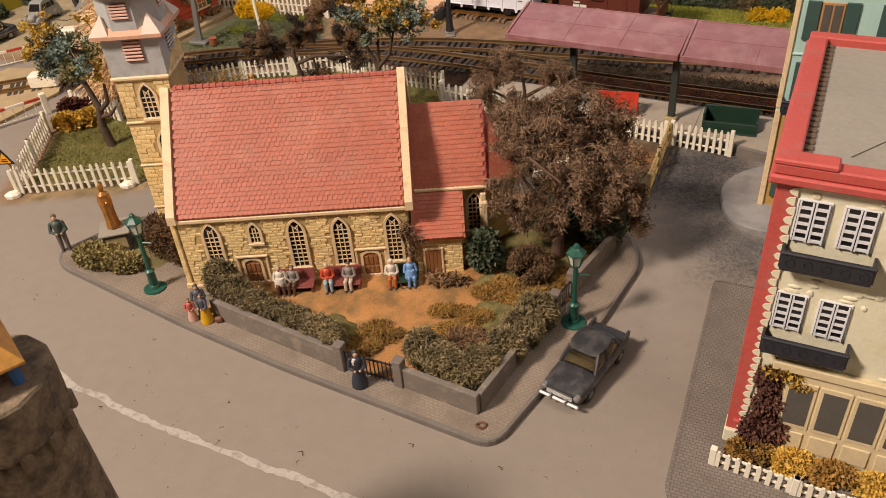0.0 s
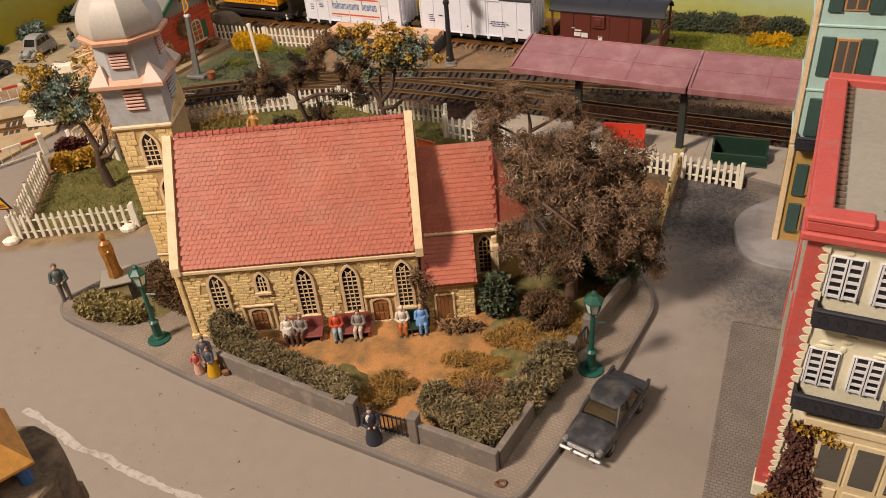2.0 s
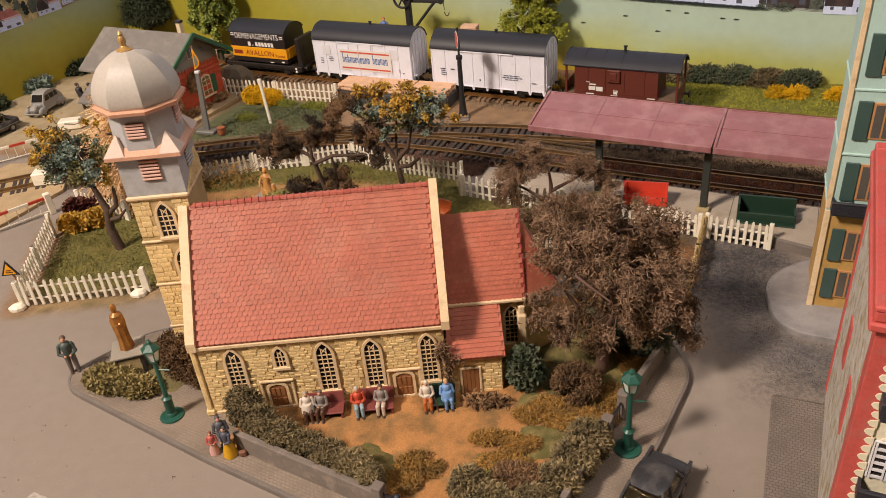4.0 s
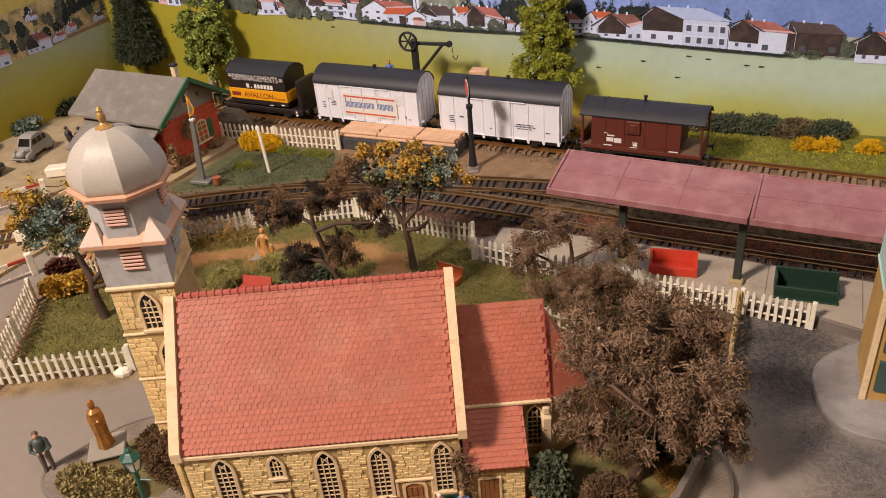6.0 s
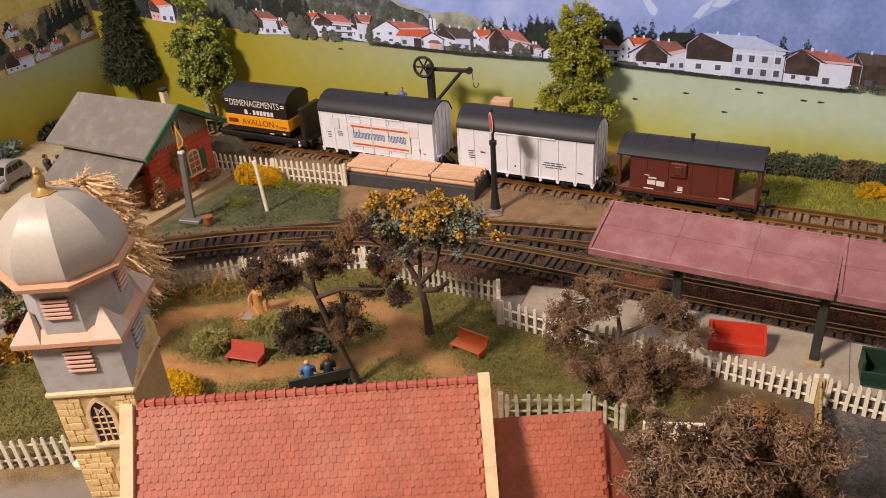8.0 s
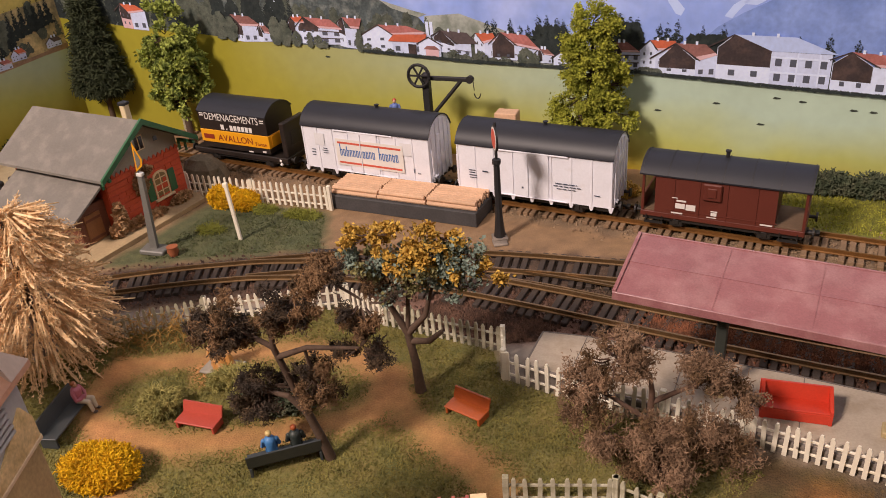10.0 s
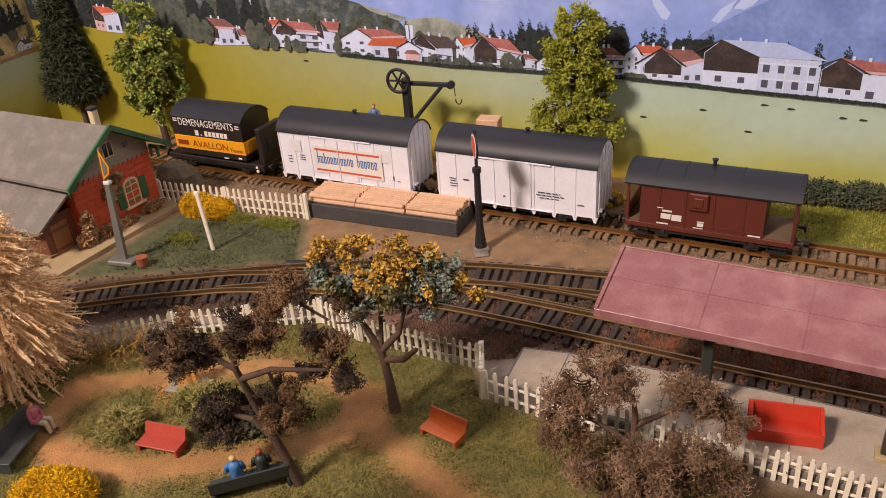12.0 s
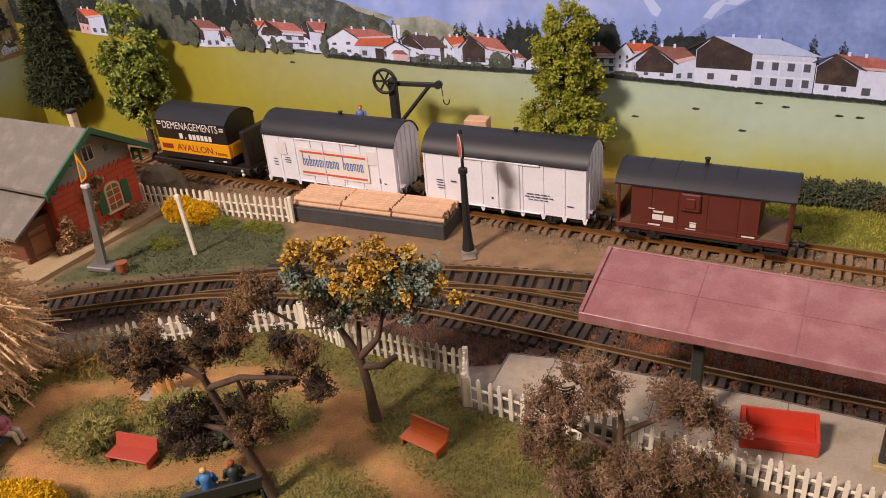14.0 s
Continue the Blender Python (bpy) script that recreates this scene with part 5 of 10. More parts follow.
part("pane", M().box(-3.1, -2.3, -1.68, -1.65, 1.1, 1.8), GLASS_DARK, lw)
aw = part("window", ring(M(), arch(1.15, 1.75, 6, False), arch(.95, 1.6, 6, False), -.06, .04), TRIM, sh, "arched cream window", m=at(.05, 4.3, 1.1, 90))
part("pane", M().add([(x, -.01, z) for x, z in arch(.95, 1.6, 6, False)], [tuple(range(len(arch(.95, 1.6, 6, False))))]), material("yellowish_pane", (.22, .15, .06), .3, .1), aw)
wb = M().box(-.03, .03, -.05, 0, 0, 1.6)
for z in (.4, .85, 1.25):
    wb.box(-.47, .47, -.05, 0, z - .025, z + .025)
part("glazing_frame", wb, TRIM, aw)
part("sill", M().box(-.8, .8, -.2, .05, -.15, 0, .03), TRIM, aw)
for s in (-1, 1):
    part("shutter", M().box(s * .92 - .28, s * .92 + .28, -.08, 0, .0, 1.5, .03), GREEN, aw, "green shutter")
uw = part("window", M().box(-.4, .4, -.06, .04, 0, .95, .02), TRIM, sh, "small gable window", m=at(.03, 3.4, 4.55, 90))
part("pane", M().box(-.32, -.04, -.08, -.05, .08, .87).box(.04, .32, -.08, -.05, .08, .87), GLASS_DARK, uw)
for y in (2.1, 4.75):
    part("heart_cutout", M().box(.02, .05, y - .15, y + .15, 4.7, 5.0, .02), GLASS_DARK, sh)
part("chimney", M().box(-.85, -.43, 3.5, 3.92, 5.6, 7.35, .04), CREAMLOW, sh, "cream chimney with dark cap")
part("chimney_cap", M().box(-.9, -.38, 3.45, 3.97, 7.3, 7.5, .04), STRUCTBLACK, sh)
part("vent_grille", M().box(.06, .10, 4.9, 5.5, .55, .8), GLASS_DARK, sh)
PLANK = material("bleached_plank", (0.40, 0.29, 0.16), 0.8, 0.2, 9, 1, 0.3)
solo("house_platform", M().prism([(-30.1, 63.7), (-25.8, 62.28), (-22.96, 71.0), (-23.95, 72.2), (-25.6, 72.4)], 0, .28), PLANK, at(0, 0), "low bleached timber platform beside the station house", "platform", kind="structure")
STONEPILE = material("grey_rock", (.16, .13, .085), .9, .35, 8, 1.2, .6)
rk = M().ball(0, 0, .6, 1.9, 1.3, 1.5, 9, 6)
rk.v = [(x * (1 + .2 * noise.noise((x, y, z))), y * (1 + .2 * noise.noise((y, z, x))), max(z, 0)) for x, y, z in rk.v]
solo("rock", rk, STONEPILE, at(-24.2, 74.0, 0, -20), "grey-brown angular rock beside the fence", "rock")
cp = thing("clay_pot", at(-21.6, 63.9), "small orange clay pot on the grass edge", "pot")
part("pot", M().lathe([(.22, 0), (.34, .3), (.30, .55), (.34, .62)], 12), material("terracotta", (.32, .10, .04), .7, .15), cp, "", True)

# ---- timber stack on its loading bench ----
LOG = material("pale_timber", (0.60, 0.38, 0.24), 0.75, 0.15, 9, 1.5, 0.2, random_=0.12)
st = thing("loading_bench", at(-14.1, 70.25, 0, -14), "dark grey loading bench beside the goods track", "loading platform")
part("deck", M().box(0, 10, 0, 2.6, 0, .92, .04), material("dark_blue_grey_deck", (.055, .053, .055), .75, .3, 8, 1.0, .3), st)
for i in range(3):
    tp = thing("timber_stack", at(-14.1, 70.25, 0, -14) @ at(.15 + i * 3.28, .1, .92), "stack of pale round logs on the loading bench", "timber stack", "timber stacks")
    rnd = random.Random(i)
    for lay_ in range(2):
        for k in range(9 - lay_):
            y = .1 + k * .265 + lay_ * .13
            part("log", M().cyl((rnd.uniform(-.05, .05), y + .13, .13 + lay_ * .23), (3.15 + rnd.uniform(-.08, .08), y + .13, .13 + lay_ * .23), .132, n=8), LOG, tp, smooth=True)


# ---- fences ----
def picket_fence(points, label, mat_=None, h=1.25, pitch=.36, rails=(.32, .92), group="picket fences", base=0.0, lean=0.0, category="fence"):
    mat_ = mat_ or WHITE
    fe = thing("picket_fence", at(points[0][0], points[0][1], base), label, category, group)
    o = Vector((*points[0], 0))
    pk = M().along_y([(-.08, .04), (.08, .04), (.08, h - .12), (.04, h), (-.04, h), (-.08, h - .12)], -.04, .04).mesh("picket", mat_)
    rnd = random.Random(len(points) + int(points[0][0] * 10))
    for a, b in zip(points, points[1:]):
        A, B = Vector((*a, 0)) - o, Vector((*b, 0)) - o
        d = B - A
        L = d.length
        ang = math.degrees(math.atan2(d.y, d.x))
        for z in rails:
            part("rail", M().box(0, L, .05, .13, z - .05, z + .05, .015), mat_, fe, m=at(A.x, A.y, 0, ang))
        n = max(2, int(L / pitch))
        for i in range(n):
            p = A + d * ((i + .5) / n)
            part("picket", pk, None, fe, m=at(p.x, p.y, rnd.uniform(-.03, .02), ang, lean, rnd.uniform(-2.5, 2.5)))
        for e in (A, B):
            part("post", M().box(-.11, .11, -.06, .16, 0, h + .08, .02), mat_, fe, m=at(e.x, e.y, 0, ang))
    return fe


OLDWHITE = material("mossy_old_fence", (0.54, 0.50, 0.38), 0.7, 0.2, 12, 1.5, 0.2, other=(0.36, 0.33, 0.21), other_at=0.52)
picket_fence([(-23.95, 41.4), (-17.3, 43.0)], "cream-white picket fence with rubble feet", h=1.55, pitch=.42, rails=(.4, 1.15))
picket_fence([(-23.95, 41.4), (-25.2, 45.0), (-26.6, 48.7)], "cream-white picket fence along the crossing road", h=1.55, pitch=.40, rails=(.4, 1.15))
picket_fence([(-26.8, 52.1), (-22.6, 50.7)], "cream picket fence behind flowering shrubs", h=1.4)
picket_fence([(-1.35, 54.15), (1.6, 52.95), (5.0, 52.0)], "white picket fence between lawn and platform", h=1.5, pitch=.40)
picket_fence([(5.0, 52.0), (8.0, 51.05), (12.55, 49.35)], "weathered cream picket fence along the platform", h=1.4)
picket_fence([(12.9, 49.25), (16.0, 48.15)], "short cream picket gate section at the platform end", h=1.5)
picket_fence([(12.7, 49.2), (12.0, 46.3), (11.4, 43.6)], "yellowed picket fence running down to the street", material("yellowed_fence_paint", (0.52, 0.38, 0.17), 0.6, 0.2, 12, 1.2, 0.2, other=(0.36, 0.25, 0.10)), h=1.4)
picket_fence([(-7.5, 57.75), (-6.1, 57.3), (-1.6, 56.0)], "grey mossy picket fence before the track", OLDWHITE, h=1.35)
picket_fence([(-1.6, 56.0), (-1.35, 54.15)], "white picket fence corner piece", h=1.4)
picket_fence([(-9.7, 59.1), (-7.5, 57.75)], "white picket fence behind the park trees", h=1.35)
picket_fence([(-16.5, 57.55), (-13, 58.35), (-9.7, 59.1)], "white picket fence between park and railway", h=1.35)
picket_fence([(-21.6, 55.2), (-16.5, 57.55)], "mossy white picket fence between park and railway", OLDWHITE, h=1.35)
picket_fence([(-.5, 47.2), (3.2, 47.55), (4.6, 46.9)], "mossy cream picket fence behind the church", OLDWHITE, h=1.3, pitch=.42)
picket_fence([(5.5, 46.4), (7.9, 46.5)], "low cream picket rail behind the apse", h=.9, pitch=.42)
picket_fence([(-24.6, 72.0), (-19.5, 71.0), (-13.9, 69.9)], "white picket fence before the goods track", h=1.6, pitch=.42)
picket_fence([(-24.9, 72.2), (-25.6, 73.6)], "grey picket fence end by the rock", OLDWHITE, h=1.35)
picket_fence([(-36.5, 86.2), (-31.2, 84.6), (-29.8, 83)], "yellowed picket fence by the backdrop", OLDWHITE, h=1.5)
picket_fence([(13.1, 26.5), (15.6, 25.55), (18.6, 24.7), (22, 23.6)], "small cream picket fence before the cream house", h=.75, pitch=.30, rails=(.2, .55))
for x, y in ((-24.1, 41.1), (-17.7, 42.7)):
    rk = M().ball(0, 0, .12, .5, .35, .28, 8, 5)
    rk.v = [(a * (1 + .25 * noise.noise((a * 3, b * 3, c))), b, max(c, 0)) for a, b, c in rk.v]
    solo("plaster_lump", rk, WHITE, at(x, y, 0, 20), "white plaster lump at a fence foot", "stone", "fence feet")

# ---- churchyard wall, gates and railings ----
def garden_wall(a, b, z1=1.25, label="dark grey rendered churchyard wall"):
    A, B = Vector((*a, 0)), Vector((*b, 0))
    d = B - A
    w = thing("garden_wall", at(A.x, A.y, 0, math.degrees(math.atan2(d.y, d.x))), label, "wall", "churchyard walls")
    part("wall", M().box(0, d.length, -.12, .12, .1, z1, .03), WALLGREY, w)
    part("coping", M().box(.0, d.length, -.13, .13, z1 - .02, z1 + .03, .02), WALLGREY, w)
    return w


garden_wall((-7.6, 31.95), (-1.05, 29.42))
garden_wall((1.72, 28.72), (4.85, 27.62))
garden_wall((4.85, 27.72), (7.15, 33.15))
garden_wall((8.0, 35.0), (9.75, 38.55))
for x, y in ((-.95, 29.38), (1.60, 28.76), (7.3, 33.4), (7.95, 34.85)):
    gp = thing("gate_post", at(x, y, 0, -19), "dark grey square gate pillar of the churchyard", "gate post", "gate posts")
    part("shaft", M().box(-.2, .2, -.2, .2, .2, 1.62, .03), WALLGREY, gp)
    part("cap", M().box(-.21, .21, -.21, .21, 1.60, 1.66, .03), WALLGREY, gp)


def iron_gate(a, b, h=1.05):
    A, B = Vector((*a, 0)), Vector((*b, 0))
    d = B - A
    g = thing("iron_gate", at(A.x, A.y, .3, math.degrees(math.atan2(d.y, d.x))), "small dark iron gate between the wall pillars", "gate", "iron gates")
    L = d.length
    for z in (.1, h - .15):
        part("rail", M().box(0, L, -.03, .03, z, z + .06), IRON, g)
    n = int(L / .17)
    bar = M().cyl((0, 0, 0.02), (0, 0, h), .028, n=5).mesh("bar", IRON)
    for i in range(n + 1):
        part("bar", bar, None, g, m=at(L * i / n, 0, -.06 * math.sin(3.14 * i / n)))
    return g


iron_gate((-.75, 29.30), (1.40, 28.80))
iron_gate((7.35, 33.6), (7.9, 34.7))

# ---- street lamps ----
LAMPGREEN = material("bottle_green_paint", (0.016, 0.085, 0.060), 0.4, 0.15)
LAMPGLASS = material("milky_lamp_glass", (0.60, 0.62, 0.55), 0.2, 0.08)


def street_lamp(x, y, lean=0.0):
    l = thing("street_lamp", at(x, y, .3, 12, lean), "green cast-iron street lamp with glazed lantern", "street lamp", "street lamps")
    part("base_plate", M().lathe([(.54, 0), (.52, .07), (.44, .09)], 14), LAMPGREEN, l)
    part("pedestal", M().lathe([(.26, .08), (.24, .2), (.20, .24), (.19, .95), (.23, 1.0), (.12, 1.1)], 12), LAMPGREEN, l, "", True)
    part("pole", M().lathe([(.11, 1.05), (.10, 2.95)], 10), LAMPGREEN, l, "", True)
    part("ladder_rest", M().cyl((-.05, 0, 2.55), (.55, -.12, 2.55), .035, n=6), LAMPGREEN, l)
    part("lantern_base", M().lathe([(.08, 2.9), (.24, 3.02), (.26, 3.08)], 6), LAMPGREEN, l)
    ln = part("lantern", M().lathe([(.22, 3.08), (.36, 3.62)], 6), LAMPGLASS, l, "pale glazed lantern")
    fr = M()
    for k in range(6):
        a = k * 1.0472
        fr.cyl((.23 * math.cos(a), .23 * math.sin(a), 3.06), (.37 * math.cos(a), .37 * math.sin(a), 3.64), .03, n=4)
    part("glazing_frame", fr, LAMPGREEN, ln)
    part("lantern_roof", M().lathe([(.42, 3.62), (.40, 3.68), (.20, 3.86), (.14, 3.9), (.12, 4.0), (.05, 4.08)], 6), LAMPGREEN, l)
    return l


street_lamp(8.1, 33.1, 0)
street_lamp(-11.35, 33.55, -3)

# ---- vehicles ----
def loft(rows, n=20, power=3.6):
    """A rounded hull through upright sections: (x, half width, low z, top z)."""
    m = M()
    for x, w, zl, zt in rows:
        for i in range(n):
            a = 6.28319 * (i + .5) / n
            cy, cz = math.cos(a), math.sin(a)
            m.v.append((x, w * math.copysign(abs(cy) ** (2 / power), cy), (zl + zt) / 2 + (zt - zl) / 2 * math.copysign(abs(cz) ** (2 / power), cz)))
    for r in range(len(rows) - 1):
        m.f += [(r * n + i, r * n + n + i, r * n + n + (i + 1) % n, r * n + (i + 1) % n) for i in range(n)]
    e = (len(rows) - 1) * n
    m.f += [tuple(range(n)), tuple(range(e + n - 1, e - 1, -1))]
    return m


def clear_glass(name, tint):
    mt = bpy.data.materials.new(name)
    mt.use_nodes = True
    bs = mt.node_tree.nodes["Principled BSDF"]
    bs.inputs["Base Color"].default_value = (*tint, 1)
    bs.inputs["Roughness"].default_value, bs.inputs["Transmission Weight"].default_value, bs.inputs["IOR"].default_value = 0.06, 1.0, 1.12
    return mt


def slab(corners, t=.02):
    """A thin four-cornered pane."""
    c = [Vector(p) for p in corners]
    nrm = (c[1] - c[0]).cross(c[3] - c[0]).normalized() * t
    return M().add([tuple(p) for p in c] + [tuple(p - nrm) for p in c], [(0, 1, 2, 3), (7, 6, 5, 4), (0, 4, 5, 1), (1, 5, 6, 2), (2, 6, 7, 3), (3, 7, 4, 0)])


CHROME = material("dull_chrome", (0.33, 0.32, 0.31), 0.48, 0.2, metal=0.6)
CARGLASS = clear_glass("dusty_car_glass", (0.80, 0.80, 0.76))
CABIN = material("beige_cabin_lining", (0.34, 0.26, 0.16), 0.7, 0.2)


def wheels(c, L, W_, xs_, r):
    for x in xs_:
        for y in (-1, 1):
            w = part("wheel", M().cyl((x, y * (W_ / 2 - .22), r), (x, y * (W_ / 2 - .0), r), r, n=16), STRUCTBLACK, c, "black tyre")
            part("hubcap", M().cyl((x, y * (W_ / 2 - .0), r), (x, y * (W_ / 2 + .03), r), r * .5, n=12), CHROME, w)


def saloon(m, L, W_, paint, label, tall=1.55, fins=True):
    """A fifties saloon: long bonnet, rounded roof on thin pillars, small fins."""
    c = thing("parked_car", m, label, "car", "parked cars")
    h = tall
    k, q = L / 4.55, W_ / 1.75
    rows = ((-2.29, .70, .44, .76), (-2.22, .80, .34, .86), (-2.0, .85, .29, .92), (-1.5, .865, .27, .96), (-.85, .87, .26, .99), (-.6, .875, .26, .93), (1.15, .875, .26, .93), (1.4, .87, .26, .99), (1.9, .86, .28, .97), (2.18, .83, .32, .93), (2.27, .74, .40, .86))
    part("body", loft([(x * k, w * q, zl, zt * h / 1.6) for x, w, zl, zt in rows], 24, 4.4), paint, c, "", True)
    part("bonnet_bulge", loft([(-2.1 * k, .30 * q, .5, .88 * h / 1.6), (-1.8 * k, .46 * q, .5, .97 * h / 1.6), (-1.0 * k, .52 * q, .5, 1.02 * h / 1.6), (-.75 * k, .50 * q, .5, .98 * h / 1.6)], 16, 3), paint, c, "", True)
    z0, z1 = h * .60, h * .97
    w0, w1 = W_ / 2 - .10, W_ / 2 - .24
    x0, x1, x2, x3 = -L * .185, -L * .07, L * .21, L * .315
    lining = M().box(x0 + .1, x3 - .1, -w0 + .05, w0 - .05, z0 - .08, z0 - .01, .02)
    part("cabin_floor", lining, CABIN, c, "beige cabin lining")
    for x in (x0 + .55, x0 + 1.35):
        part("seat", M().box(x, x + .42, -w0 + .12, w0 - .12, z0 - .06, z0 + .12, .05).box(x + .32, x + .48, -w0 + .12, w0 - .12, z0, z0 + .36, .06), CABIN, c, "beige bench seat")
    part("windscreen", slab([(x0, w0, z0), (x0, -w0, z0), (x1, -w1, z1), (x1, w1, z1)]), CARGLASS, c, "dusty windscreen")
    part("rear_window", slab([(x3, -w0, z0), (x3, w0, z0), (x2, w1, z1), (x2, -w1, z1)]), CARGLASS, c)
    for s_ in (-1, 1):
        part("side_window", slab([(x0 + .06, s_ * w0, z0), (x3 - .06, s_ * w0, z0), (x2, s_ * w1, z1 - .04), (x1, s_ * w1, z1 - .04)]), CARGLASS, c)
        for a, b in (((x0, w0), (x1, w1)), ((x3, w0), (x2, w1)), ((L * .055, w0 + .01), (L * .06, w1 + .01))):
            part("pillar", M().cyl((a[0], s_ * a[1], z0 - .03), (b[0], s_ * b[1], z1), .06, n=6), paint, c)
    part("roof_panel", loft([(x1 - .16, w1 - .14, z1 - .06, z1 - .01), (x1 - .07, w1 - .02, z1 - .07, z1 + .035), (x1 + .25, w1 + .07, z1 - .08, z1 + .085), ((x1 + x2) / 2, w1 + .09, z1 - .08, z1 + .10), (x2 - .25, w1 + .07, z1 - .08, z1 + .085), (x2 + .07, w1 + .0, z1 - .08, z1 + .035), (x2 + .17, w1 - .12, z1 - .07, z1 - .02)], 24, 3), paint, c, "", True)
    if fins:
        for s_ in (-1, 1):
            part("tail_fin", M().along_y([(L * .20, h * .56), (L / 2 - .02, h * .52), (L / 2 + .04, h * .635), (L * .36, h * .61)], s_ * (W_ / 2 - .10) - .06, s_ * (W_ / 2 - .10) + .06), paint, c)
            part("tail_light", M().ball(L / 2 + .03, s_ * (W_ / 2 - .12), h * .50, .05, .07, .09, 8, 5), PRINTRED, c)
    wheels(c, L, W_, (-L * .30, L * .29), .33)
    for x_, d_ in ((-L / 2 - .02, -1), (L / 2 - .02, 1)):
        part("bumper", M().box(min(x_, x_ + d_ * .16), max(x_, x_ + d_ * .16), -W_ / 2 - .01, W_ / 2 + .01, .34, .50, .06), CHROME, c, "chrome bumper")
        for y in (-.32, .32):
            part("overrider", M().box(min(x_, x_ + d_ * .21), max(x_, x_ + d_ * .21), y - .05, y + .05, .32, .62, .03), CHROME, c)
    gr = part("grille", M().box(-L / 2 - .07, -L / 2 + .06, -W_ * .31, W_ * .31, .54, .78, .04), STRUCTBLACK, c)
    for z in (.58, .65, .72):
        part("grille_bar", M().box(-L / 2 - .10, -L / 2 - .04, -W_ * .32, W_ * .32, z - .018, z + .018, .01), CHROME, gr)
    for y in (-1, 1):
        part("headlight", M().cyl((-L / 2 - .05, y * W_ * .40, .72), (-L / 2 + .14, y * W_ * .40, .72), .125, n=12).ball(-L / 2 - .05, y * W_ * .40, .72, .05, .11, .11, 10, 6), CHROME, c)
        part("side_trim", M().box(-L * .42, L * .44, min(y * W_ / 2, y * (W_ / 2 + .012)), max(y * W_ / 2, y * (W_ / 2 + .012)), .60, .64), CHROME, c)
        part("door_handle", M().box(L * .0, L * .04, min(y * W_ / 2, y * (W_ / 2 + .03)), max(y * W_ / 2, y * (W_ / 2 + .03)), .74, .77), CHROME, c)
    return c


def small_car(m, L, W_, paint, label, h=1.85):
    """A small economy car: separate wings, sloping bonnet and an arched roof."""
    c = thing("parked_car", m, label, "car", "parked cars")
    k = L / 3.8
    side = [(-.92 * k, .36), (-.92 * k, 1.08), (-.52 * k, h * .93), (-.2 * k, h * .99), (.25 * k, h), (.8 * k, h * .95), (1.2 * k, h * .82), (1.55 * k, h * .60), (1.72 * k, .70), (1.74 * k, .36)]
    body = M().along_y(side, -W_ * .40, W_ * .40)
    body.v = [(x, y * (1 - .10 * max(0, z - 1.0) / .85), z) for x, y, z in body.v]
    part("body", body, paint, c, "")
    part("bonnet", loft([(-1.86 * k, .20, .46, .78), (-1.7 * k, .32, .40, .93), (-1.3 * k, .40, .38, 1.03), (-.88 * k, .50, .36, 1.12)], 18, 2.6), paint, c, "", True)
    for x in (-1.28 * k, 1.15 * k):
        for y in (-1, 1):
            part("wing", M().ball(x, y * W_ * .40, .46, .56 * k, .20, .36, 14, 8), paint, c, "", True)
    wheels(c, L, W_, (-1.28 * k, 1.15 * k), .30)
    part("windscreen", slab([(-.935 * k, W_ * .33, 1.14), (-.935 * k, -W_ * .33, 1.14), (-.56 * k, -W_ * .31, h * .90), (-.56 * k, W_ * .31, h * .90)], .01), GLASS_DARK, c)
    part("rear_window", slab([(1.53 * k, -W_ * .22, h * .64), (1.53 * k, W_ * .22, h * .64), (1.24 * k, W_ * .2, h * .82), (1.24 * k, -W_ * .2, h * .82)], .01), GLASS_DARK, c)
    for y in (-1, 1):
        for a, b in ((-.62, -.02), (.06, .62), (.70, 1.15)):
            part("side_window", slab([(a * k, y * (W_ * .402), 1.12), (b * k, y * W_ * .402, 1.12), (b * k - (.10 if b > 1 else 0), y * W_ * .375, h * .84), (a * k + (.16 if a < -.5 else 0), y * W_ * .375, h * .84)], .012 * -y), GLASS_DARK, c)
        part("headlight", M().ball(-1.55 * k, y * .40, .98, .14, .13, .13, 10, 6), CHROME, c, "", True)
    for x_, d_ in ((-1.92 * k, -1), (1.80 * k, 1)):
        part("bumper", M().box(x_ - .05, x_ + .05, -W_ * .46, W_ * .46, .36, .48, .03), CHROME, c, "thin bumper")
    part("grille", M().box(-1.90 * k, -1.80 * k, -.18, .18, .5, .76, .03), CHROME, c)
    return c


CARGREY = material("dusty_charcoal_car_paint", (0.040, 0.040, 0.044), 0.35, 0.25, 10, 0.9, 0.05, other=(0.10, 0.092, 0.088), other_at=0.55)
CARSILVER = material("silver_grey_car_paint", (0.32, 0.31, 0.29), 0.35, 0.1)
saloon(at(8.72, 30.48, 0, 63.5), 4.15, 1.7, CARGREY, "dusty charcoal saloon car with beige seats parked at the kerb")
small_car(at(-40.4, 69.55, 0, 88), 3.9, 1.6, CARSILVER, "silver-grey rounded economy car on the station road")
saloon(at(-41.9, 64.2, 0, 75), 4.3, 1.75, CARGREY, "dark saloon parked on the station road", 1.7, False)

# ---- benches, crate ----
REDDULL = material("faded_red_bench", (0.44, 0.07, 0.045), 0.45, 0.12)
REDCHURCH = material("dull_brick_red_bench", (0.19, 0.05, 0.042), 0.5, 0.15)
ORANGERED = material("orange_red_bench", (0.44, 0.095, 0.02), 0.4, 0.12)
BENCHGREY = material("dark_slate_bench", (0.045, 0.052, 0.055), 0.5, 0.15)
BENCHGREEN = material("dark_green_crate_paint", (0.013, 0.040, 0.024), 0.5, 0.15)


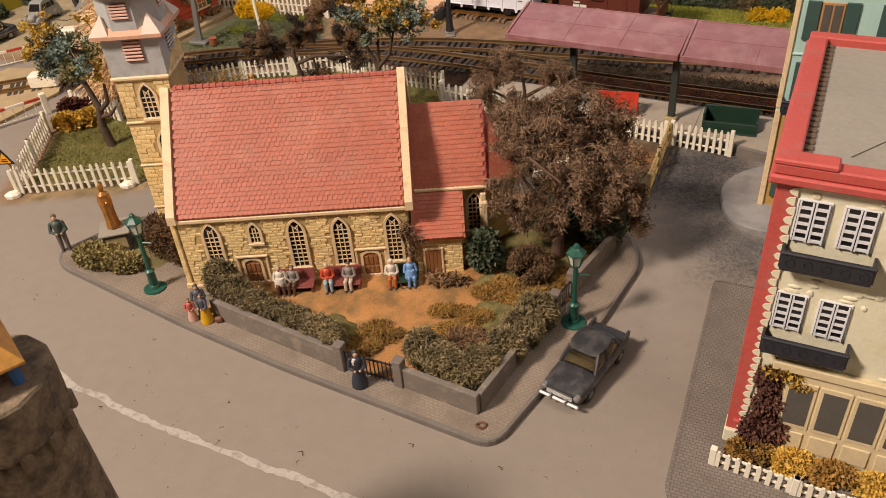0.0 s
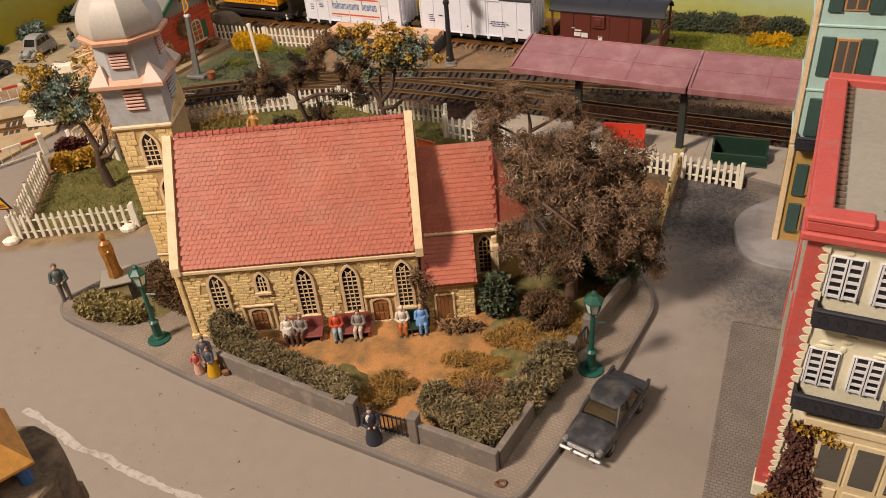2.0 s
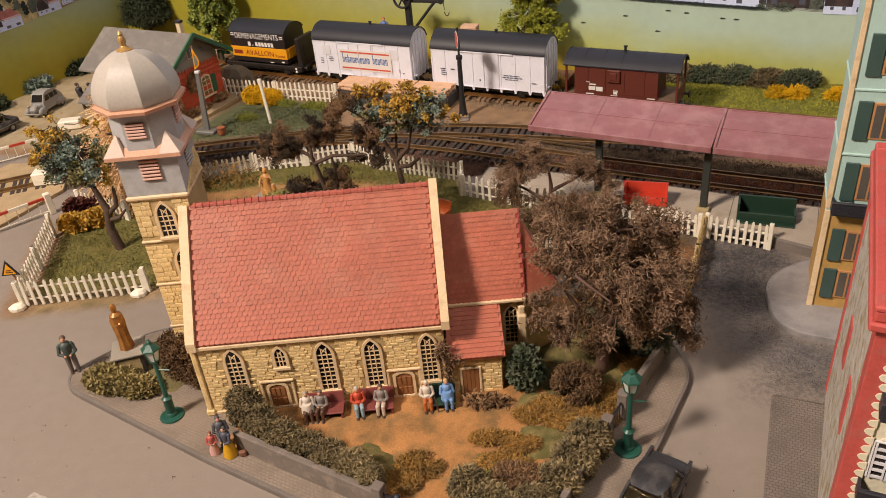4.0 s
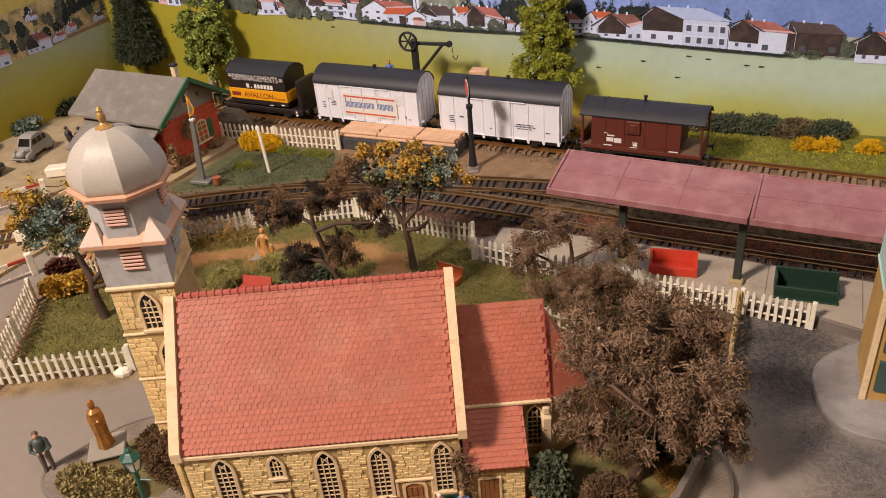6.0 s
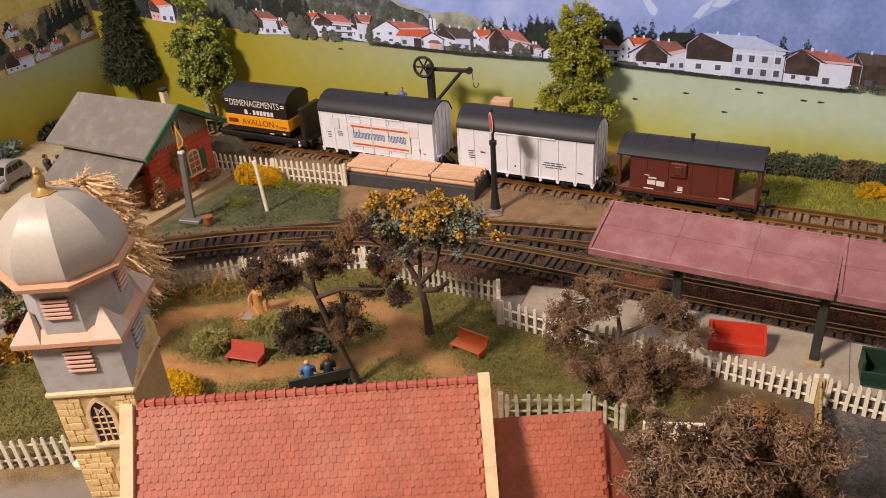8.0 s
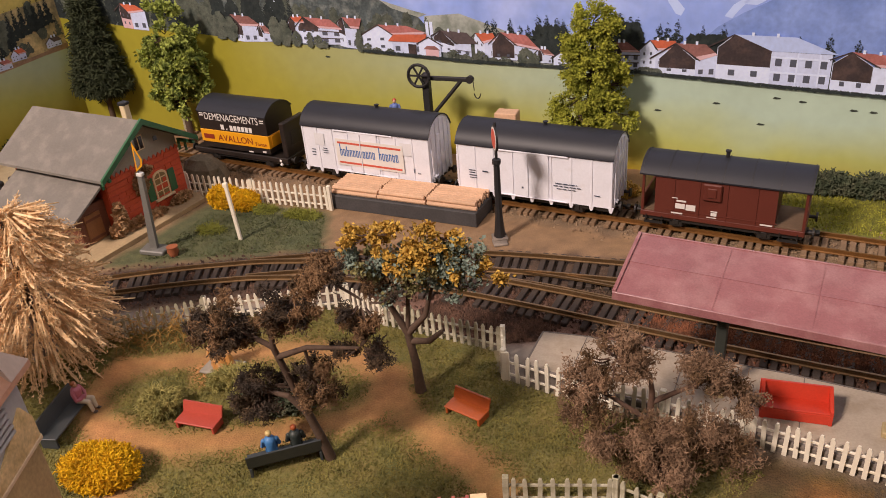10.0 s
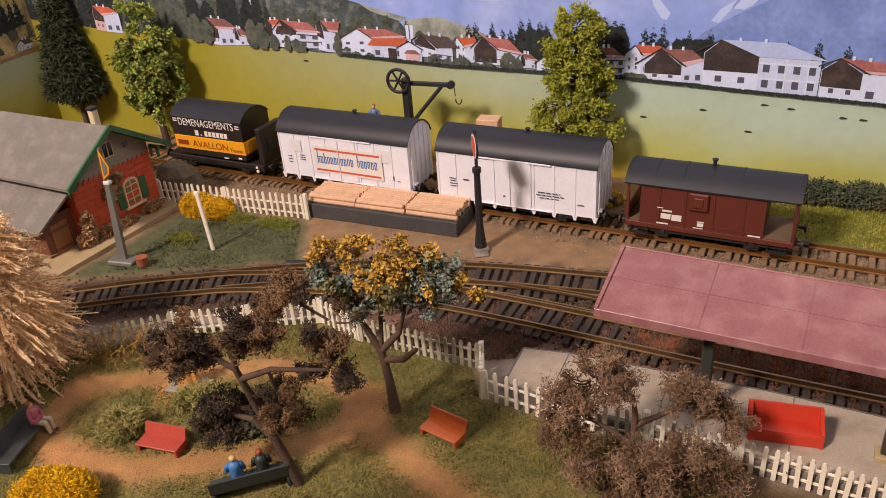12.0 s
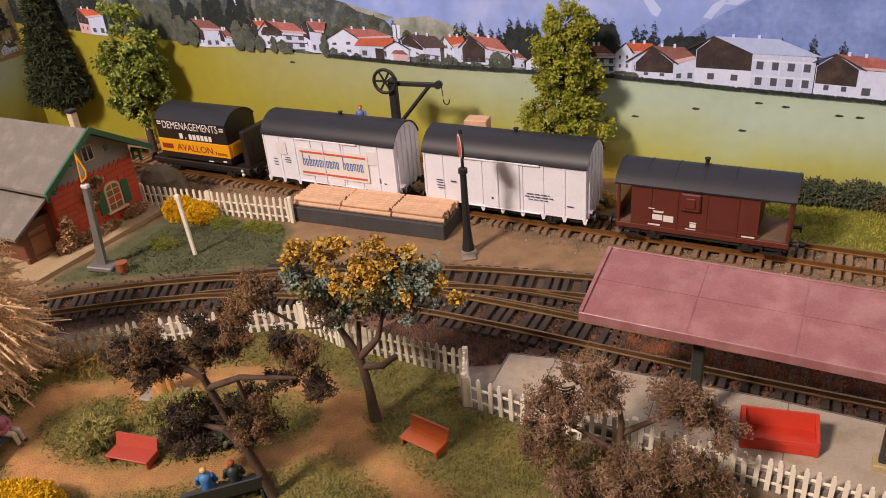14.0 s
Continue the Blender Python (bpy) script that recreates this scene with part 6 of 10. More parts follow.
def bench(m, L, mat_, label, ends=False, low=1.0):
    b = thing("bench", m @ Matrix.Diagonal((1, 1, low, 1)), label, "bench", "benches")
    part("seat", M().box(-L / 2, L / 2, -.42, .30, .42, .52, .02), mat_, b)
    part("backrest", M().add([(-L / 2, .26, .5), (L / 2, .26, .5), (L / 2, .34, .5), (-L / 2, .34, .5), (-L / 2, .42, 1.12), (L / 2, .42, 1.12), (L / 2, .50, 1.12), (-L / 2, .50, 1.12)], [(3, 2, 1, 0), (4, 5, 6, 7), (0, 1, 5, 4), (1, 2, 6, 5), (2, 3, 7, 6), (3, 0, 4, 7)]), mat_, b)
    for s in (-1, 1):
        x = s * (L / 2 - .08)
        part("leg", M().box(x - .05, x + .05, -.38, .34, 0, .42, .01), mat_, b)
        if ends and s > 0:
            part("apron", M().box(-L / 2, L / 2, -.44, -.40, .02, .44, .01), mat_, b)
        if ends:
            part("end_panel", M().along_x([(-.45, 0), (.36, 0), (.52, 1.1), (.36, 1.12), (-.45, .62)][::-1], x - .04, x + .08), mat_, b)
    return b


bench(at(9.80, 52.2, .61, -7), 2.5, RED, "bright red wooden bench on the station platform", True)
bench(at(-13.45, 50.15, .05, -8), 1.85, REDDULL, "faded red wooden park bench on the lawn", low=.7)
bench(at(-2.55, 51.75, .05, -26), 1.7, ORANGERED, "orange-red wooden park bench by the path", low=.72)
bench(at(-9.05, 48.4, .05, 206), 2.8, BENCHGREY, "dark slate park bench with two figures")
bench(at(-19.2, 49.6, .05, 93), 2.8, BENCHGREY, "grey-green park bench with one figure")
bench(at(-4.5, 34.12, .33, 11), 1.7, REDCHURCH, "dull red bench against the church wall", low=.72)
bench(at(-2.35, 34.55, .33, 11), 1.6, REDCHURCH, "dull red bench under the church windows", low=.72)
bench(at(.50, 35.05, .33, 11), 1.1, BENCHGREEN, "green bench beside the church door", low=.7)
tr_ = thing("stone_trough", at(5.85, 45.15, .02, -12), "whitewashed stone trough on the slab behind the church", "trough")
part("trough", M().box(-.5, .5, -.2, .2, 0, .42, .06), WHITE, tr_)
for x in (-.4, .4):
    part("lifting_lug", M().box(x - .1, x + .1, -.07, .07, .4, .5, .03), WHITE, tr_)
solo("earth_block", M().box(-.6, .6, -.25, .25, 0, .5, .08), material("brown_earth_block", (.20, .095, .045), .9, .3), at(7.0, 44.85, .02, -14), "brown earth block beside the white trough", "block")
cr = thing("crate", at(16.2, 50.6, .6, -11), "open dark green planter trough on the platform", "planter")
for b in ((-1.5, 1.5, -.62, -.5, .0, .5), (-1.5, 1.5, .4, .52, .0, 1.05), (-1.5, -1.38, -.5, .4, 0, .95), (1.38, 1.5, -.5, .4, 0, .6), (-1.38, 1.38, -.5, .4, 0, .12)):
    part("board", M().box(*b, .02), BENCHGREEN, cr)
part("front_flap", M().box(-1.5, 1.5, -1.0, -.62, .0, .08, .02), BENCHGREEN, cr)

# ---- signals, poles, crane ----
sg = thing("disc_signal", at(-2.9, 66.55, 0, -72), "tall black signal post with red disc", "signal")
part("base", M().box(-.42, .42, -.42, .42, 0, .22, .05).box(.1, .9, -.5, .3, 0, .12, .03), WALLGREY, sg)
part("post", M().lathe([(.34, .2), (.30, .5), (.20, 1.6), (.17, 4.55), (.24, 4.6), (.24, 4.85), (.15, 4.9)], 8), STRUCTBLACK, sg, "", True)
part("disc", M().cyl((0, -.08, 6.05), (0, .02, 6.05), .70, n=24), STRUCTBLACK, sg)
part("disc_face", M().cyl((0, -.12, 6.05), (0, -.075, 6.05), .53, n=24), PRINTRED, sg, "red disc face")
part("disc_rim", M().cyl((0, -.10, 6.05), (0, -.07, 6.05), .63, n=24), PRINTWHITE, sg, "white rim")
part("stem", M().cyl((0, 0, 4.8), (0, 0, 5.5), .09, n=6), STRUCTBLACK, sg)
part("spectacle_lamp", M().cyl((0, 0, 6.7), (0, 0, 6.95), .10, .07, n=8), STRUCTBLACK, sg)
MASTGREY = material("grey_mast", (0.16, 0.155, 0.14), 0.5, 0.15)
pm = thing("signal_mast", at(-23.0, 64.3, 0, 0, 0, 5), "tapered grey mast with a yellow-edged arrow board", "mast")
part("foot", M().box(-.75, .75, -.5, .5, 0, .3, .06), MASTGREY, pm)
part("mast", M().along_y([(-.22, .3), (.22, .3), (.13, 5.0), (-.13, 5.0)], -.13, .13), MASTGREY, pm)
part("upper_mast", M().box(-.11, -.03, -.08, .08, 5.0, 7.0, .02), MASTGREY, pm)
part("arrow_board", M().along_y([(-.10, 5.2), (.28, 5.55), (.36, 5.95), (-.10, 6.95)], -.14, -.10), YELLOW, pm, "yellow arrow board")
part("arrow_face", M().along_y([(-.01, 5.42), (.20, 5.65), (.25, 5.95), (-.01, 6.55)], -.17, -.14), MASTGREY, pm)
part("collar", M().box(-.18, .18, -.16, .16, 4.9, 5.1, .03), PRINTWHITE, pm)
wp = thing("white_post", at(-18.3, 65.9, 0, 0, 0, -3), "plain cream wooden post on the grass", "post")
part("shaft", M().box(-.11, .11, -.08, .08, 0, 3.7, .03), WHITE, wp)
part("top_mark", M().box(-.16, .13, -.1, .1, 3.45, 3.72, .03), WHITE, wp)
cn = thing("yard_crane", at(-8.45, 76.0, 0, -12), "black iron yard crane with a spoked wheel and hook", "crane")
part("column", M().box(-.24, .24, -.24, .24, 0, 6.8, .05), STRUCTBLACK, cn)
part("jib", M().box(-.2, 3.1, -.12, .12, 6.35, 6.62, .04), STRUCTBLACK, cn)
part("brace", M().cyl((.1, 0, 3.8), (2.4, 0, 6.4), .14, n=6), STRUCTBLACK, cn)
wl = M()
for k in range(20):
    a, b = k * .31416, (k + 1) * .31416
    wl.cyl((-.35 + .72 * math.cos(a), -.35, 6.7 + .72 * math.sin(a)), (-.35 + .72 * math.cos(b), -.35, 6.7 + .72 * math.sin(b)), .11, n=6)
for k in range(3):
    a = k * 1.0472
    wl.cyl((-.35 + .68 * math.cos(a), -.35, 6.7 + .68 * math.sin(a)), (-.35 - .68 * math.cos(a), -.35, 6.7 - .68 * math.sin(a)), .07, n=5)
part("hand_wheel", wl, STRUCTBLACK, cn, "spoked hand wheel")
part("pulley", M().cyl((3.0, -.15, 6.5), (3.0, .15, 6.5), .24, n=12), STRUCTBLACK, cn)
hk = M().cyl((3.2, 0, 6.4), (3.25, 0, 5.8), .03, n=5)
for k in range(8):
    a, b = math.pi + k * .4, math.pi + (k + 1) * .4
    hk.cyl((3.45 + .2 * math.cos(a), 0, 5.6 + .3 * math.sin(a)), (3.45 + .2 * math.cos(b), 0, 5.6 + .3 * math.sin(b)), .04, n=5)
part("hook", hk, STRUCTBLACK, cn)
ds = thing("warning_sign", at(-24.35, 42.25, 0, 10), "yellow triangular warning sign on a leaning brown post", "road sign")
part("post", M().cyl((0, 0, 0), (-.35, .1, 2.0), .06, n=6), WOOD, ds)
part("plate", M().along_y([(-.85, 1.55), (.15, 1.55), (-.35, 2.5)], -.06, 0), STRUCTBLACK, ds)
part("face", M().along_y([(-.7, 1.63), (.0, 1.63), (-.35, 2.3)], -.075, -.06), YELLOW, ds, "yellow face")
part("writing_bars", M().box(-.55, -.15, -.085, -.075, 1.72, 1.78).box(-.5, -.2, -.085, -.075, 1.84, 1.9), STRUCTBLACK, ds)

# ---- level crossing on the far left ----
BARRED = material("red_barrier_paint", (.50, .06, .03), .5, .1)
solo("crossing_deck", M().prism([(-40, 52), (-36.5, 58.6), (-31.5, 58.8), (-29.6, 54.5), (-31.5, 48.5), (-36, 44)], .0, .22), PLANK, at(0, 0), "bleached timber deck of the level crossing", "crossing", kind="structure")
for a, b in (((-39.5, 57.3), (-34.3, 61.8)), ((-33.5, 46.0), (-28.6, 51.6))):
    A, B = Vector((*a, 0)), Vector((*b, 0))
    d = B - A
    bb = thing("crossing_barrier", at(A.x, A.y, 0, math.degrees(math.atan2(d.y, d.x))), "red and white level crossing barrier with hanging grille", "barrier", "crossing barriers")
    n = 6
    for i in range(n):
        part("boom_segment", M().box(d.length * i / n, d.length * (i + 1) / n, -.07, .07, 1.1, 1.28), BARRED if i % 2 else WHITE, bb)
    for i in range(n + 6):
        part("grille_bar", M().cyl((d.length * i / (n + 5), 0, .2), (d.length * i / (n + 5), 0, 1.1), .03, n=4), WHITE, bb)
    part("lower_rail", M().box(0, d.length, -.03, .03, .2, .27), WHITE, bb)
    part("pivot_post", M().box(d.length - .2, d.length + .2, -.2, .2, 0, 1.5, .04), WHITE, bb)
bx = thing("relay_box", at(-31.2, 55.6, .2, 15), "pale grey relay box beside the crossing", "box")
part("case", M().box(-1.0, 1.0, -.55, .55, 0.05, 1.0, .08), WHITE, bx)
bx = thing("relay_box", at(-35.6, 65.6, 0, 15), "pale flat-roofed hut beside the station road", "box")
part("case", M().box(-.9, .9, -.5, .5, 0.05, .8, .08), WHITE, bx)


# ---- planting ----
def strands(name, lobes, n, size, width, seed, curl=0.5, fill=0.45, droop=0.0):
    """Short curled strands in lumpy clumps: lobes of (x, y, z, rx, ry, rz)."""
    rs = np.random.RandomState(seed)
    vol = np.array([a[3] * a[4] * a[5] for a in lobes]) ** 0.67
    which = rs.choice(len(lobes), n, p=vol / vol.sum())
    lob = np.array(lobes, float)[which]
    d = rs.normal(size=(n, 3))
    d /= np.linalg.norm(d, axis=1)[:, None]
    # gaps and clumps: the surface is pulled in and out in knots
    knots = rs.normal(size=(len(lobes) * 16, 3))
    knots /= np.linalg.norm(knots, axis=1)[:, None]
    near = (d @ knots.T).max(axis=1)
    keep = near > rs.uniform(0.72, 0.97, n)
    d, lob = d[keep], lob[keep]
    k = len(d)
    r = fill + (1.06 - fill) * rs.uniform(0, 1, k) ** 0.45
    p = lob[:, :3] + d * lob[:, 3:] * r[:, None]
    p[:, 2] = np.maximum(p[:, 2], 0.04)
    dirs = d * 0.7 + rs.normal(size=(k, 3)) * 0.7
    dirs[:, 2] -= droop
    dirs /= np.linalg.norm(dirs, axis=1)[:, None]
    bend = rs.normal(size=(k, 3))
    bend -= (bend * dirs).sum(1)[:, None] * dirs
    bend /= np.linalg.norm(bend, axis=1)[:, None]
    side = np.cross(dirs, bend)
    L = size * rs.uniform(0.6, 1.4, k)[:, None]
    mid = p + dirs * L * 0.5 + bend * L * curl * 0.35
    end = p + dirs * L * 0.9 - bend * L * curl * 0.1
    w = width * rs.uniform(0.7, 1.3, k)[:, None]
    v = np.empty((k, 9, 3))
    for i, (c, s) in enumerate(((p, 0.7), (mid, 1.0), (end, 0.5))):
        v[:, i * 3] = c + bend * w * s
        v[:, i * 3 + 1] = c + (side * 0.87 - bend * 0.5) * w * s
        v[:, i * 3 + 2] = c + (-side * 0.87 - bend * 0.5) * w * s
    quad = np.array([(0, 1, 4, 3), (1, 2, 5, 4), (2, 0, 3, 5), (3, 4, 7, 6), (4, 5, 8, 7), (5, 3, 6, 8)])
    f = (quad[None] + (np.arange(k) * 9)[:, None, None]).reshape(-1, 4)
    return v.reshape(-1, 3), f


def leaves(name, lobes, n, size, seed, fill=0.5, flat=0.0):
    """Small folded leaves in lumpy clumps."""
    rs = np.random.RandomState(seed)
    vol = np.array([a[3] * a[4] * a[5] for a in lobes]) ** 0.67
    which = rs.choice(len(lobes), n, p=vol / vol.sum())
    lob = np.array(lobes, float)[which]
    d = rs.normal(size=(n, 3))
    d /= np.linalg.norm(d, axis=1)[:, None]
    knots = rs.normal(size=(len(lobes) * 22, 3))
    knots /= np.linalg.norm(knots, axis=1)[:, None]
    near = (d @ knots.T).max(axis=1)
    keep = near > rs.uniform(0.70, 0.97, n)
    d, lob, near = d[keep], lob[keep], near[keep]
    k = len(d)
    r = (fill + (1.0 - fill) * rs.uniform(0, 1, k) ** 0.4) * (0.88 + 0.16 * near)
    p = lob[:, :3] + d * lob[:, 3:] * r[:, None]
    p[:, 2] = np.maximum(p[:, 2], 0.04)
    a = d + rs.normal(size=(k, 3)) * 0.8
    a[:, 2] -= flat
    a /= np.linalg.norm(a, axis=1)[:, None]
    b = np.cross(a, rs.normal(size=(k, 3)))
    b /= np.linalg.norm(b, axis=1)[:, None]
    c = np.cross(a, b)
    s = size * rs.uniform(0.6, 1.4, k)[:, None]
    v = np.empty((k, 4, 3))
    v[:, 0], v[:, 2] = p - a * s * 0.2, p + a * s
    v[:, 1] = p + a * s * 0.4 + b * s * 0.45 + c * s * 0.15
    v[:, 3] = p + a * s * 0.4 - b * s * 0.45 + c * s * 0.15
    f = (np.array([(0, 1, 2), (0, 2, 3)])[None] + (np.arange(k) * 4)[:, None, None]).reshape(-1, 3)
    return v.reshape(-1, 3), f


def spray_points(lobes, clumps, per, seed, reach, droop, inner=.5, spread=.34):
    """Starts and headings of leaves gathered in separate sprays on the lobes."""
    rs = np.random.RandomState(seed)
    area = np.array([(a[3] * a[4] * a[5]) ** .67 for a in lobes])
    lob = np.array(lobes, float)[rs.choice(len(lobes), clumps, p=area / area.sum())]
    d = rs.normal(size=(clumps, 3))
    d /= np.linalg.norm(d, axis=1)[:, None]
    r = inner + (1 - inner) * rs.uniform(0, 1, clumps) ** .5
    c = lob[:, :3] + d * lob[:, 3:] * r[:, None]
    # leave holes: whole cells of the crown stay bare
    cell = np.sin(c @ rs.normal(0, 2.2, (3, 5)) + rs.uniform(0, 6.28, 5)).sum(1)
    ok = cell > np.quantile(cell, .38)
    c, d, lob = c[ok], d[ok], lob[ok]
    axis = d * .9 + rs.normal(size=c.shape) * .55
    axis[:, 2] -= droop
    axis /= np.linalg.norm(axis, axis=1)[:, None]
    k = len(c)
    per_ = np.maximum(4, (per * rs.uniform(.45, 1.5, k)).astype(int))
    i = np.repeat(np.arange(k), per_)
    n = len(i)
    R = (reach * rs.uniform(.7, 1.35, k))[i]
    u = rs.uniform(-.6, .9, n) * R
    p = c[i] + axis[i] * u[:, None] + rs.normal(size=(n, 3)) * (R * spread)[:, None]
    p[:, 2] = np.maximum(p[:, 2], .04)
    dirs = axis[i] * .55 + rs.normal(size=(n, 3)) * .62
    dirs /= np.linalg.norm(dirs, axis=1)[:, None]
    return p, dirs, (lob[:, :3] + (c - lob[:, :3]) * .25, c), rs


def strand_mesh(p, dirs, rs, size, width, curl):
    k = len(p)
    bend = rs.normal(size=(k, 3))
    bend -= (bend * dirs).sum(1)[:, None] * dirs
    bend /= np.linalg.norm(bend, axis=1)[:, None]
    side = np.cross(dirs, bend)
    L = size * rs.uniform(0.5, 1.4, k)[:, None]
    mid = p + dirs * L * 0.5 + bend * L * curl * 0.35
    end = p + dirs * L * 0.9 - bend * L * curl * 0.15
    w = width * rs.uniform(0.7, 1.3, k)[:, None]
    v = np.empty((k, 9, 3))
    for i, (c, s) in enumerate(((p, 0.7), (mid, 1.0), (end, 0.5))):
        v[:, i * 3] = c + bend * w * s
        v[:, i * 3 + 1] = c + (side * 0.87 - bend * 0.5) * w * s
        v[:, i * 3 + 2] = c + (-side * 0.87 - bend * 0.5) * w * s
    quad = np.array([(0, 1, 4, 3), (1, 2, 5, 4), (2, 0, 3, 5), (3, 4, 7, 6), (4, 5, 8, 7), (5, 3, 6, 8)])
    return v.reshape(-1, 3), (quad[None] + (np.arange(k) * 9)[:, None, None]).reshape(-1, 4)


def leaf_mesh(p, dirs, rs, size):
    k = len(p)
    b = np.cross(dirs, rs.normal(size=(k, 3)))
    b /= np.linalg.norm(b, axis=1)[:, None]
    c = np.cross(dirs, b)
    s = size * rs.uniform(.6, 1.4, k)[:, None]
    v = np.empty((k, 4, 3))
    v[:, 0], v[:, 2] = p - dirs * s * .2, p + dirs * s
    v[:, 1] = p + dirs * s * .4 + b * s * .42 + c * s * .15
    v[:, 3] = p + dirs * s * .4 - b * s * .42 + c * s * .15
    return v.reshape(-1, 3), (np.array([(0, 1, 2), (0, 2, 3)])[None] + (np.arange(k) * 4)[:, None, None]).reshape(-1, 3)


def twig_mesh(ends):
    m = M()
    for a, b in zip(*ends):
        q = (Vector(a) + Vector(b)) / 2 + Vector((.06, -.05, -.08))
        m.cyl(a, q, .035, .028, 4)
        m.cyl(q, b, .028, .015, 4)
    return m


def raw_mesh(name, data, mat_):
    v, f = data
    me = bpy.data.meshes.new(name)
    me.from_pydata((v * CM).tolist(), [], f.tolist())
    me.materials.append(mat_)
    me.update()
    return me


def foliage(name, base, other, var=0.35):
    return material(name, base, 0.85, 0.25, 9, 0.9, 0.0, other=other, other_at=0.52, random_=var, spec=0.2)


BROWNLEAF = foliage("dry_brown_foliage", (0.235, 0.146, 0.086), (0.130, 0.077, 0.044))
MOSSBROWN = foliage("pinkish_brown_dry_moss", (0.258, 0.165, 0.103), (0.090, 0.055, 0.032), 0.5)
TANMOSS = foliage("warm_tan_dry_moss", (0.30, 0.190, 0.118), (0.125, 0.076, 0.044), 0.5)
BROWNLEAF2 = foliage("red_brown_foliage", (0.210, 0.125, 0.064), (0.090, 0.054, 0.028), 0.45)
DARKLEAF = foliage("blackish_brown_foliage", (0.055, 0.042, 0.032), (0.120, 0.080, 0.045), .45)
OLIVE = foliage("dull_olive_hedge", (0.265, 0.205, 0.105), (0.085, 0.068, 0.036), .5)
STRAWOLIVE = foliage("straw_olive_hedge", (0.34, 0.275, 0.115), (0.15, 0.12, 0.05), .45)
DARKGREEN = foliage("dark_green_shrub", (0.075, 0.095, 0.055), (0.110, 0.115, 0.07))
FRESH = foliage("fresh_green_leaf", (0.30, 0.345, 0.075), (0.085, 0.12, 0.03), .5)
LIME = foliage("yellow_green_leaf", (0.37, 0.38, 0.05), (0.22, 0.245, 0.03))
PINE = foliage("dark_conifer", (0.052, 0.064, 0.032), (0.030, 0.038, 0.020))
TEALLEAF = foliage("grey_teal_leaf", (0.215, 0.27, 0.22), (0.13, 0.175, 0.14), .4)
GOLDLEAF = foliage("golden_flower", (0.66, 0.42, 0.085), (0.52, 0.31, 0.06))
YELLOWLEAF = foliage("bright_yellow_flower", (0.70, 0.42, 0.01), (0.55, 0.30, 0.01))
MUTEGOLD = foliage("muted_gold_blossom", (0.46, 0.29, 0.045), (0.34, 0.20, 0.04))
DULLOLIVE = foliage("dull_olive_leaf", (0.21, 0.19, 0.08), (0.14, 0.135, 0.06))
STRAW = foliage("straw_beige_foliage", (0.86, 0.62, 0.36), (0.66, 0.43, 0.22), 0.2)
MAROON = foliage("maroon_leaf", (0.11, 0.035, 0.03), (0.18, 0.08, 0.05))
MAROONBROWN = foliage("maroon_brown_leaf", (0.19, 0.085, 0.060), (0.11, 0.045, 0.036))
VINE = foliage("pale_green_vine", (0.36, 0.315, 0.105), (0.20, 0.195, 0.065))
DRYGRASS = foliage("ochre_dry_grass", (0.40, 0.225, 0.06), (0.21, 0.125, 0.04), .45)
BARK = material("dark_bark", (0.085, 0.052, 0.034), 0.85, 0.3, 10, 1.5, 0.5)
BARKRED = material("red_brown_bark", (0.105, 0.058, 0.038), 0.8, 0.3, 10, 1.5, 0.4)


def limbs(lines):
    """Bent tapered limbs: lists of (x, y, z, radius)."""
    m = M()
    for line in lines:
        for a, b in zip(line, line[1:]):
            m.cyl(a[:3], b[:3], a[3], b[3], 9)
            m.ball(*b[:3], b[3], n=8, m=5)
    return m


def tree(x, y, label, lines, crowns, bark=None, z=0.0, group="trees"):
    t = thing("tree", at(x, y, z), label, "tree", group)
    part("trunk", limbs(lines), bark or BARK, t, "", True)
    for i, (kind, mat_, args) in enumerate(crowns):
        if kind in ("spray", "leafspray"):
            lobes, clumps, per, size, width, seed, reach, droop, inner = args
            p, dirs, ends, rs = spray_points(lobes, clumps, per, seed, reach, droop, inner)
            data = strand_mesh(p, dirs, rs, size, width, 1.5) if kind == "spray" else leaf_mesh(p, dirs, rs, size)
            part("twig_work", twig_mesh(ends), bark or BARK, t, kind="stuff")
        else:
            data = strands("crown", *args) if kind == "strand" else leaves("crown", *args)
        part("crown", raw_mesh("crown", data, mat_), None, t)
    return t


# the big brown tree in the churchyard
lob = [(0.3, 0.8, 4.9, 2.6, 2.3, 2.1), (-1.7, .2, 4.7, 1.7, 1.6, 1.6), (2.1, .6, 4.5, 1.8, 1.8, 1.7), (0.6, -.6, 3.8, 1.9, 1.6, .9), (-1.7, -.4, 3.3, 1.1, 1.0, 1.1), (2.7, .2, 3.2, 1.3, 1.2, 1.3), (3.1, -.3, 2.5, .6, .7, .9), (0.2, .9, 6.6, 1.7, 1.6, 1.2), (-1.6, 1.2, 6.3, 1.3, 1.2, 1.1), (1.3, 1.6, 6.2, 1.5, 1.4, 1.2), (-.8, -.9, 3.0, 1.0, .8, .6)]
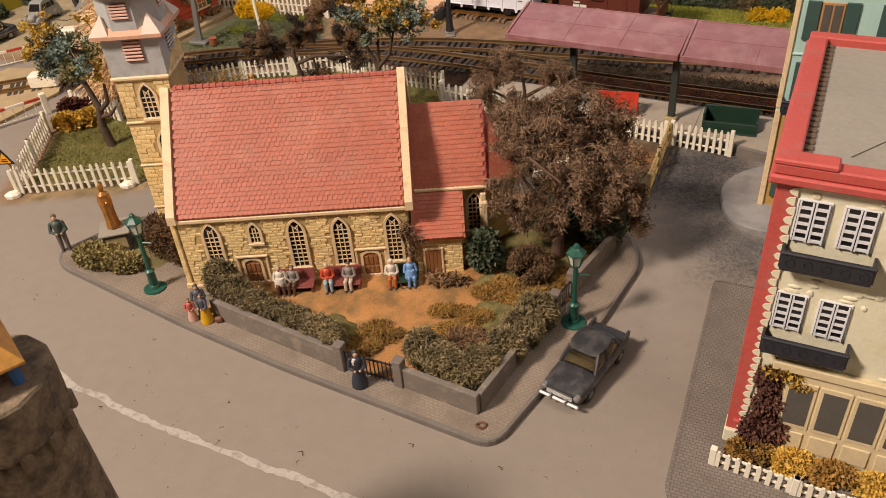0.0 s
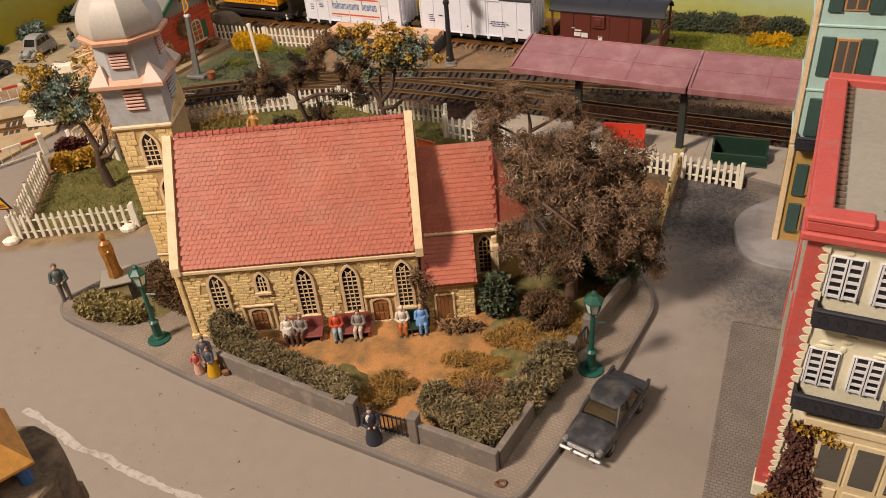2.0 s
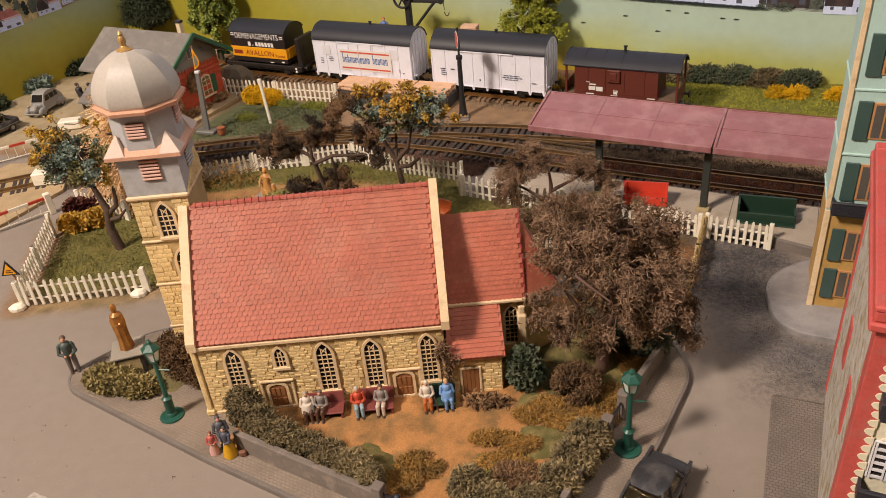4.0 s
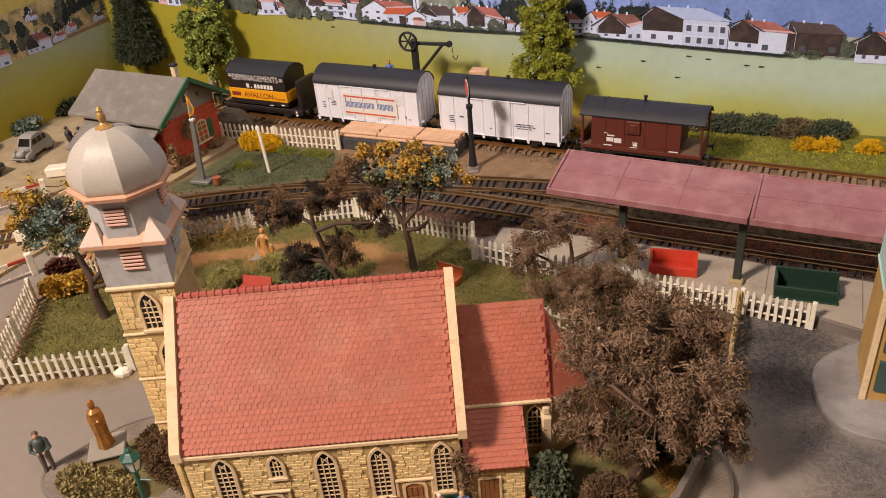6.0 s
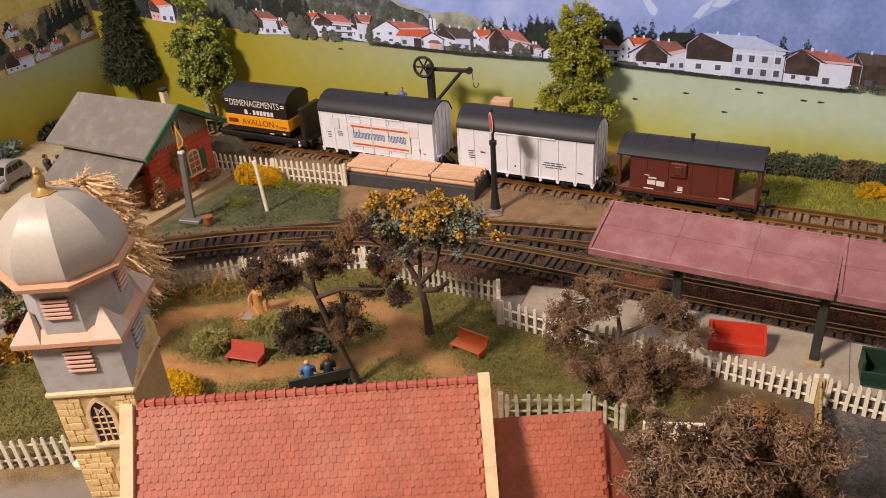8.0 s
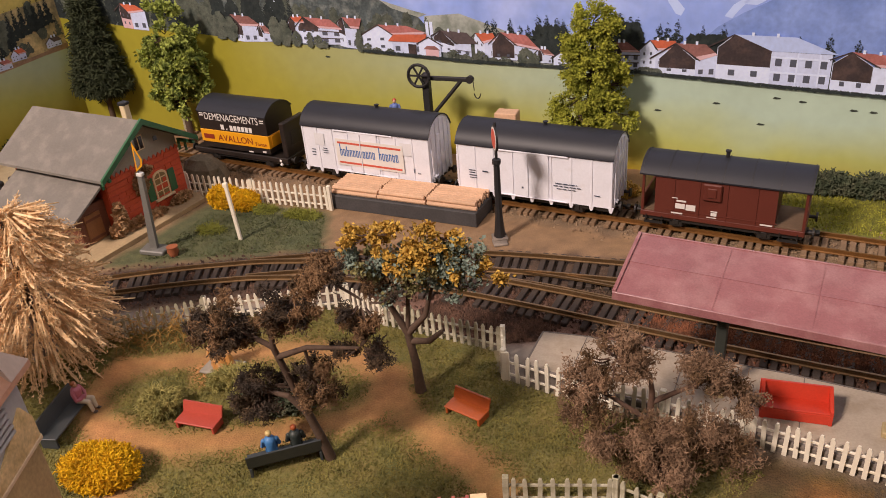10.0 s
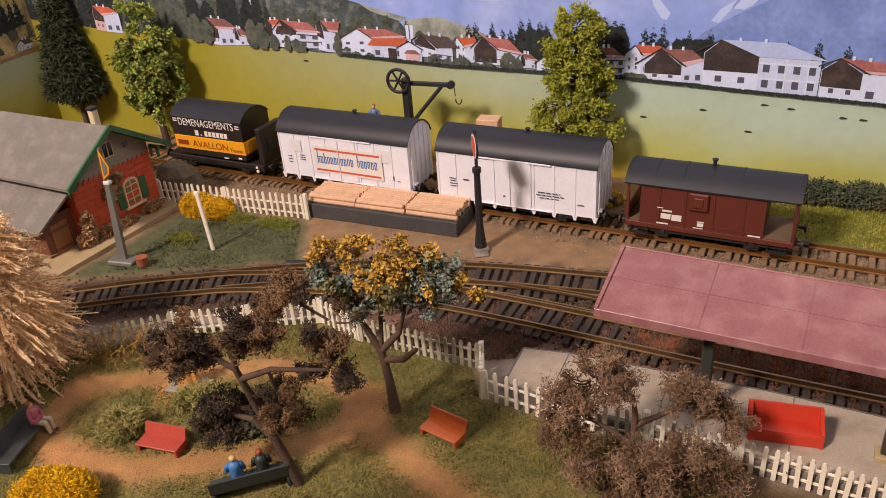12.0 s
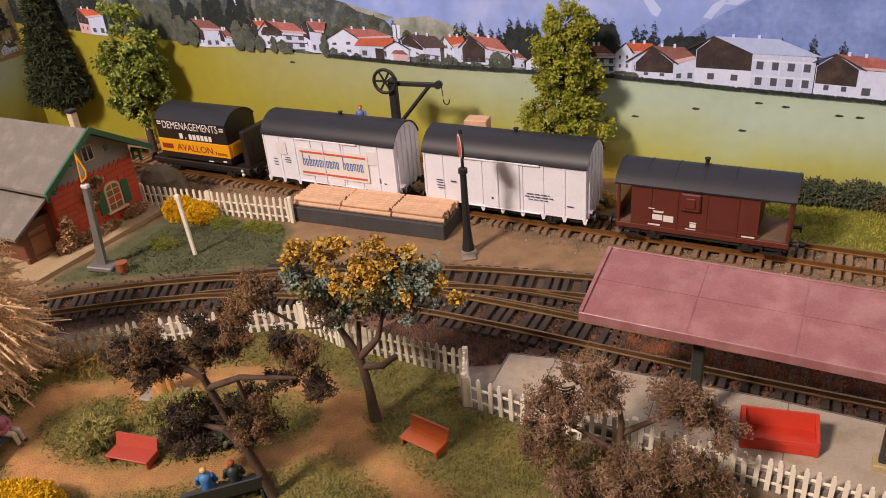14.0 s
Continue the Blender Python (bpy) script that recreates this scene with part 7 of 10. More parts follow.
tree(7.14, 37.5, "large brown tree with curled dry foliage beside the church", [[(0, 0, 0, .32), (.05, 0, 1.2, .26), (.1, .1, 2.4, .22), (-.2, .3, 4.0, .14), (-.5, .5, 5.8, .06)], [(.1, .1, 2.4, .16), (1.0, .2, 3.4, .11), (2.0, .3, 4.4, .06)], [(.1, .1, 2.2, .15), (-.9, 0, 3.2, .10), (-1.8, .1, 4.6, .05)], [(-.2, .3, 4.0, .1), (-.7, -.8, 5.4, .09), (-1.1, -1.7, 6.2, .07), (-.5, -2.2, 6.0, .06), (.2, -2.5, 5.6, .04)]],
     [("spray", MOSSBROWN, (lob, 300, 125, .22, .026, 1, .44, .75, .62)), ("spray", BROWNLEAF2, (lob, 120, 80, .22, .025, 2, .44, .75, .3))], BARKRED, .38)
lob = [(-1.2, .1, 4.3, 1.1, 1.0, .95), (1.9, .1, 3.7, .85, .75, .75), (-2.3, .1, 3.2, .7, .7, .5), (3.1, .1, 2.8, .55, .6, .5), (-1.4, -1.0, 2.0, .85, .8, .85), (1.6, -1.0, 1.9, 1.2, 1.0, .85), (.2, -1.7, 1.1, 1.1, .9, .6), (.2, -1.2, 1.9, 1.0, .8, .6), (2.7, -.9, 1.3, .9, .8, .6), (-2.3, -.3, 2.4, .7, .6, .5)]
tree(4.35, 50.1, "brown dry-leaved tree by the platform fence", [[(0, 0, 0, .17), (.05, .1, 1.4, .13), (.1, .2, 2.8, .11), (0, .3, 3.6, .06)], [(.1, .2, 2.4, .12), (1.2, .3, 3.0, .08), (2.2, .4, 3.6, .05)], [(.05, .1, 1.6, .12), (-1.2, .3, 2.4, .08), (-2.4, .5, 2.9, .05)]],
     [("spray", TANMOSS, (lob, 250, 130, .15, .019, 3, .38, .25, .55)), ("spray", BROWNLEAF2, (lob, 130, 90, .15, .018, 4, .40, .25, .35))], BARKRED)
# dark leaning park tree with flat clumps
lobd = [(-1.9, -0.02, 3.3, 1.35, 1.0, .75), (-2.5, -0.06, 2.6, .8, .7, .6), (2.05, -0.51, 5.6, .85, .8, 1.1), (-2.9, -0.60, 6.1, 1.1, .9, .95)]
lobb = [(-2.8, -0.50, 6.4, 1.15, .9, .9), (.05, -0.60, 7.5, 1.15, .9, .75), (1.25, -0.60, 8.4, .85, .7, .5), (2.4, -0.60, 7.5, 1.0, .8, .7), (.1, -0.25, 3.9, .75, .7, 1.0), (-1.0, -0.50, 7.1, .8, .7, .7)]
tree(-7.45, 48.9, "dark leaning park tree with flat brown clumps", [[(0, 0.00, 0, .22), (-.2, -0.11, 1.2, .18), (-.5, -0.17, 2.4, .16), (-.8, -0.39, 4.1, .14), (-1.05, -0.61, 5.6, .11), (-1.0, -0.60, 7.0, .08)], [(-.5, -0.17, 2.4, .16), (-1.1, -0.17, 3.1, .12), (-1.9, -0.09, 3.2, .07)], [(-.95, -0.58, 5.2, .12), (.2, -0.64, 5.7, .10), (2.0, -0.54, 5.7, .06)], [(-1.0, -0.61, 5.6, .11), (-2.0, -0.60, 6.2, .08), (-3.0, -0.60, 6.3, .05)], [(-1.0, -0.65, 6.6, .1), (0, -0.60, 7.6, .08), (1.4, -0.60, 8.4, .06), (2.4, -0.60, 7.7, .04)], [(.1, -0.06, 2.6, .09), (.1, -0.64, 5.7, .06)]],
     [("spray", DARKLEAF, (lobd, 170, 130, .15, .021, 5, .27, .1, .4)), ("spray", DARKLEAF, (lobb, 60, 90, .15, .020, 6, .28, .1, .3)), ("spray", BROWNLEAF2, (lobb, 180, 110, .15, .020, 7, .28, .1, .5))])
# golden-flowered park tree
lobt = [(.7, .2, 6.0, 1.5, 1.1, .9), (-1.7, .2, 6.3, .9, .7, .6), (2.2, .1, 6.6, .9, .7, .6), (-.7, .1, 5.4, .8, .6, .6), (1.9, .1, 5.2, .8, .6, .6)]
lobg = [(-1.2, 0, 7.4, 1.3, .7, .45), (1.2, 0, 7.4, 1.1, .6, .4), (0, -.3, 6.6, 1.0, .5, .5), (2.9, -.1, 5.9, .8, .6, .6), (.2, 0, 7.9, .8, .5, .3), (1.6, -.3, 6.2, .8, .4, .5)]
tree(-4.75, 53.1, "park tree with grey-green leaves and golden flowers", [[(0, 0, 0, .25), (-.1, .05, 1.5, .18), (-.3, .1, 2.9, .16), (-.9, .1, 4.2, .12), (-1.2, .1, 5.6, .06)], [(-.3, .1, 2.9, .16), (.5, .1, 3.8, .12), (.9, .1, 5.2, .06)], [(-.25, .1, 2.5, .15), (.6, -.1, 2.7, .13), (1.15, -.15, 3.2, .10)], [(-.3, .1, 2.9, .12), (-.2, .3, 4.4, .08), (0, .3, 5.9, .05)]],
     [("leafspray", TEALLEAF, (lobt, 100, 54, .15, 0, 8, .30, 0, .5)), ("leafspray", DULLOLIVE, (lobt, 60, 50, .15, 0, 18, .32, 0, .5)), ("leafspray", GOLDLEAF, (lobg, 96, 84, .155, 0, 9, .26, 0, .5)), ("spray", BROWNLEAF2, ([(-1.5, .2, 5.2, .8, .7, .5)], 26, 70, .17, .020, 10, .30, .1, .3))])
# golden and teal tree behind the crossing fence
lobt = [(-1.0, .5, 6.3, 1.6, 1.3, 1.1), (.2, .3, 5.7, 1.2, 1.1, .8), (-2.0, .5, 6.6, 1.2, 1.0, .8), (-2.5, .2, 5.4, 1.2, 1.0, .8), (-1.0, -.3, 5.2, 1.0, .9, .7)]
lobg = [(-1.4, .3, 8.0, 1.6, 1.2, .55), (1.2, .2, 7.4, 1.1, .9, .7), (-2.6, .4, 7.6, .9, .8, .6), (-2.0, -.6, 6.5, 1.1, .7, .5), (.6, -.2, 5.0, .6, .6, .5)]
tree(-21.4, 47.4, "gnarled tree with teal leaves and golden blossom", [[(0, 0, 0, .30), (-.2, 0, 1.4, .26), (0, 0, 2.6, .22), (-.5, .2, 4.0, .15), (-1.0, .3, 6.8, .07)], [(0, 0, 2.4, .16), (.7, 0, 3.0, .14), (.9, 0, 4.2, .08)], [(-.1, 0, 2.0, .15), (.8, -.2, 2.3, .12), (1.3, -.2, 2.8, .07)], [(-.5, .2, 4.0, .12), (-1.6, .3, 5.2, .09), (-2.4, .4, 6.4, .05)]],
     [("leafspray", TEALLEAF, (lobt, 120, 48, .15, 0, 11, .32, 0, .4)), ("leafspray", MUTEGOLD, (lobg, 44, 60, .13, 0, 12, .3, 0, .5)), ("leafspray", DULLOLIVE, (lobt, 70, 50, .15, 0, 17, .34, 0, .5))], BARK)
# trees before the backdrop
cone = [(0, 0, 3.9 + k * 1.0, 2.3 - k * .24, 1.8 - k * .19, .7) for k in range(9)]
tree(-37.3, 84.6, "tall dark model conifer before the backdrop", [[(0, 0, 0, .25), (0, 0, 6, .16), (0, 0, 11, .05)]], [("strand", PINE, (cone, 16000, .62, .05, 13, .5, .1, .35))])
lob = [(0, 0, 8.3, 1.8, 1.4, 1.6), (-.4, 0, 6.6, 1.95, 1.5, 1.5), (.6, 0, 6.3, 1.8, 1.5, 1.5), (-.4, 0, 4.7, 1.8, 1.4, 1.3), (.6, 0, 4.5, 1.6, 1.3, 1.2), (0, 0, 9.9, 1.2, 1.0, 1.0), (0, 0, 3.4, 1.5, 1.2, .9)]
tree(-28.9, 81.6, "bushy fresh-green model tree before the backdrop", [[(0, 0, 0, .3), (0, 0, 4, .22), (0, 0, 8, .08)]], [("leafspray", FRESH, (lob, 420, 130, .20, 0, 14, .36, .25, .6))])
lob = [(0, 0, 10.0, 1.3, 1.0, 1.0), (-.2, 0, 8.6, 1.5, 1.1, 1.1), (.1, 0, 7.0, 1.7, 1.2, 1.2), (-.5, 0, 5.6, 1.8, 1.3, 1.1), (1.0, 0, 4.6, 1.7, 1.3, 1.1), (-.9, 0, 4.2, 1.7, 1.3, 1.0), (1.0, 0, 6.2, 1.2, 1.0, 1.0)]
tree(2.0, 74.3, "tall yellow-green model tree before the backdrop", [[(0, 0, 0, .28), (0, 0, 5, .2), (0, 0, 9, .08)]], [("leafspray", LIME, (lob, 480, 170, .125, 0, 15, .36, .25, .6))])


# straw-coloured drooping conifer
def straw_tree(x, y):
    t = thing("dry_conifer", at(x, y), "dry straw-coloured drooping conifer on the lawn edge", "tree", "trees")
    part("trunk", limbs([[(0, 0, 0, .25), (.1, 0, 3.5, .2), (.3, 0, 7.2, .06)]]), BARK, t, "", True)
    rs = np.random.RandomState(21)
    n = 1300
    h = 7.0 * rs.uniform(0, 1, n) ** 1.1
    a = rs.uniform(0, 6.283, n)
    R = 3.5 * (1 - (h / 7.6) ** 2.0) + .2
    q = R * rs.uniform(.3, .75, n)
    lean = .75 * h / 7.2
    p = np.stack([lean + q * np.cos(a), q * np.sin(a), np.maximum(.1, h + .9 - .25 * q)], 1)
    drop = .28 + .75 * (1 - h / 7.0) ** 2
    dirs = np.stack([np.cos(a), np.sin(a), -drop], 1) + rs.normal(size=(n, 3)) * .16
    dirs /= np.linalg.norm(dirs, axis=1)[:, None]
    # each twig is a fluffy rod: a core and short bristles all along it
    size = 1.25 + .25 * R / 2.5
    reach = size[:, None] * rs.uniform(.8, 1.25, (n, 1))
    core = strand_mesh(p, dirs * reach, rs, 1.0, .045, .10)
    k = 26
    at_ = np.repeat(p, k, 0) + np.repeat(dirs * reach, k, 0) * rs.uniform(.05, .92, (n * k, 1))
    out = np.repeat(dirs, k, 0) * .7 + rs.normal(size=(n * k, 3)) * .6
    out /= np.linalg.norm(out, axis=1)[:, None]
    at_[:, 2] = np.maximum(at_[:, 2], .05)
    bristle = strand_mesh(at_, out, rs, .17, .022, .3)
    part("twig_work", raw_mesh("twig_work", core, STRAW), None, t, kind="stuff")
    part("bristle_work", raw_mesh("bristle_work", bristle, STRAW), None, t, kind="stuff")
    return t


straw_tree(-23.3, 54.2)


def bush(x, y, z, lobes, n, mat_, label, kind="strand", size=.34, width=.045, seed=0, name="bush", group="bushes", flower=None):
    b = thing(name, at(x, y, z), label, "bush", group)
    data = strands("leaves", lobes, n, size, width, seed, .7, .2) if kind == "strand" else leaves("leaves", lobes, n, size, seed, .3)
    part("foliage", raw_mesh("foliage", data, mat_), None, b)
    if flower:
        part("blossom", raw_mesh("blossom", leaves("f", lobes, flower[1], .26, seed + 50, .8), flower[0]), None, b)
    return b


# hedges spilling over the churchyard wall
for i, (x, y, r, h) in enumerate(((-7.5, 33.1, .8, 1.9), (-6.7, 32.55, .75, 1.5), (-5.6, 32.05, .8, 1.2), (-4.5, 31.65, .75, 1.1), (-3.4, 31.2, .75, 1.15), (-2.4, 30.8, .75, 1.15), (-1.6, 30.4, .5, 1.0))):
    bush(x, y, .45, [(0, 0, h * .5, r, r * .62, h * .55), (.1, -.42, h * .5 + .38, r * .7, .26, .2)], 4200, OLIVE, "dull olive hedge clump spilling over the churchyard wall", size=.20, width=.030, seed=30 + i, group="churchyard hedge")
for i, (x, y, r, h) in enumerate(((2.3, 30.0, .7, 1.4), (3.2, 29.5, .75, 1.15), (4.1, 29.05, .75, 1.15), (4.7, 29.5, .75, 1.2), (5.5, 30.6, .75, 1.2), (6.1, 31.7, .8, 1.3), (6.6, 32.7, .8, 1.4))):
    bush(x, y, .4, [(0, 0, h * .5, r, r * .8, h * .62), (.3, -.2, h * .5, r * .55, r * .4, h * .4)], 5200, OLIVE, "olive hedge clump on the churchyard wall corner", size=.20, width=.030, seed=40 + i, group="churchyard hedge")
bush(4.0, 30.4, .4, [(0, 0, .5, 1.1, .9, .7)], 6500, BROWNLEAF2, "purple-brown low shrub in the churchyard corner", seed=50, size=.18, width=.028)
bush(3.95, 36.4, .4, [(0, 0, .95, .75, .7, 1.05)], 3800, DARKGREEN, "rounded dark green shrub by the church", "leaf", .20, seed=51)
bush(6.1, 35.9, .4, [(0, 0, .7, .95, .85, .75)], 6500, BROWNLEAF2, "brown twiggy shrub in the churchyard grass", seed=52, size=.20, width=.028)
for i, (x, y, rx, ry) in enumerate(((4.6, 34.6, .9, .5), (5.8, 34.3, 1.0, .5), (6.9, 34.6, .8, .5), (5.2, 35.2, .8, .4), (.1, 31.5, .8, .6), (-.5, 30.6, .7, .5), (2.9, 33.1, .9, .4), (4.0, 32.9, .7, .35), (7.6, 35.8, .6, .7), (8.6, 37.8, .6, .7), (3.4, 31.9, .9, .4))):
    bush(x, y, .38, [(0, 0, .06, rx * 1.15, ry * 1.15, .2)], 2600, DRYGRASS, "tuft of ochre dry ground cover", seed=60 + i, size=.16, width=.022, name="ground_cover", group="ground cover")
bush(2.3, 35.15, .4, [(0, 0, .12, .8, .3, .14)], 320, BROWNLEAF2, "heap of brown twigs at the vestry wall", seed=72, size=.4, width=.05, name="twig_heap")
bush(9.2, 39.4, .35, [(0, 0, .9, 1.1, 1.2, .9), (-1.6, .6, .9, 1.2, 1.2, .9)], 3600, DARKGREEN, "dark shrubs under the big tree", seed=73)
bush(.72, 35.55, .5, [(0, 0, 1.1, .10, .07, .9), (-.15, 0, 2.3, .2, .07, .5), (.4, 0, 1.9, .3, .07, .12)], 380, BROWNLEAF, "brown climbing vine on the church wall", seed=74, size=.26, width=.03)
bush(-15.0, 35.2, .3, [(0, 0, .5, 1.35, .8, .6), (1.4, -.3, .4, 1.0, .6, .45)], 8000, STRAWOLIVE, "low olive hedge round the statue", "leaf", .14, seed=75)
bush(-11.6, 36.6, .3, [(0, 0, .9, 1.3, 1.2, 1.1), (.9, -.7, .7, .9, .8, .8), (-1.0, .6, .7, 1.0, .9, .8)], 9000, BROWNLEAF2, "tangled brown shrub between statue and church", seed=76, size=.22, width=.03)
# park
bush(-15.6, 50.9, .05, [(0, 0, .42, .78, .7, .52)], 2300, VINE, "rounded pale-green vine bush on the lawn", seed=77, size=.34, width=.024)
bush(-12.9, 52.9, .05, [(0, 0, .34, .85, .55, .42), (1.0, -.3, .3, .6, .45, .36), (-.8, -.2, .26, .45, .45, .34)], 2600, VINE, "low green shrubs beside the park path", seed=78, size=.28, width=.024)
bush(-18.2, 55.6, .05, [(0, 0, .6, 1.5, .8, .8), (1.6, .4, .5, 1.2, .8, .7), (-1.4, -.3, .4, .9, .7, .5)], 320, DRYGRASS, "arching brown dead hedge by the fence", seed=79, size=.55, width=.024)
bush(-11.0, 51.4, .05, [(0, 0, .3, 1.2, .7, .4), (1.2, .2, .3, .9, .6, .4)], 2200, DARKGREEN, "low dark green planting on the lawn", "leaf", .2, seed=80)
bush(-16.0, 47.0, .05, [(0, 0, .5, 1.5, 1.05, .68), (-.5, .1, .7, .8, .7, .5), (.5, -.1, .7, .8, .7, .5), (0, 0, .8, .6, .5, .4)], 17000, YELLOWLEAF, "bright yellow flowering bush on the lawn", seed=81, size=.19, width=.034)
bush(-21.2, 70.4, .05, [(0, 0, .6, 1.0, .8, .7), (1.5, -.3, .5, .9, .7, .6)], 6500, YELLOWLEAF, "yellow forsythia bush by the white fence", seed=82, size=.22, width=.036)
TUFTGREEN = foliage("dull_lime_tuft", (0.24, 0.25, 0.045), (0.17, 0.18, 0.04))
SOFTLIME = foliage("olive_lime_grass", (0.36, 0.35, 0.05), (0.24, 0.25, 0.045))
CREEPER = foliage("dried_orange_brown_creeper", (0.50, 0.32, 0.17), (0.33, 0.19, 0.095))
cp = thing("creeper", at(-26.3, 65.6, .2, -18), "dried orange-brown creeper on the red station wall", "creeper")
part("foliage", raw_mesh("foliage", leaves("creeper", [(.35, .5, 1.1, .25, .3, 1.0), (.3, .1, .4, .3, .4, .4), (.2, 2.7, 2.4, .14, .45, .6), (.2, 3.2, 3.1, .12, .5, .18), (.4, 1.5, .3, .3, .7, .28), (.4, 3.0, .2, .3, .8, .22), (.4, 5.3, .3, .3, .8, .28)], 5200, .22, 83, .3), CREEPER), None, cp)
for i, (x, y) in enumerate(((-18.2, 69.7), (-15.1, 68.9), (-15.9, 69.1), (-20.6, 66.9))):
    bush(x, y, .05, [(0, 0, .02, .8, .4, .30)], 900, TUFTGREEN, "tuft of light green grass by the fence", seed=84 + i, size=.34, width=.016, name="grass_tuft", group="grass tufts")
for i in range(5):
    bush(13.4 + i * 2.2, 73.2 - i * .52, .05, [(0, 0, .5 + .08 * (i % 3), 1.5, .6, .75), (.6 - .5 * (i % 2), -.2, .7, .8, .5, .6)], 3000, DARKGREEN if i % 3 else OLIVE, "ragged dark green hedge clump before the backdrop", "strand", .22, .045, seed=90 + i, group="backdrop hedge")
for i, (x, y) in enumerate(((20.3, 69.4), (21.6, 69.2), (24.4, 68.8), (4.2, 72.3))):
    bush(x, y, .05, [(0, 0, .25, .85, .5, .5)], 900, YELLOWLEAF if i < 3 else GOLDLEAF, "yellow flowering bush behind the goods track", seed=100 + i, size=.26, width=.03)
bush(14.6, 27.4, .1, [(.25, 0, .9, .85, .4, .9), (.3, .1, 2.1, .62, .3, .8), (.0, .1, 3.2, .42, .3, .6), (.3, .0, 3.7, .4, .2, .2)], 5200, MAROONBROWN, "maroon-brown climbing shrub on the cream house", "leaf", .13, seed=105)
bush(15.0, 27.35, 3.3, [(0, 0, .5, .7, .25, .22), (.6, -.1, .1, .4, .2, .3)], 700, MUTEGOLD, "mustard-yellow creeper over the shopfront", "leaf", .12, seed=106)
for i in range(6):
    bush(14.4 + i * 1.25, 26.95 - i * .36, .1, [(0, 0, .3, .8, .5, .38)], 2600, GOLDLEAF if i % 2 else DRYGRASS, "golden flower bed before the cream house", "leaf", .11, seed=110 + i, group="flower bed")
bush(-25.6, 49.6, .05, [(0, 0, .4, 1.0, .6, .5), (1.2, .6, .4, .8, .6, .5)], 3000, MUTEGOLD, "mustard-gold shrub behind the crossing fence", "leaf", .28, seed=120, flower=(GOLDLEAF, 900))
bush(-26.2, 51.1, .05, [(0, 0, .6, .9, .6, .6), (1.2, .5, .6, .7, .5, .5)], 2400, MAROON, "maroon flowering shrub behind the crossing fence", "leaf", .26, seed=121)
for i, (x, y, r) in enumerate(((-45.5, 75, 2.2), (-43.5, 79.5, 2.0), (-41, 82.5, 1.8), (-47, 70, 2.2))):
    bush(x, y, 0, [(0, 0, .4, r, r * .7, .7)], 2600, PINE if i % 2 else TEALLEAF, "low dark ground hedge along the backdrop foot", "leaf", .34, seed=125 + i, group="backdrop foot")

# grass blades over the lawns, uncountable
def sward(name, polys, n, mats, hgt, seed, label, avoid=()):
    rs = np.random.RandomState(seed)
    bx = np.array([(min(p[0] for p in q), max(p[0] for p in q), min(p[1] for p in q), max(p[1] for p in q)) for q in polys])
    x = rs.uniform(bx[:, 0].min(), bx[:, 1].max(), n * 4)
    y = rs.uniform(bx[:, 2].min(), bx[:, 3].max(), n * 4)
    ok = np.zeros(x.shape, bool)
    for q in polys:
        ok |= depth_in(q, x, y) > .1
    for line in avoid:
        ok &= distance_to(line, x, y) > .75 + .3 * rs.uniform(-1, 1, x.shape)
    x, y = x[ok][:n], y[ok][:n]
    k = len(x)
    a = rs.uniform(0, 6.283, k)
    h = hgt * rs.uniform(.4, 1.4, k)
    w = .035
    lean = rs.normal(0, .06, (k, 2))
    v = np.empty((k, 3, 3))
    v[:, 0] = np.stack([x - w * np.cos(a), y - w * np.sin(a), np.full(k, 0.0)], 1)
    v[:, 1] = np.stack([x + w * np.cos(a), y + w * np.sin(a), np.full(k, 0.0)], 1)
    v[:, 2] = np.stack([x + lean[:, 0], y + lean[:, 1], h], 1)
    f = np.arange(k * 3).reshape(-1, 3)
    ob = new(name, raw_mesh(name, (v.reshape(-1, 3), f), mats))
    return tagged(ob, label, "grass", kind="stuff")


TURF = foliage("olive_turf", (0.245, 0.215, 0.062), (0.165, 0.155, 0.046), 0.2)
sward("park_grass", [LAWN_AREA], 95000, TURF, .075, 1, "short olive turf of the park lawn", PATHS)
sward("station_grass", [[(-23.5, 63.2), (-22, 69.3), (-14, 69.4), (-13.4, 66.6), (-13, 65), (-18, 64)]], 5000, foliage("deep_green_turf", (0.10, 0.115, 0.05), (0.075, 0.09, 0.04), .25), .1, 2, "short green turf beside the station house")
sward("line_side_grass", [[(12.5, 68.6), (34, 62), (34, 68), (8, 75), (9, 71)]], 14000, SOFTLIME, .13, 3, "yellow-green grass strip behind the goods track")


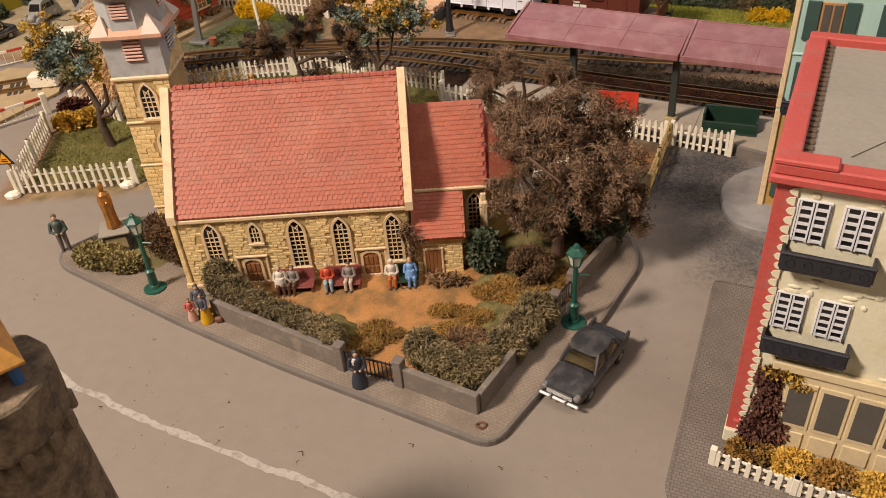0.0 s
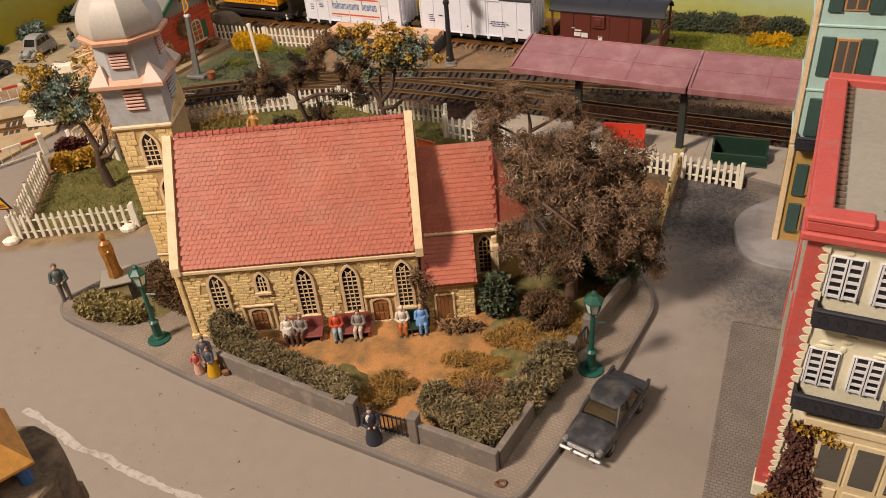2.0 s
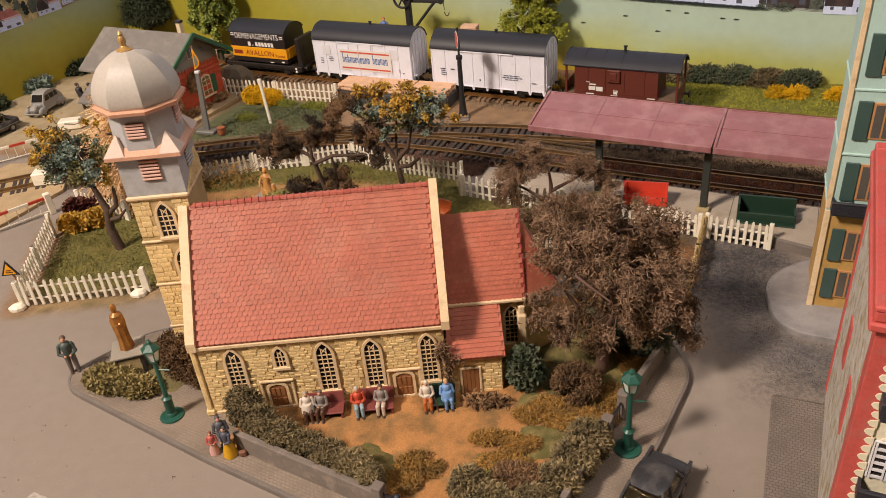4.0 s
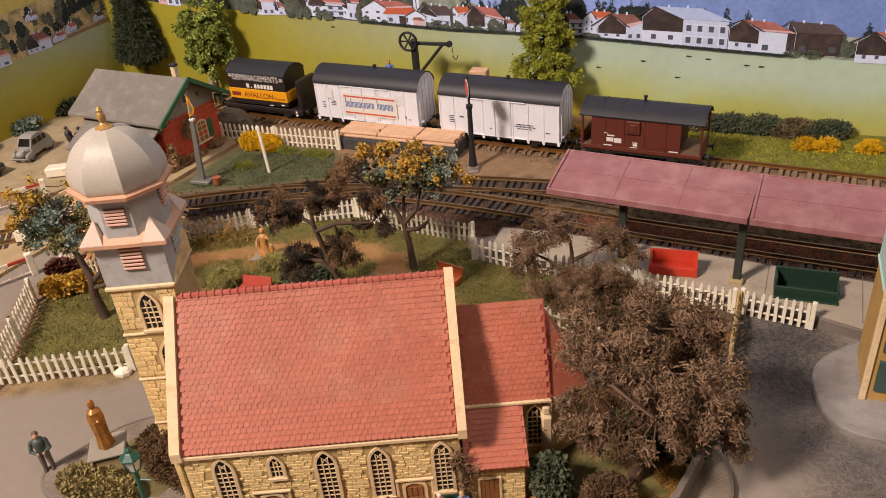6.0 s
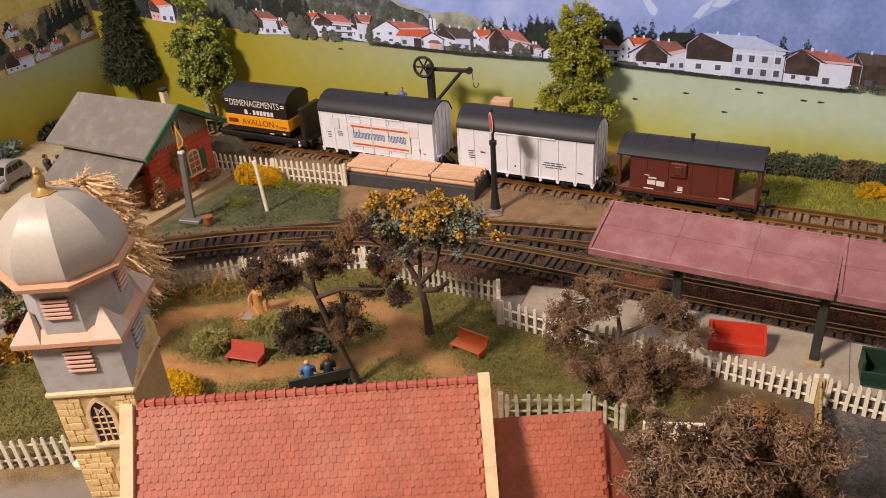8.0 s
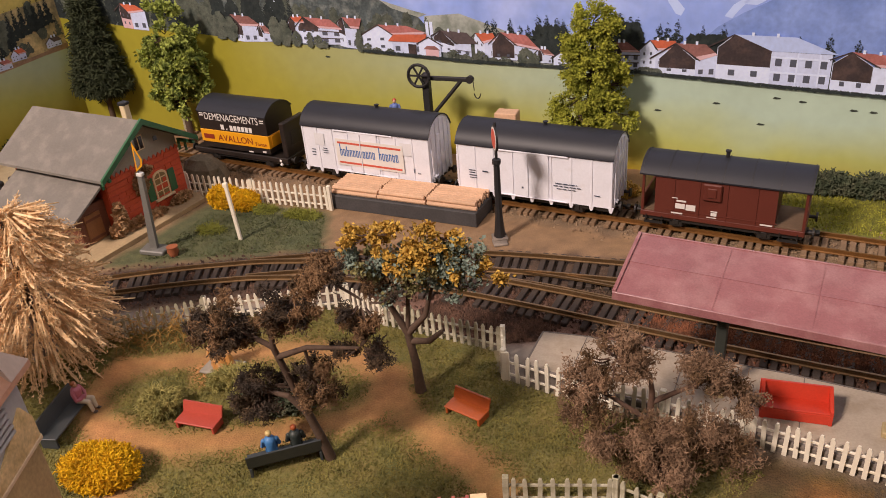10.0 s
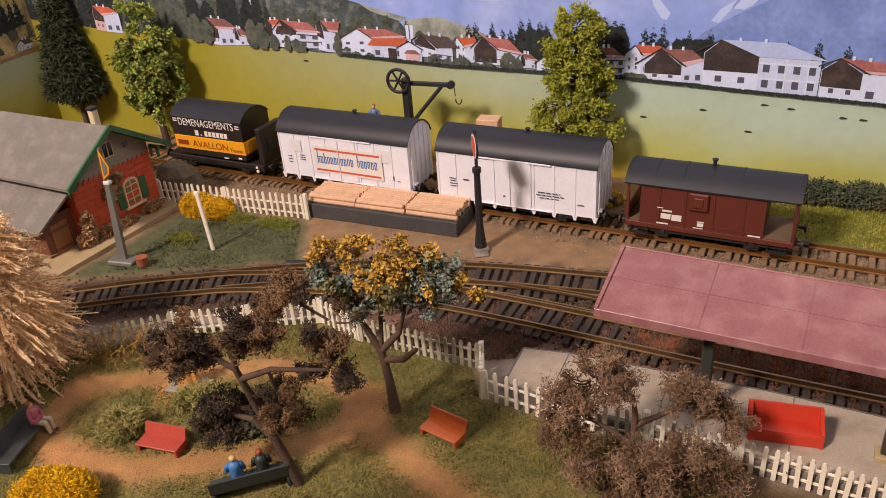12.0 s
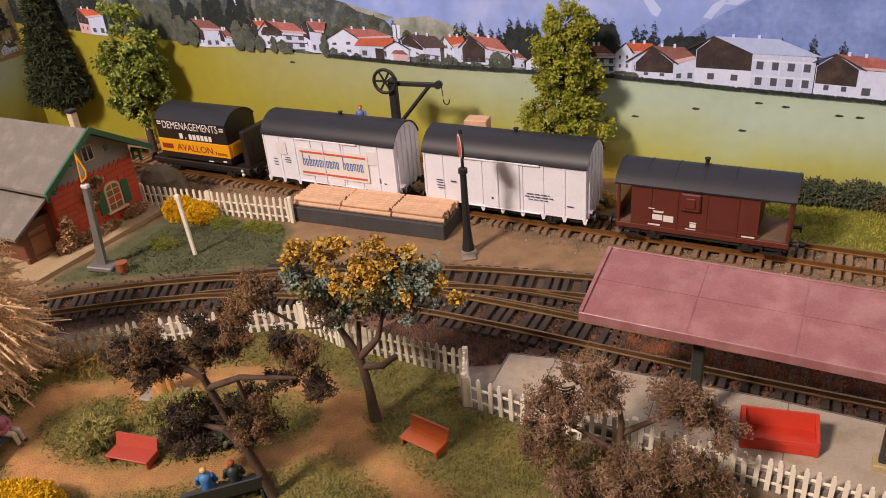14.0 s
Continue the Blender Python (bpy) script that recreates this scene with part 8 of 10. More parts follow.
# ballast and grit
def grit(name, line, half, n, size, mat_, seed, label, poly=None, z=.02, span=(-34, 30), shift=0):
    rs = np.random.RandomState(seed)
    if poly:
        q = np.array(poly)
        x = rs.uniform(q[:, 0].min(), q[:, 0].max(), n * 3)
        y = rs.uniform(q[:, 1].min(), q[:, 1].max(), n * 3)
        ok = depth_in(poly, x, y) > 0
        x, y = x[ok][:n], y[ok][:n]
    else:
        pts = np.array([(p.x, p.y) for p in curve_through(line, .3) if span[0] < p.x < span[1]])
        i = rs.randint(0, len(pts), n)
        x, y = pts[i, 0] + rs.normal(0, half, n), pts[i, 1] + shift + rs.normal(0, half, n)
    k = len(x)
    s = size * rs.uniform(.5, 1.5, k)
    tet = np.array([(1, 0, -.3), (-.5, .87, -.3), (-.5, -.87, -.3), (.1, 0, .9)])
    a = rs.uniform(0, 6.283, k)
    v = np.empty((k, 4, 3))
    for j in range(4):
        v[:, j, 0] = x + s * (tet[j, 0] * np.cos(a) - tet[j, 1] * np.sin(a))
        v[:, j, 1] = y + s * (tet[j, 0] * np.sin(a) + tet[j, 1] * np.cos(a))
        v[:, j, 2] = z + s * (tet[j, 2] + .3)
    f = (np.array([(0, 1, 3), (1, 2, 3), (2, 0, 3)])[None] + (np.arange(k) * 4)[:, None, None]).reshape(-1, 3)
    return tagged(new(name, raw_mesh(name, (v.reshape(-1, 3), f), mat_)), label, "gravel", kind="stuff")


BALLAST = foliage("brown_ballast", (0.125, 0.070, 0.048), (0.06, 0.038, 0.030), 0.5)
GRITGREY = foliage("grey_grit", (0.24, 0.20, 0.175), (0.06, 0.055, 0.055), 0.6)
grit("ballast_near", NEAR, 1.0, 14000, .075, BALLAST, 5, "brown gravel ballast of the platform track")
grit("ballast_goods", GOODS, 1.0, 9000, .07, foliage("sandy_ballast", (.30, .21, .13), (.18, .12, .075), .4), 6, "sandy gravel ballast of the goods track")
grit("rust_gravel", NEAR, .42, 15000, .07, foliage("rust_orange_gravel", (.24, .096, .05), (.12, .06, .038), .5), 15, "rust-orange gravel between the platform rails", z=.20, span=(5, 30))
grit("track_gravel", NEAR, .55, 14000, .055, foliage("tan_gravel", (.21, .15, .095), (.09, .064, .045), .5), 16, "tan gravel between the two platform tracks", z=.1, span=(3, 30), shift=2.3)
grit("ballast_apron", None, 0, 5000, .07, BALLAST, 7, "brown gravel before the platform", [(-7, 58.2), (-2, 56.6), (0.3, 57.1), (1, 58.5), (-5, 60.3)])
grit("road_grit", None, 0, 2600, .024, GRITGREY, 8, "loose grey grit on the dark road patch", [(12, 44.2), (12.8, 48.2), (16, 48.3), (18, 46.6), (15.3, 45), (15, 42.5), (15.3, 40.8), (20, 39.5), (20, 36.8), (14.2, 37.6), (13.9, 42)])
grit("road_crumbs", None, 0, 70, .022, foliage("dark_crumbs", (.05, .04, .03), (.12, .09, .06), .5), 9, "scattered dark crumbs on the road", [(-24, 40), (-18, 36), (-8, 30.5), (6, 25.5), (12, 37), (13, 36), (11, 24), (8, 16), (-16, 22), (-26, 32)])


def splinters(n, seed):
    """Loose dark splinters and short fibres lying on the road."""
    rs = np.random.RandomState(seed)
    area = [(-22, 38), (-8, 30.2), (4, 26), (8, 29), (11.5, 37), (11, 24), (6, 17), (-14, 23)]
    q = np.array(area)
    x, y = rs.uniform(q[:, 0].min(), q[:, 0].max(), n * 4), rs.uniform(q[:, 1].min(), q[:, 1].max(), n * 4)
    ok = depth_in(area, x, y) > 0
    x, y = x[ok][:n], y[ok][:n]
    k = len(x)
    a = rs.uniform(0, 6.283, k)
    p = np.stack([x, y, np.full(k, .03)], 1)
    d = np.stack([np.cos(a), np.sin(a), rs.uniform(0, .12, k)], 1) * (.06 + .28 * rs.uniform(0, 1, (k, 1)) ** 3)
    data = strand_mesh(p, d, rs, 1.0, .022, .25)
    return tagged(new("road_splinters", raw_mesh("road_splinters", data, foliage("dark_splinter", (.07, .045, .03), (.16, .10, .06), .5))), "loose dark splinters and fibres on the road", "splinter", kind="stuff")


splinters(110, 44)


# ---- small painted figurines: plain shapes, one mesh each ----
CLOTH = {}


def cloth(r, g, b):
    key = "figurine_paint_%02d_%02d_%02d" % (r * 99, g * 99, b * 99)
    if key not in CLOTH:
        CLOTH[key] = material(key, (r, g, b), .5, .12, 12, 2, .1)
    return CLOTH[key]


def figurine(m, top, bottom, hair, label, sit=False, skirt=False, h=2.0, shoes=(.05, .03, .02), group="figurines", hat=False):
    """A small plastic figurine: legs, body, arms and head in plain shapes."""
    k = h / 2.0
    pieces = []
    if sit:
        pieces += [(bottom, M().cyl((-.13, -.05, .62), (-.15, -.55, .60), .12, .11, 8).cyl((.13, -.05, .62), (.15, -.55, .60), .12, .11, 8).cyl((-.15, -.55, .60), (-.15, -.62, .08), .11, .08, 8).cyl((.15, -.55, .60), (.15, -.62, .08), .11, .08, 8).ball(-.15, -.55, .60, .115, .115, .115, 8, 5).ball(.15, -.55, .60, .115, .115, .115, 8, 5)), (top, M().cyl((0, .05, .66), (0, -.32, .64), .25, .20, 10))]
        if skirt:
            pieces += [(top, M().lathe([(.36, .42), (.32, .75), (.24, .95)], 10, 0, -.18))]
        pieces += [(shoes, M().ball(-.15, -.70, .06, .09, .15, .06, 6, 4).ball(.15, -.70, .06, .09, .15, .06, 6, 4))]
        zb = .58
    else:
        if skirt:
            pieces += [(bottom, M().lathe([(.36, .03), (.34, .3), (.24, .75), (.20, 1.02)], 12))]
        else:
            pieces += [(bottom, M().cyl((-.12, 0, 1.0), (-.14, 0, .08), .13, .09, 8).cyl((.12, 0, 1.0), (.14, .02, .08), .13, .09, 8))]
        pieces += [(shoes, M().ball(-.14, -.06, .05, .09, .16, .06, 6, 4).ball(.14, -.04, .05, .09, .16, .06, 6, 4))]
        zb = .95
    pieces += [(top, M().lathe([(.19, zb), (.20, zb + .22), (.25, zb + .52), (.21, zb + .65), (.08, zb + .74)], 10))]
    pieces += [(top, M().cyl((-.27, 0, zb + .56), (-.34, -.12, zb + .22), .09, .08, 7).cyl((-.34, -.12, zb + .22), (-.12, -.28, zb + .14), .08, .06, 7).cyl((.27, 0, zb + .56), (.34, -.12, zb + .22), .09, .08, 7).cyl((.34, -.12, zb + .22), (.14, -.28, zb + .14), .08, .06, 7).ball(-.34, -.12, zb + .22, .085, .085, .085, 7, 5).ball(.34, -.12, zb + .22, .085, .085, .085, 7, 5).ball(-.25, 0, zb + .56, .10, .10, .10, 7, 5).ball(.25, 0, zb + .56, .10, .10, .10, 7, 5))]
    pieces += [((.58, .32, .20), M().ball(0, -.02, zb + .85, .11, .125, .145, 9, 6).ball(-.10, -.30, zb + .13, .06).ball(.12, -.30, zb + .13, .06))]
    pieces += [(hair, M().ball(0, .035, zb + .92, .135, .14, .125, 9, 6))]
    if hat:
        pieces += [(hair, M().lathe([(.24, zb + .98), (.24, zb + 1.0), (.13, zb + 1.01), (.12, zb + 1.12), (.05, zb + 1.14)], 10))]
    all_, idx, mats = M(), [], []
    for col, p in pieces:
        mt = cloth(*col)
        if mt not in mats:
            mats.append(mt)
        idx += [mats.index(mt)] * len(p.f)
        all_.add([(x * k, y * k, z * k) for x, y, z in p.v], p.f)
    me = all_.mesh("figurine", mats[0], True)
    for mt in mats[1:]:
        me.materials.append(mt)
    me.polygons.foreach_set("material_index", idx)
    ob = new("figurine", me)
    ob.matrix_world = m
    return tagged(ob, label, "figurine", group)


W1, GREY1, BRN = (.62, .55, .46), (.18, .16, .15), (.10, .05, .03)
ch = at(-9.52, 34.04, 0, 11.19)
for x, top, bot, hair, label, sk in ((4.25, W1, BRN, (.35, .30, .25), "seated figurine in a white dress on the red bench", True), (4.86, (.22, .19, .17), BRN, (.12, .10, .09), "seated figurine in grey with folded arms", False),
                                     (6.42, (.50, .07, .03), (.28, .38, .42), (.45, .42, .38), "seated figurine in a red jacket and pale trousers", False), (7.42, (.24, .21, .19), (.55, .45, .36), (.10, .07, .05), "seated figurine in a grey jacket leaning back", False),
                                     (9.36, (.62, .55, .46), (.45, .12, .03), (.62, .55, .46), "seated figurine in a white coat with a stick", False), (10.2, (.16, .30, .55), (.16, .30, .55), (.50, .32, .14), "seated figurine in a light blue coat", True)):
    figurine(ch @ at(x, -.86, .33, 12 * math.sin(x * 5)), top, bot, hair, label, True, sk, 1.62)
solo("walking_stick", M().cyl((0, 0, 0), (-.1, -.12, .95), .03, n=6), CLOTH[list(CLOTH)[0]], ch @ at(9.80, -1.45, .38), "thin white walking stick of a seated figurine", "stick")
figurine(at(-17.55, 36.1, .3, 30), (.06, .08, .07), (.16, .13, .12), (.12, .08, .05), "standing figurine in a dark green coat on the kerb", False, False, 2.15)
figurine(at(-8.5, 31.6, .3, 25), (.45, .10, .08), (.62, .35, .30), (.22, .08, .04), "small girl figurine in a pink dress", False, True, 1.2)
figurine(at(-8.25, 32.05, .3, 30), (.09, .09, .10), (.10, .10, .11), (.08, .07, .07), "standing figurine in dark grey in the pavement group", False, False, 1.65)
figurine(at(-7.8, 31.55, .3, -20), (.07, .07, .09), (.62, .33, .01), (.06, .05, .05), "figurine in a bright yellow skirt on the pavement", False, True, 1.6)
solo("shoulder_bag", M().box(-.16, .16, -.1, .1, 0, .3, .06), cloth(.20, .09, .05), at(-7.25, 31.55, .3, 20), "brown bag beside the yellow-skirted figurine", "bag")
figurine(at(0.0, 28.55, .3, 15), (.03, .035, .05), (.03, .035, .05), (.03, .03, .04), "nun figurine in a dark blue habit by the gate", False, True, 1.85)
solo("wimple", M().ball(0, 0, 0, .11, .07, .2, 8, 5), cloth(.70, .65, .58), at(-.03, 28.40, 1.66, 15), "white wimple of the nun figurine", "veil")
figurine(at(-9.55, 48.42, .1, 206), (.06, .20, .45), (.2, .16, .12), (.60, .45, .18), "seated figurine in blue on the dark bench", True, False, 1.9)
figurine(at(-8.7, 48.83, .1, 206), (.03, .04, .035), (.05, .05, .05), (.35, .08, .02), "seated figurine in black on the dark bench", True, False, 1.9)
figurine(at(-19.1, 50.55, .1, 93), (.40, .12, .16), (.52, .46, .36), (.28, .09, .03), "seated figurine in a pink top on the green bench", True, False, 1.9)
figurine(at(-35.6, 69.5, .0, 200), (.03, .03, .035), (.04, .04, .045), (.05, .04, .04), "dark standing figurine on the station road", False, False, 2.5)
figurine(at(-36.9, 69.8, .0, 120), (.04, .04, .045), (.04, .04, .05), (.05, .04, .04), "second dark figurine on the station road", False, False, 2.4)
figurine(at(-10.6, 75.6, 3.3, 10), (.12, .18, .42), (.12, .16, .35), (.45, .08, .04), "blue workman figurine with a red cap", False, False, 2.0)
solo("crate_stack", M().box(-1.3, 1.3, -.8, .8, 0, 3.3, .05), PLANK, at(-10.6, 75.9, 0, -13), "plain timber loading stage behind the white wagon", "crate")
solo("timber_block", M().box(-.7, .7, -.5, .5, 0, 4.6, .05), LOG, at(-3.2, 74.8, 0, -10), "pale timber bundle behind the goods train", "timber")

# statues: one plain shape each
BRONZE = material("worn_gold_bronze", (.40, .175, .036), .40, .3, 9, 1.5, .3, metal=.3, other=(.22, .09, .02))
st = M().lathe([(.30, 0), (.33, .08), (.27, .5), (.27, 1.0), (.31, 1.55), (.27, 1.9), (.10, 2.04), (.14, 2.2), (.13, 2.36), (.04, 2.46)], 24)
# folds of the robe
st.v = [(x * (1 + .10 * math.cos(7 * math.atan2(y, x) + z)), y * (1 + .10 * math.cos(7 * math.atan2(y, x) + z)), z) if z < 1.7 else (x, y, z) for x, y, z in st.v]
st.cyl((-.25, -.05, 1.72), (-.05, -.30, 1.42), .10, .07, 7).cyl((.25, -.05, 1.72), (.05, -.30, 1.48), .10, .07, 7)
solo("statue", st, BRONZE, at(-14.45, 36.25, 1.8, 30), "slim gilded robed statue on a grey plinth", "statue", smooth=True)
# Grey stone of the plinth's sides, their shade put into the colour.
PLINTHSHADE = material("shaded_plinth_stone", (.085, .075, .070), .7, .3, 9, 1.2, .3)
pl = thing("statue_plinth", at(-14.45, 36.25, .3, 25), "grey stepped stone plinth under the statue", "plinth")
part("block", M().box(-.62, .62, -.62, .62, .1, 1.38, .04), PLINTHSHADE, pl)
part("cap", M().box(-.74, .74, -.74, .74, 1.36, 1.50, .04), GREYGABLE, pl, "pale grey capstone")
part("step", M().box(-.8, .8, -.8, .8, 0, .16, .03), WALLGREY, pl)
part("plaque", M().box(-.48, .48, -.65, -.615, .35, 1.2), FOOT, pl, "pale carved plaque")
m = M().lathe([(.42, 0), (.46, .12), (.34, .55), (.20, 1.0), (.27, 1.38), (.22, 1.52), (.09, 1.6), (.10, 1.64)], 12)
m.ball(0, -.02, 1.78, .14, .15, .17, 10, 6).ball(0, .03, 1.84, .16, .16, .14, 10, 6)
m.cyl((-.24, 0, 1.42), (-.46, -.12, 1.05), .09, .07, 7).cyl((-.46, -.12, 1.05), (-.40, -.34, .75), .07, .05, 7)
m.cyl((.24, 0, 1.42), (.42, -.15, 1.2), .09, .07, 7).cyl((.42, -.15, 1.2), (.36, -.36, 1.5), .07, .05, 7)
m.lathe([(.30, 0), (.22, .5), (.14, .9)], 8, -.34, .1).lathe([(.26, 0), (.20, .4), (.12, .8)], 8, .36, .08)
solo("monument", m, material("ochre_carved_group", (.52, .245, .065), .55, .25, 8, 2, .3, other=(.58, .42, .26), other_at=.62), at(-14.1, 53.9, .14, -10), "ochre and cream carved statue on the park path", "statue", smooth=True)
solo("plinth", M().box(-.9, .9, -.6, .6, 0, .14, .04), GREYGABLE, at(-14.1, 53.9, .02, -10), "flat grey stone plinth of the carved group", "plinth")

# old fountain lump and manhole
mh = M()
for kx in range(14):
    a = kx * .4488
    mh.v += [((.17 + .055 * math.cos(b)) * math.cos(a), (.13 + .055 * math.cos(b)) * math.sin(a), .05 + .03 * math.sin(2 * a) + .055 * math.sin(b)) for b in (0, 1.047, 2.094, 3.142, 4.189, 5.236)]
    mh.f += [(kx * 6 + q, (kx + 1) % 14 * 6 + q, (kx + 1) % 14 * 6 + (q + 1) % 6, kx * 6 + (q + 1) % 6) for q in range(6)]
solo("twig_ring", mh, cloth(.14, .065, .035), at(5.0, 27.0, .3), "small ring of brown twig on the pavement", "twig")

# ---- castle tower in the near corner ----
CASTLE = material("grey_brown_castle_stone", (.20, .145, .092), .85, .45, 10, 1.4, .8, other=(.085, .062, .044), other_at=.54)
ct = thing("castle_tower", at(-4.15, 17.55, -1.25, 5), "weathered grey-brown castle tower with orange roof", "tower")
part("shaft", M().lathe([(1.62, 1.25), (1.46, 9.0), (1.40, 11.2)], 14), CASTLE, ct)
part("gallery", M().lathe([(1.38, 11.0), (1.56, 11.2), (1.58, 11.9), (1.56, 12.40), (1.50, 12.46), (0.02, 12.48)], 14), CASTLE, ct)
for i in range(14):
    a = i * .4488 + .22
    part("corbel", M().box(-.14, .14, -.16, .16, 0, .5, .06), CASTLE, ct, m=at(1.44 * math.cos(a), 1.44 * math.sin(a), 10.72, math.degrees(a) + 90))
part("window", M().box(-.15, .15, -.1, .1, 0, .4, .03), GLASS_DARK, ct, "dark window slit", m=at(.70, -1.26, 9.6, 30))
part("roof", M().lathe([(1.30, 12.98), (1.40, 13.02), (1.40, 13.08), (.75, 13.75), (.04, 14.4)], 4), material("orange_roof", (.62, .30, .06), .6, .2, 8, 1.0, .2, other=(.50, .22, .045)), ct, "orange square hipped roof")
for i in range(4):
    a = i * 1.5708
    part("roof_post", M().cyl((1.02 * math.cos(a), 1.02 * math.sin(a), 12.45), (1.02 * math.cos(a), 1.02 * math.sin(a), 13.0), .13, n=8), PRINTBLUE, ct, "blue roof post")

# ---- backdrop: a printed panorama on the wall behind, flat ----
def printed(name, low, mid, top, z1, z2, z3, speck=.08, side=None):
    """A printed meadow whose tone changes with height."""
    mt = material(name, (1, 1, 1), .55, speck, 1.2, .12, 0, spec=.3)
    nt = mt.node_tree
    tc = next(n for n in nt.nodes if n.type == "TEX_COORD")
    sp = nt.nodes.new("ShaderNodeSeparateXYZ")
    nt.links.new(tc.outputs["Object"], sp.inputs[0])
    nz = nt.nodes.new("ShaderNodeTexNoise")
    nz.inputs["Scale"].default_value, nz.inputs["Detail"].default_value = 14, 4
    nt.links.new(tc.outputs["Object"], nz.inputs["Vector"])
    w = nt.nodes.new("ShaderNodeMath")
    w.operation = "MULTIPLY_ADD"
    w.inputs[1].default_value = 0.035
    nt.links.new(nz.outputs[0], w.inputs[0])
    # the sprayed foot thins out along the panel
    fade = nt.nodes.new("ShaderNodeMath")
    fade.operation = "MULTIPLY_ADD"
    fade.inputs[1].default_value = 0.07
    nt.links.new(sp.outputs["X"], fade.inputs[0])
    nt.links.new(sp.outputs["Z"], fade.inputs[2])
    nt.links.new(fade.outputs[0], w.inputs[2])
    mr = nt.nodes.new("ShaderNodeMapRange")
    mr.inputs[1].default_value, mr.inputs[2].default_value = z1 * CM, z3 * CM
    nt.links.new(w.outputs[0], mr.inputs[0])
    cr = nt.nodes.new("ShaderNodeValToRGB")
    cr.color_ramp.elements[0].color, cr.color_ramp.elements[1].color = (*low, 1), (*top, 1)
    e = cr.color_ramp.elements.new((z2 - z1) / (z3 - z1))
    e.color = (*mid, 1)
    nt.links.new(mr.outputs[0], cr.inputs[0])
    mul = next(n for n in nt.nodes if n.type == "VECT_MATH")
    out = cr.outputs[0]
    if side:
        # towards one end the print turns to another green
        mx = nt.nodes.new("ShaderNodeMapRange")
        mx.inputs[1].default_value, mx.inputs[2].default_value = side[0] * CM, side[1] * CM
        nt.links.new(sp.outputs["X"], mx.inputs[0])
        mix = nt.nodes.new("ShaderNodeMix")
        mix.data_type = "RGBA"
        mix.inputs[7].default_value = (*side[2], 1)
        nt.links.new(mx.outputs[0], mix.inputs[0])
        nt.links.new(out, mix.inputs[6])
        out = mix.outputs[2]
    nt.links.new(out, mul.inputs[0])
    return mt


MEADOW = printed("printed_meadow", (.45, .31, .02), (.47, .50, .155), (.47, .60, .48), 1.8, 4.6, 7.2, .08, (6, -26, (.33, .295, .03)))
SKY = printed("printed_sky", (.31, .44, .92), (.38, .52, .98), (.66, .78, 1.0), 7, 10, 16, .05)
MOUNT = material("printed_blue_mountain", (.27, .385, .82), .55, .16, 1.2, .12, 0, other=(.42, .53, .95), other_at=.53, spec=.3)
MOUNT2 = material("printed_slope", (.18, .275, .62), .55, .2, 3.0, .16, 0, other=(.26, .375, .78), other_at=.54, spec=.3)
HILL = material("printed_wooded_hill", (.070, .090, .095), .55, .5, 6, .8, 0, other=(.20, .225, .215), other_at=.56, spec=.3)
PALEHILL = material("printed_pale_slope", (.36, .39, .36), .55, .25, 5, .5, 0, other=(.20, .235, .20), other_at=.55, spec=.3)
OLIVEGROUND = material("printed_olive_slope", (.58, .46, .24), .55, .4, 5, .5, 0, other=(.26, .23, .13), other_at=.53, spec=.3)
HILLMEADOW = material("printed_far_meadow", (.62, .51, .15), .55, .2, 3, .3, 0, other=(.50, .43, .14), spec=.3)
PLANE = material("printed_brown_lane", (.34, .225, .15), .55, .3, 6, .8, 0, spec=.3)
PMARK = material("printed_dark_mark", (.045, .055, .045), .55, .3, 7, .6, 0, spec=.3)
PWALL = material("printed_white_wall", (.68, .77, 1.0), .55, .10, 5, .5, 0, spec=.3)
PSHADE = material("printed_grey_wall", (.58, .66, .90), .55, .14, 5, .5, 0, spec=.3)
PROOF = [material("printed_red_roof", (.44, .165, .155), .55, .3, 6, .8, 0, other=(.36, .13, .115), spec=.3), material("printed_maroon_roof", (.27, .125, .115), .55, .3, 6, .5, 0, other=(.20, .095, .085), spec=.3), material("printed_slate_roof", (.47, .58, .90), .55, .12, 4, .5, 0, spec=.3), material("printed_brown_roof", (.105, .080, .085), .55, .3, 6, .5, 0, spec=.3)]
PROOFBRIGHT = material("printed_orange_roof", (.56, .135, .07), .55, .2, 5, .8, 0, spec=.3)
PWALLPINK = material("printed_pink_wall", (.66, .44, .48), .55, .1, 3, .5, 0, spec=.3)
PWIN = material("printed_window", (.09, .10, .135), .55, .1, spec=.3)
PTIMBER = material("printed_timber", (.050, .038, .040), .55, .35, 7, .8, 0, other=(.085, .058, .054), spec=.3)
PWOODSOFT = foliage("printed_grey_green_wood", (.115, .130, .105), (.070, .085, .070), .28)
PWOODDARK = foliage("printed_dark_wood_dabs", (.034, .044, .044), (.022, .030, .032), .22)


def sheet(poly, y, mat_, parent, name, label=""):
    """A flat printed shape: outline (x, z), laid y in front of the panel."""
    n = len(poly)
    m = M()
    m.v = [(x, -y, z) for x, z in poly]
    m.f = [tuple(range(n))]
    return part(name, m, mat_, parent, label)


def meadow_top(s):
    """Height of the meadow's upper edge along the panel."""
    return float(np.interp(s, (-42, -33, -27, -20, -13.8, -6.2, 5, 11.5, 19, 30, 75), (8.9, 8.26, 7.86, 7.44, 7.19, 6.75, 6.5, 6.08, 5.65, 5.2, 5.0)))


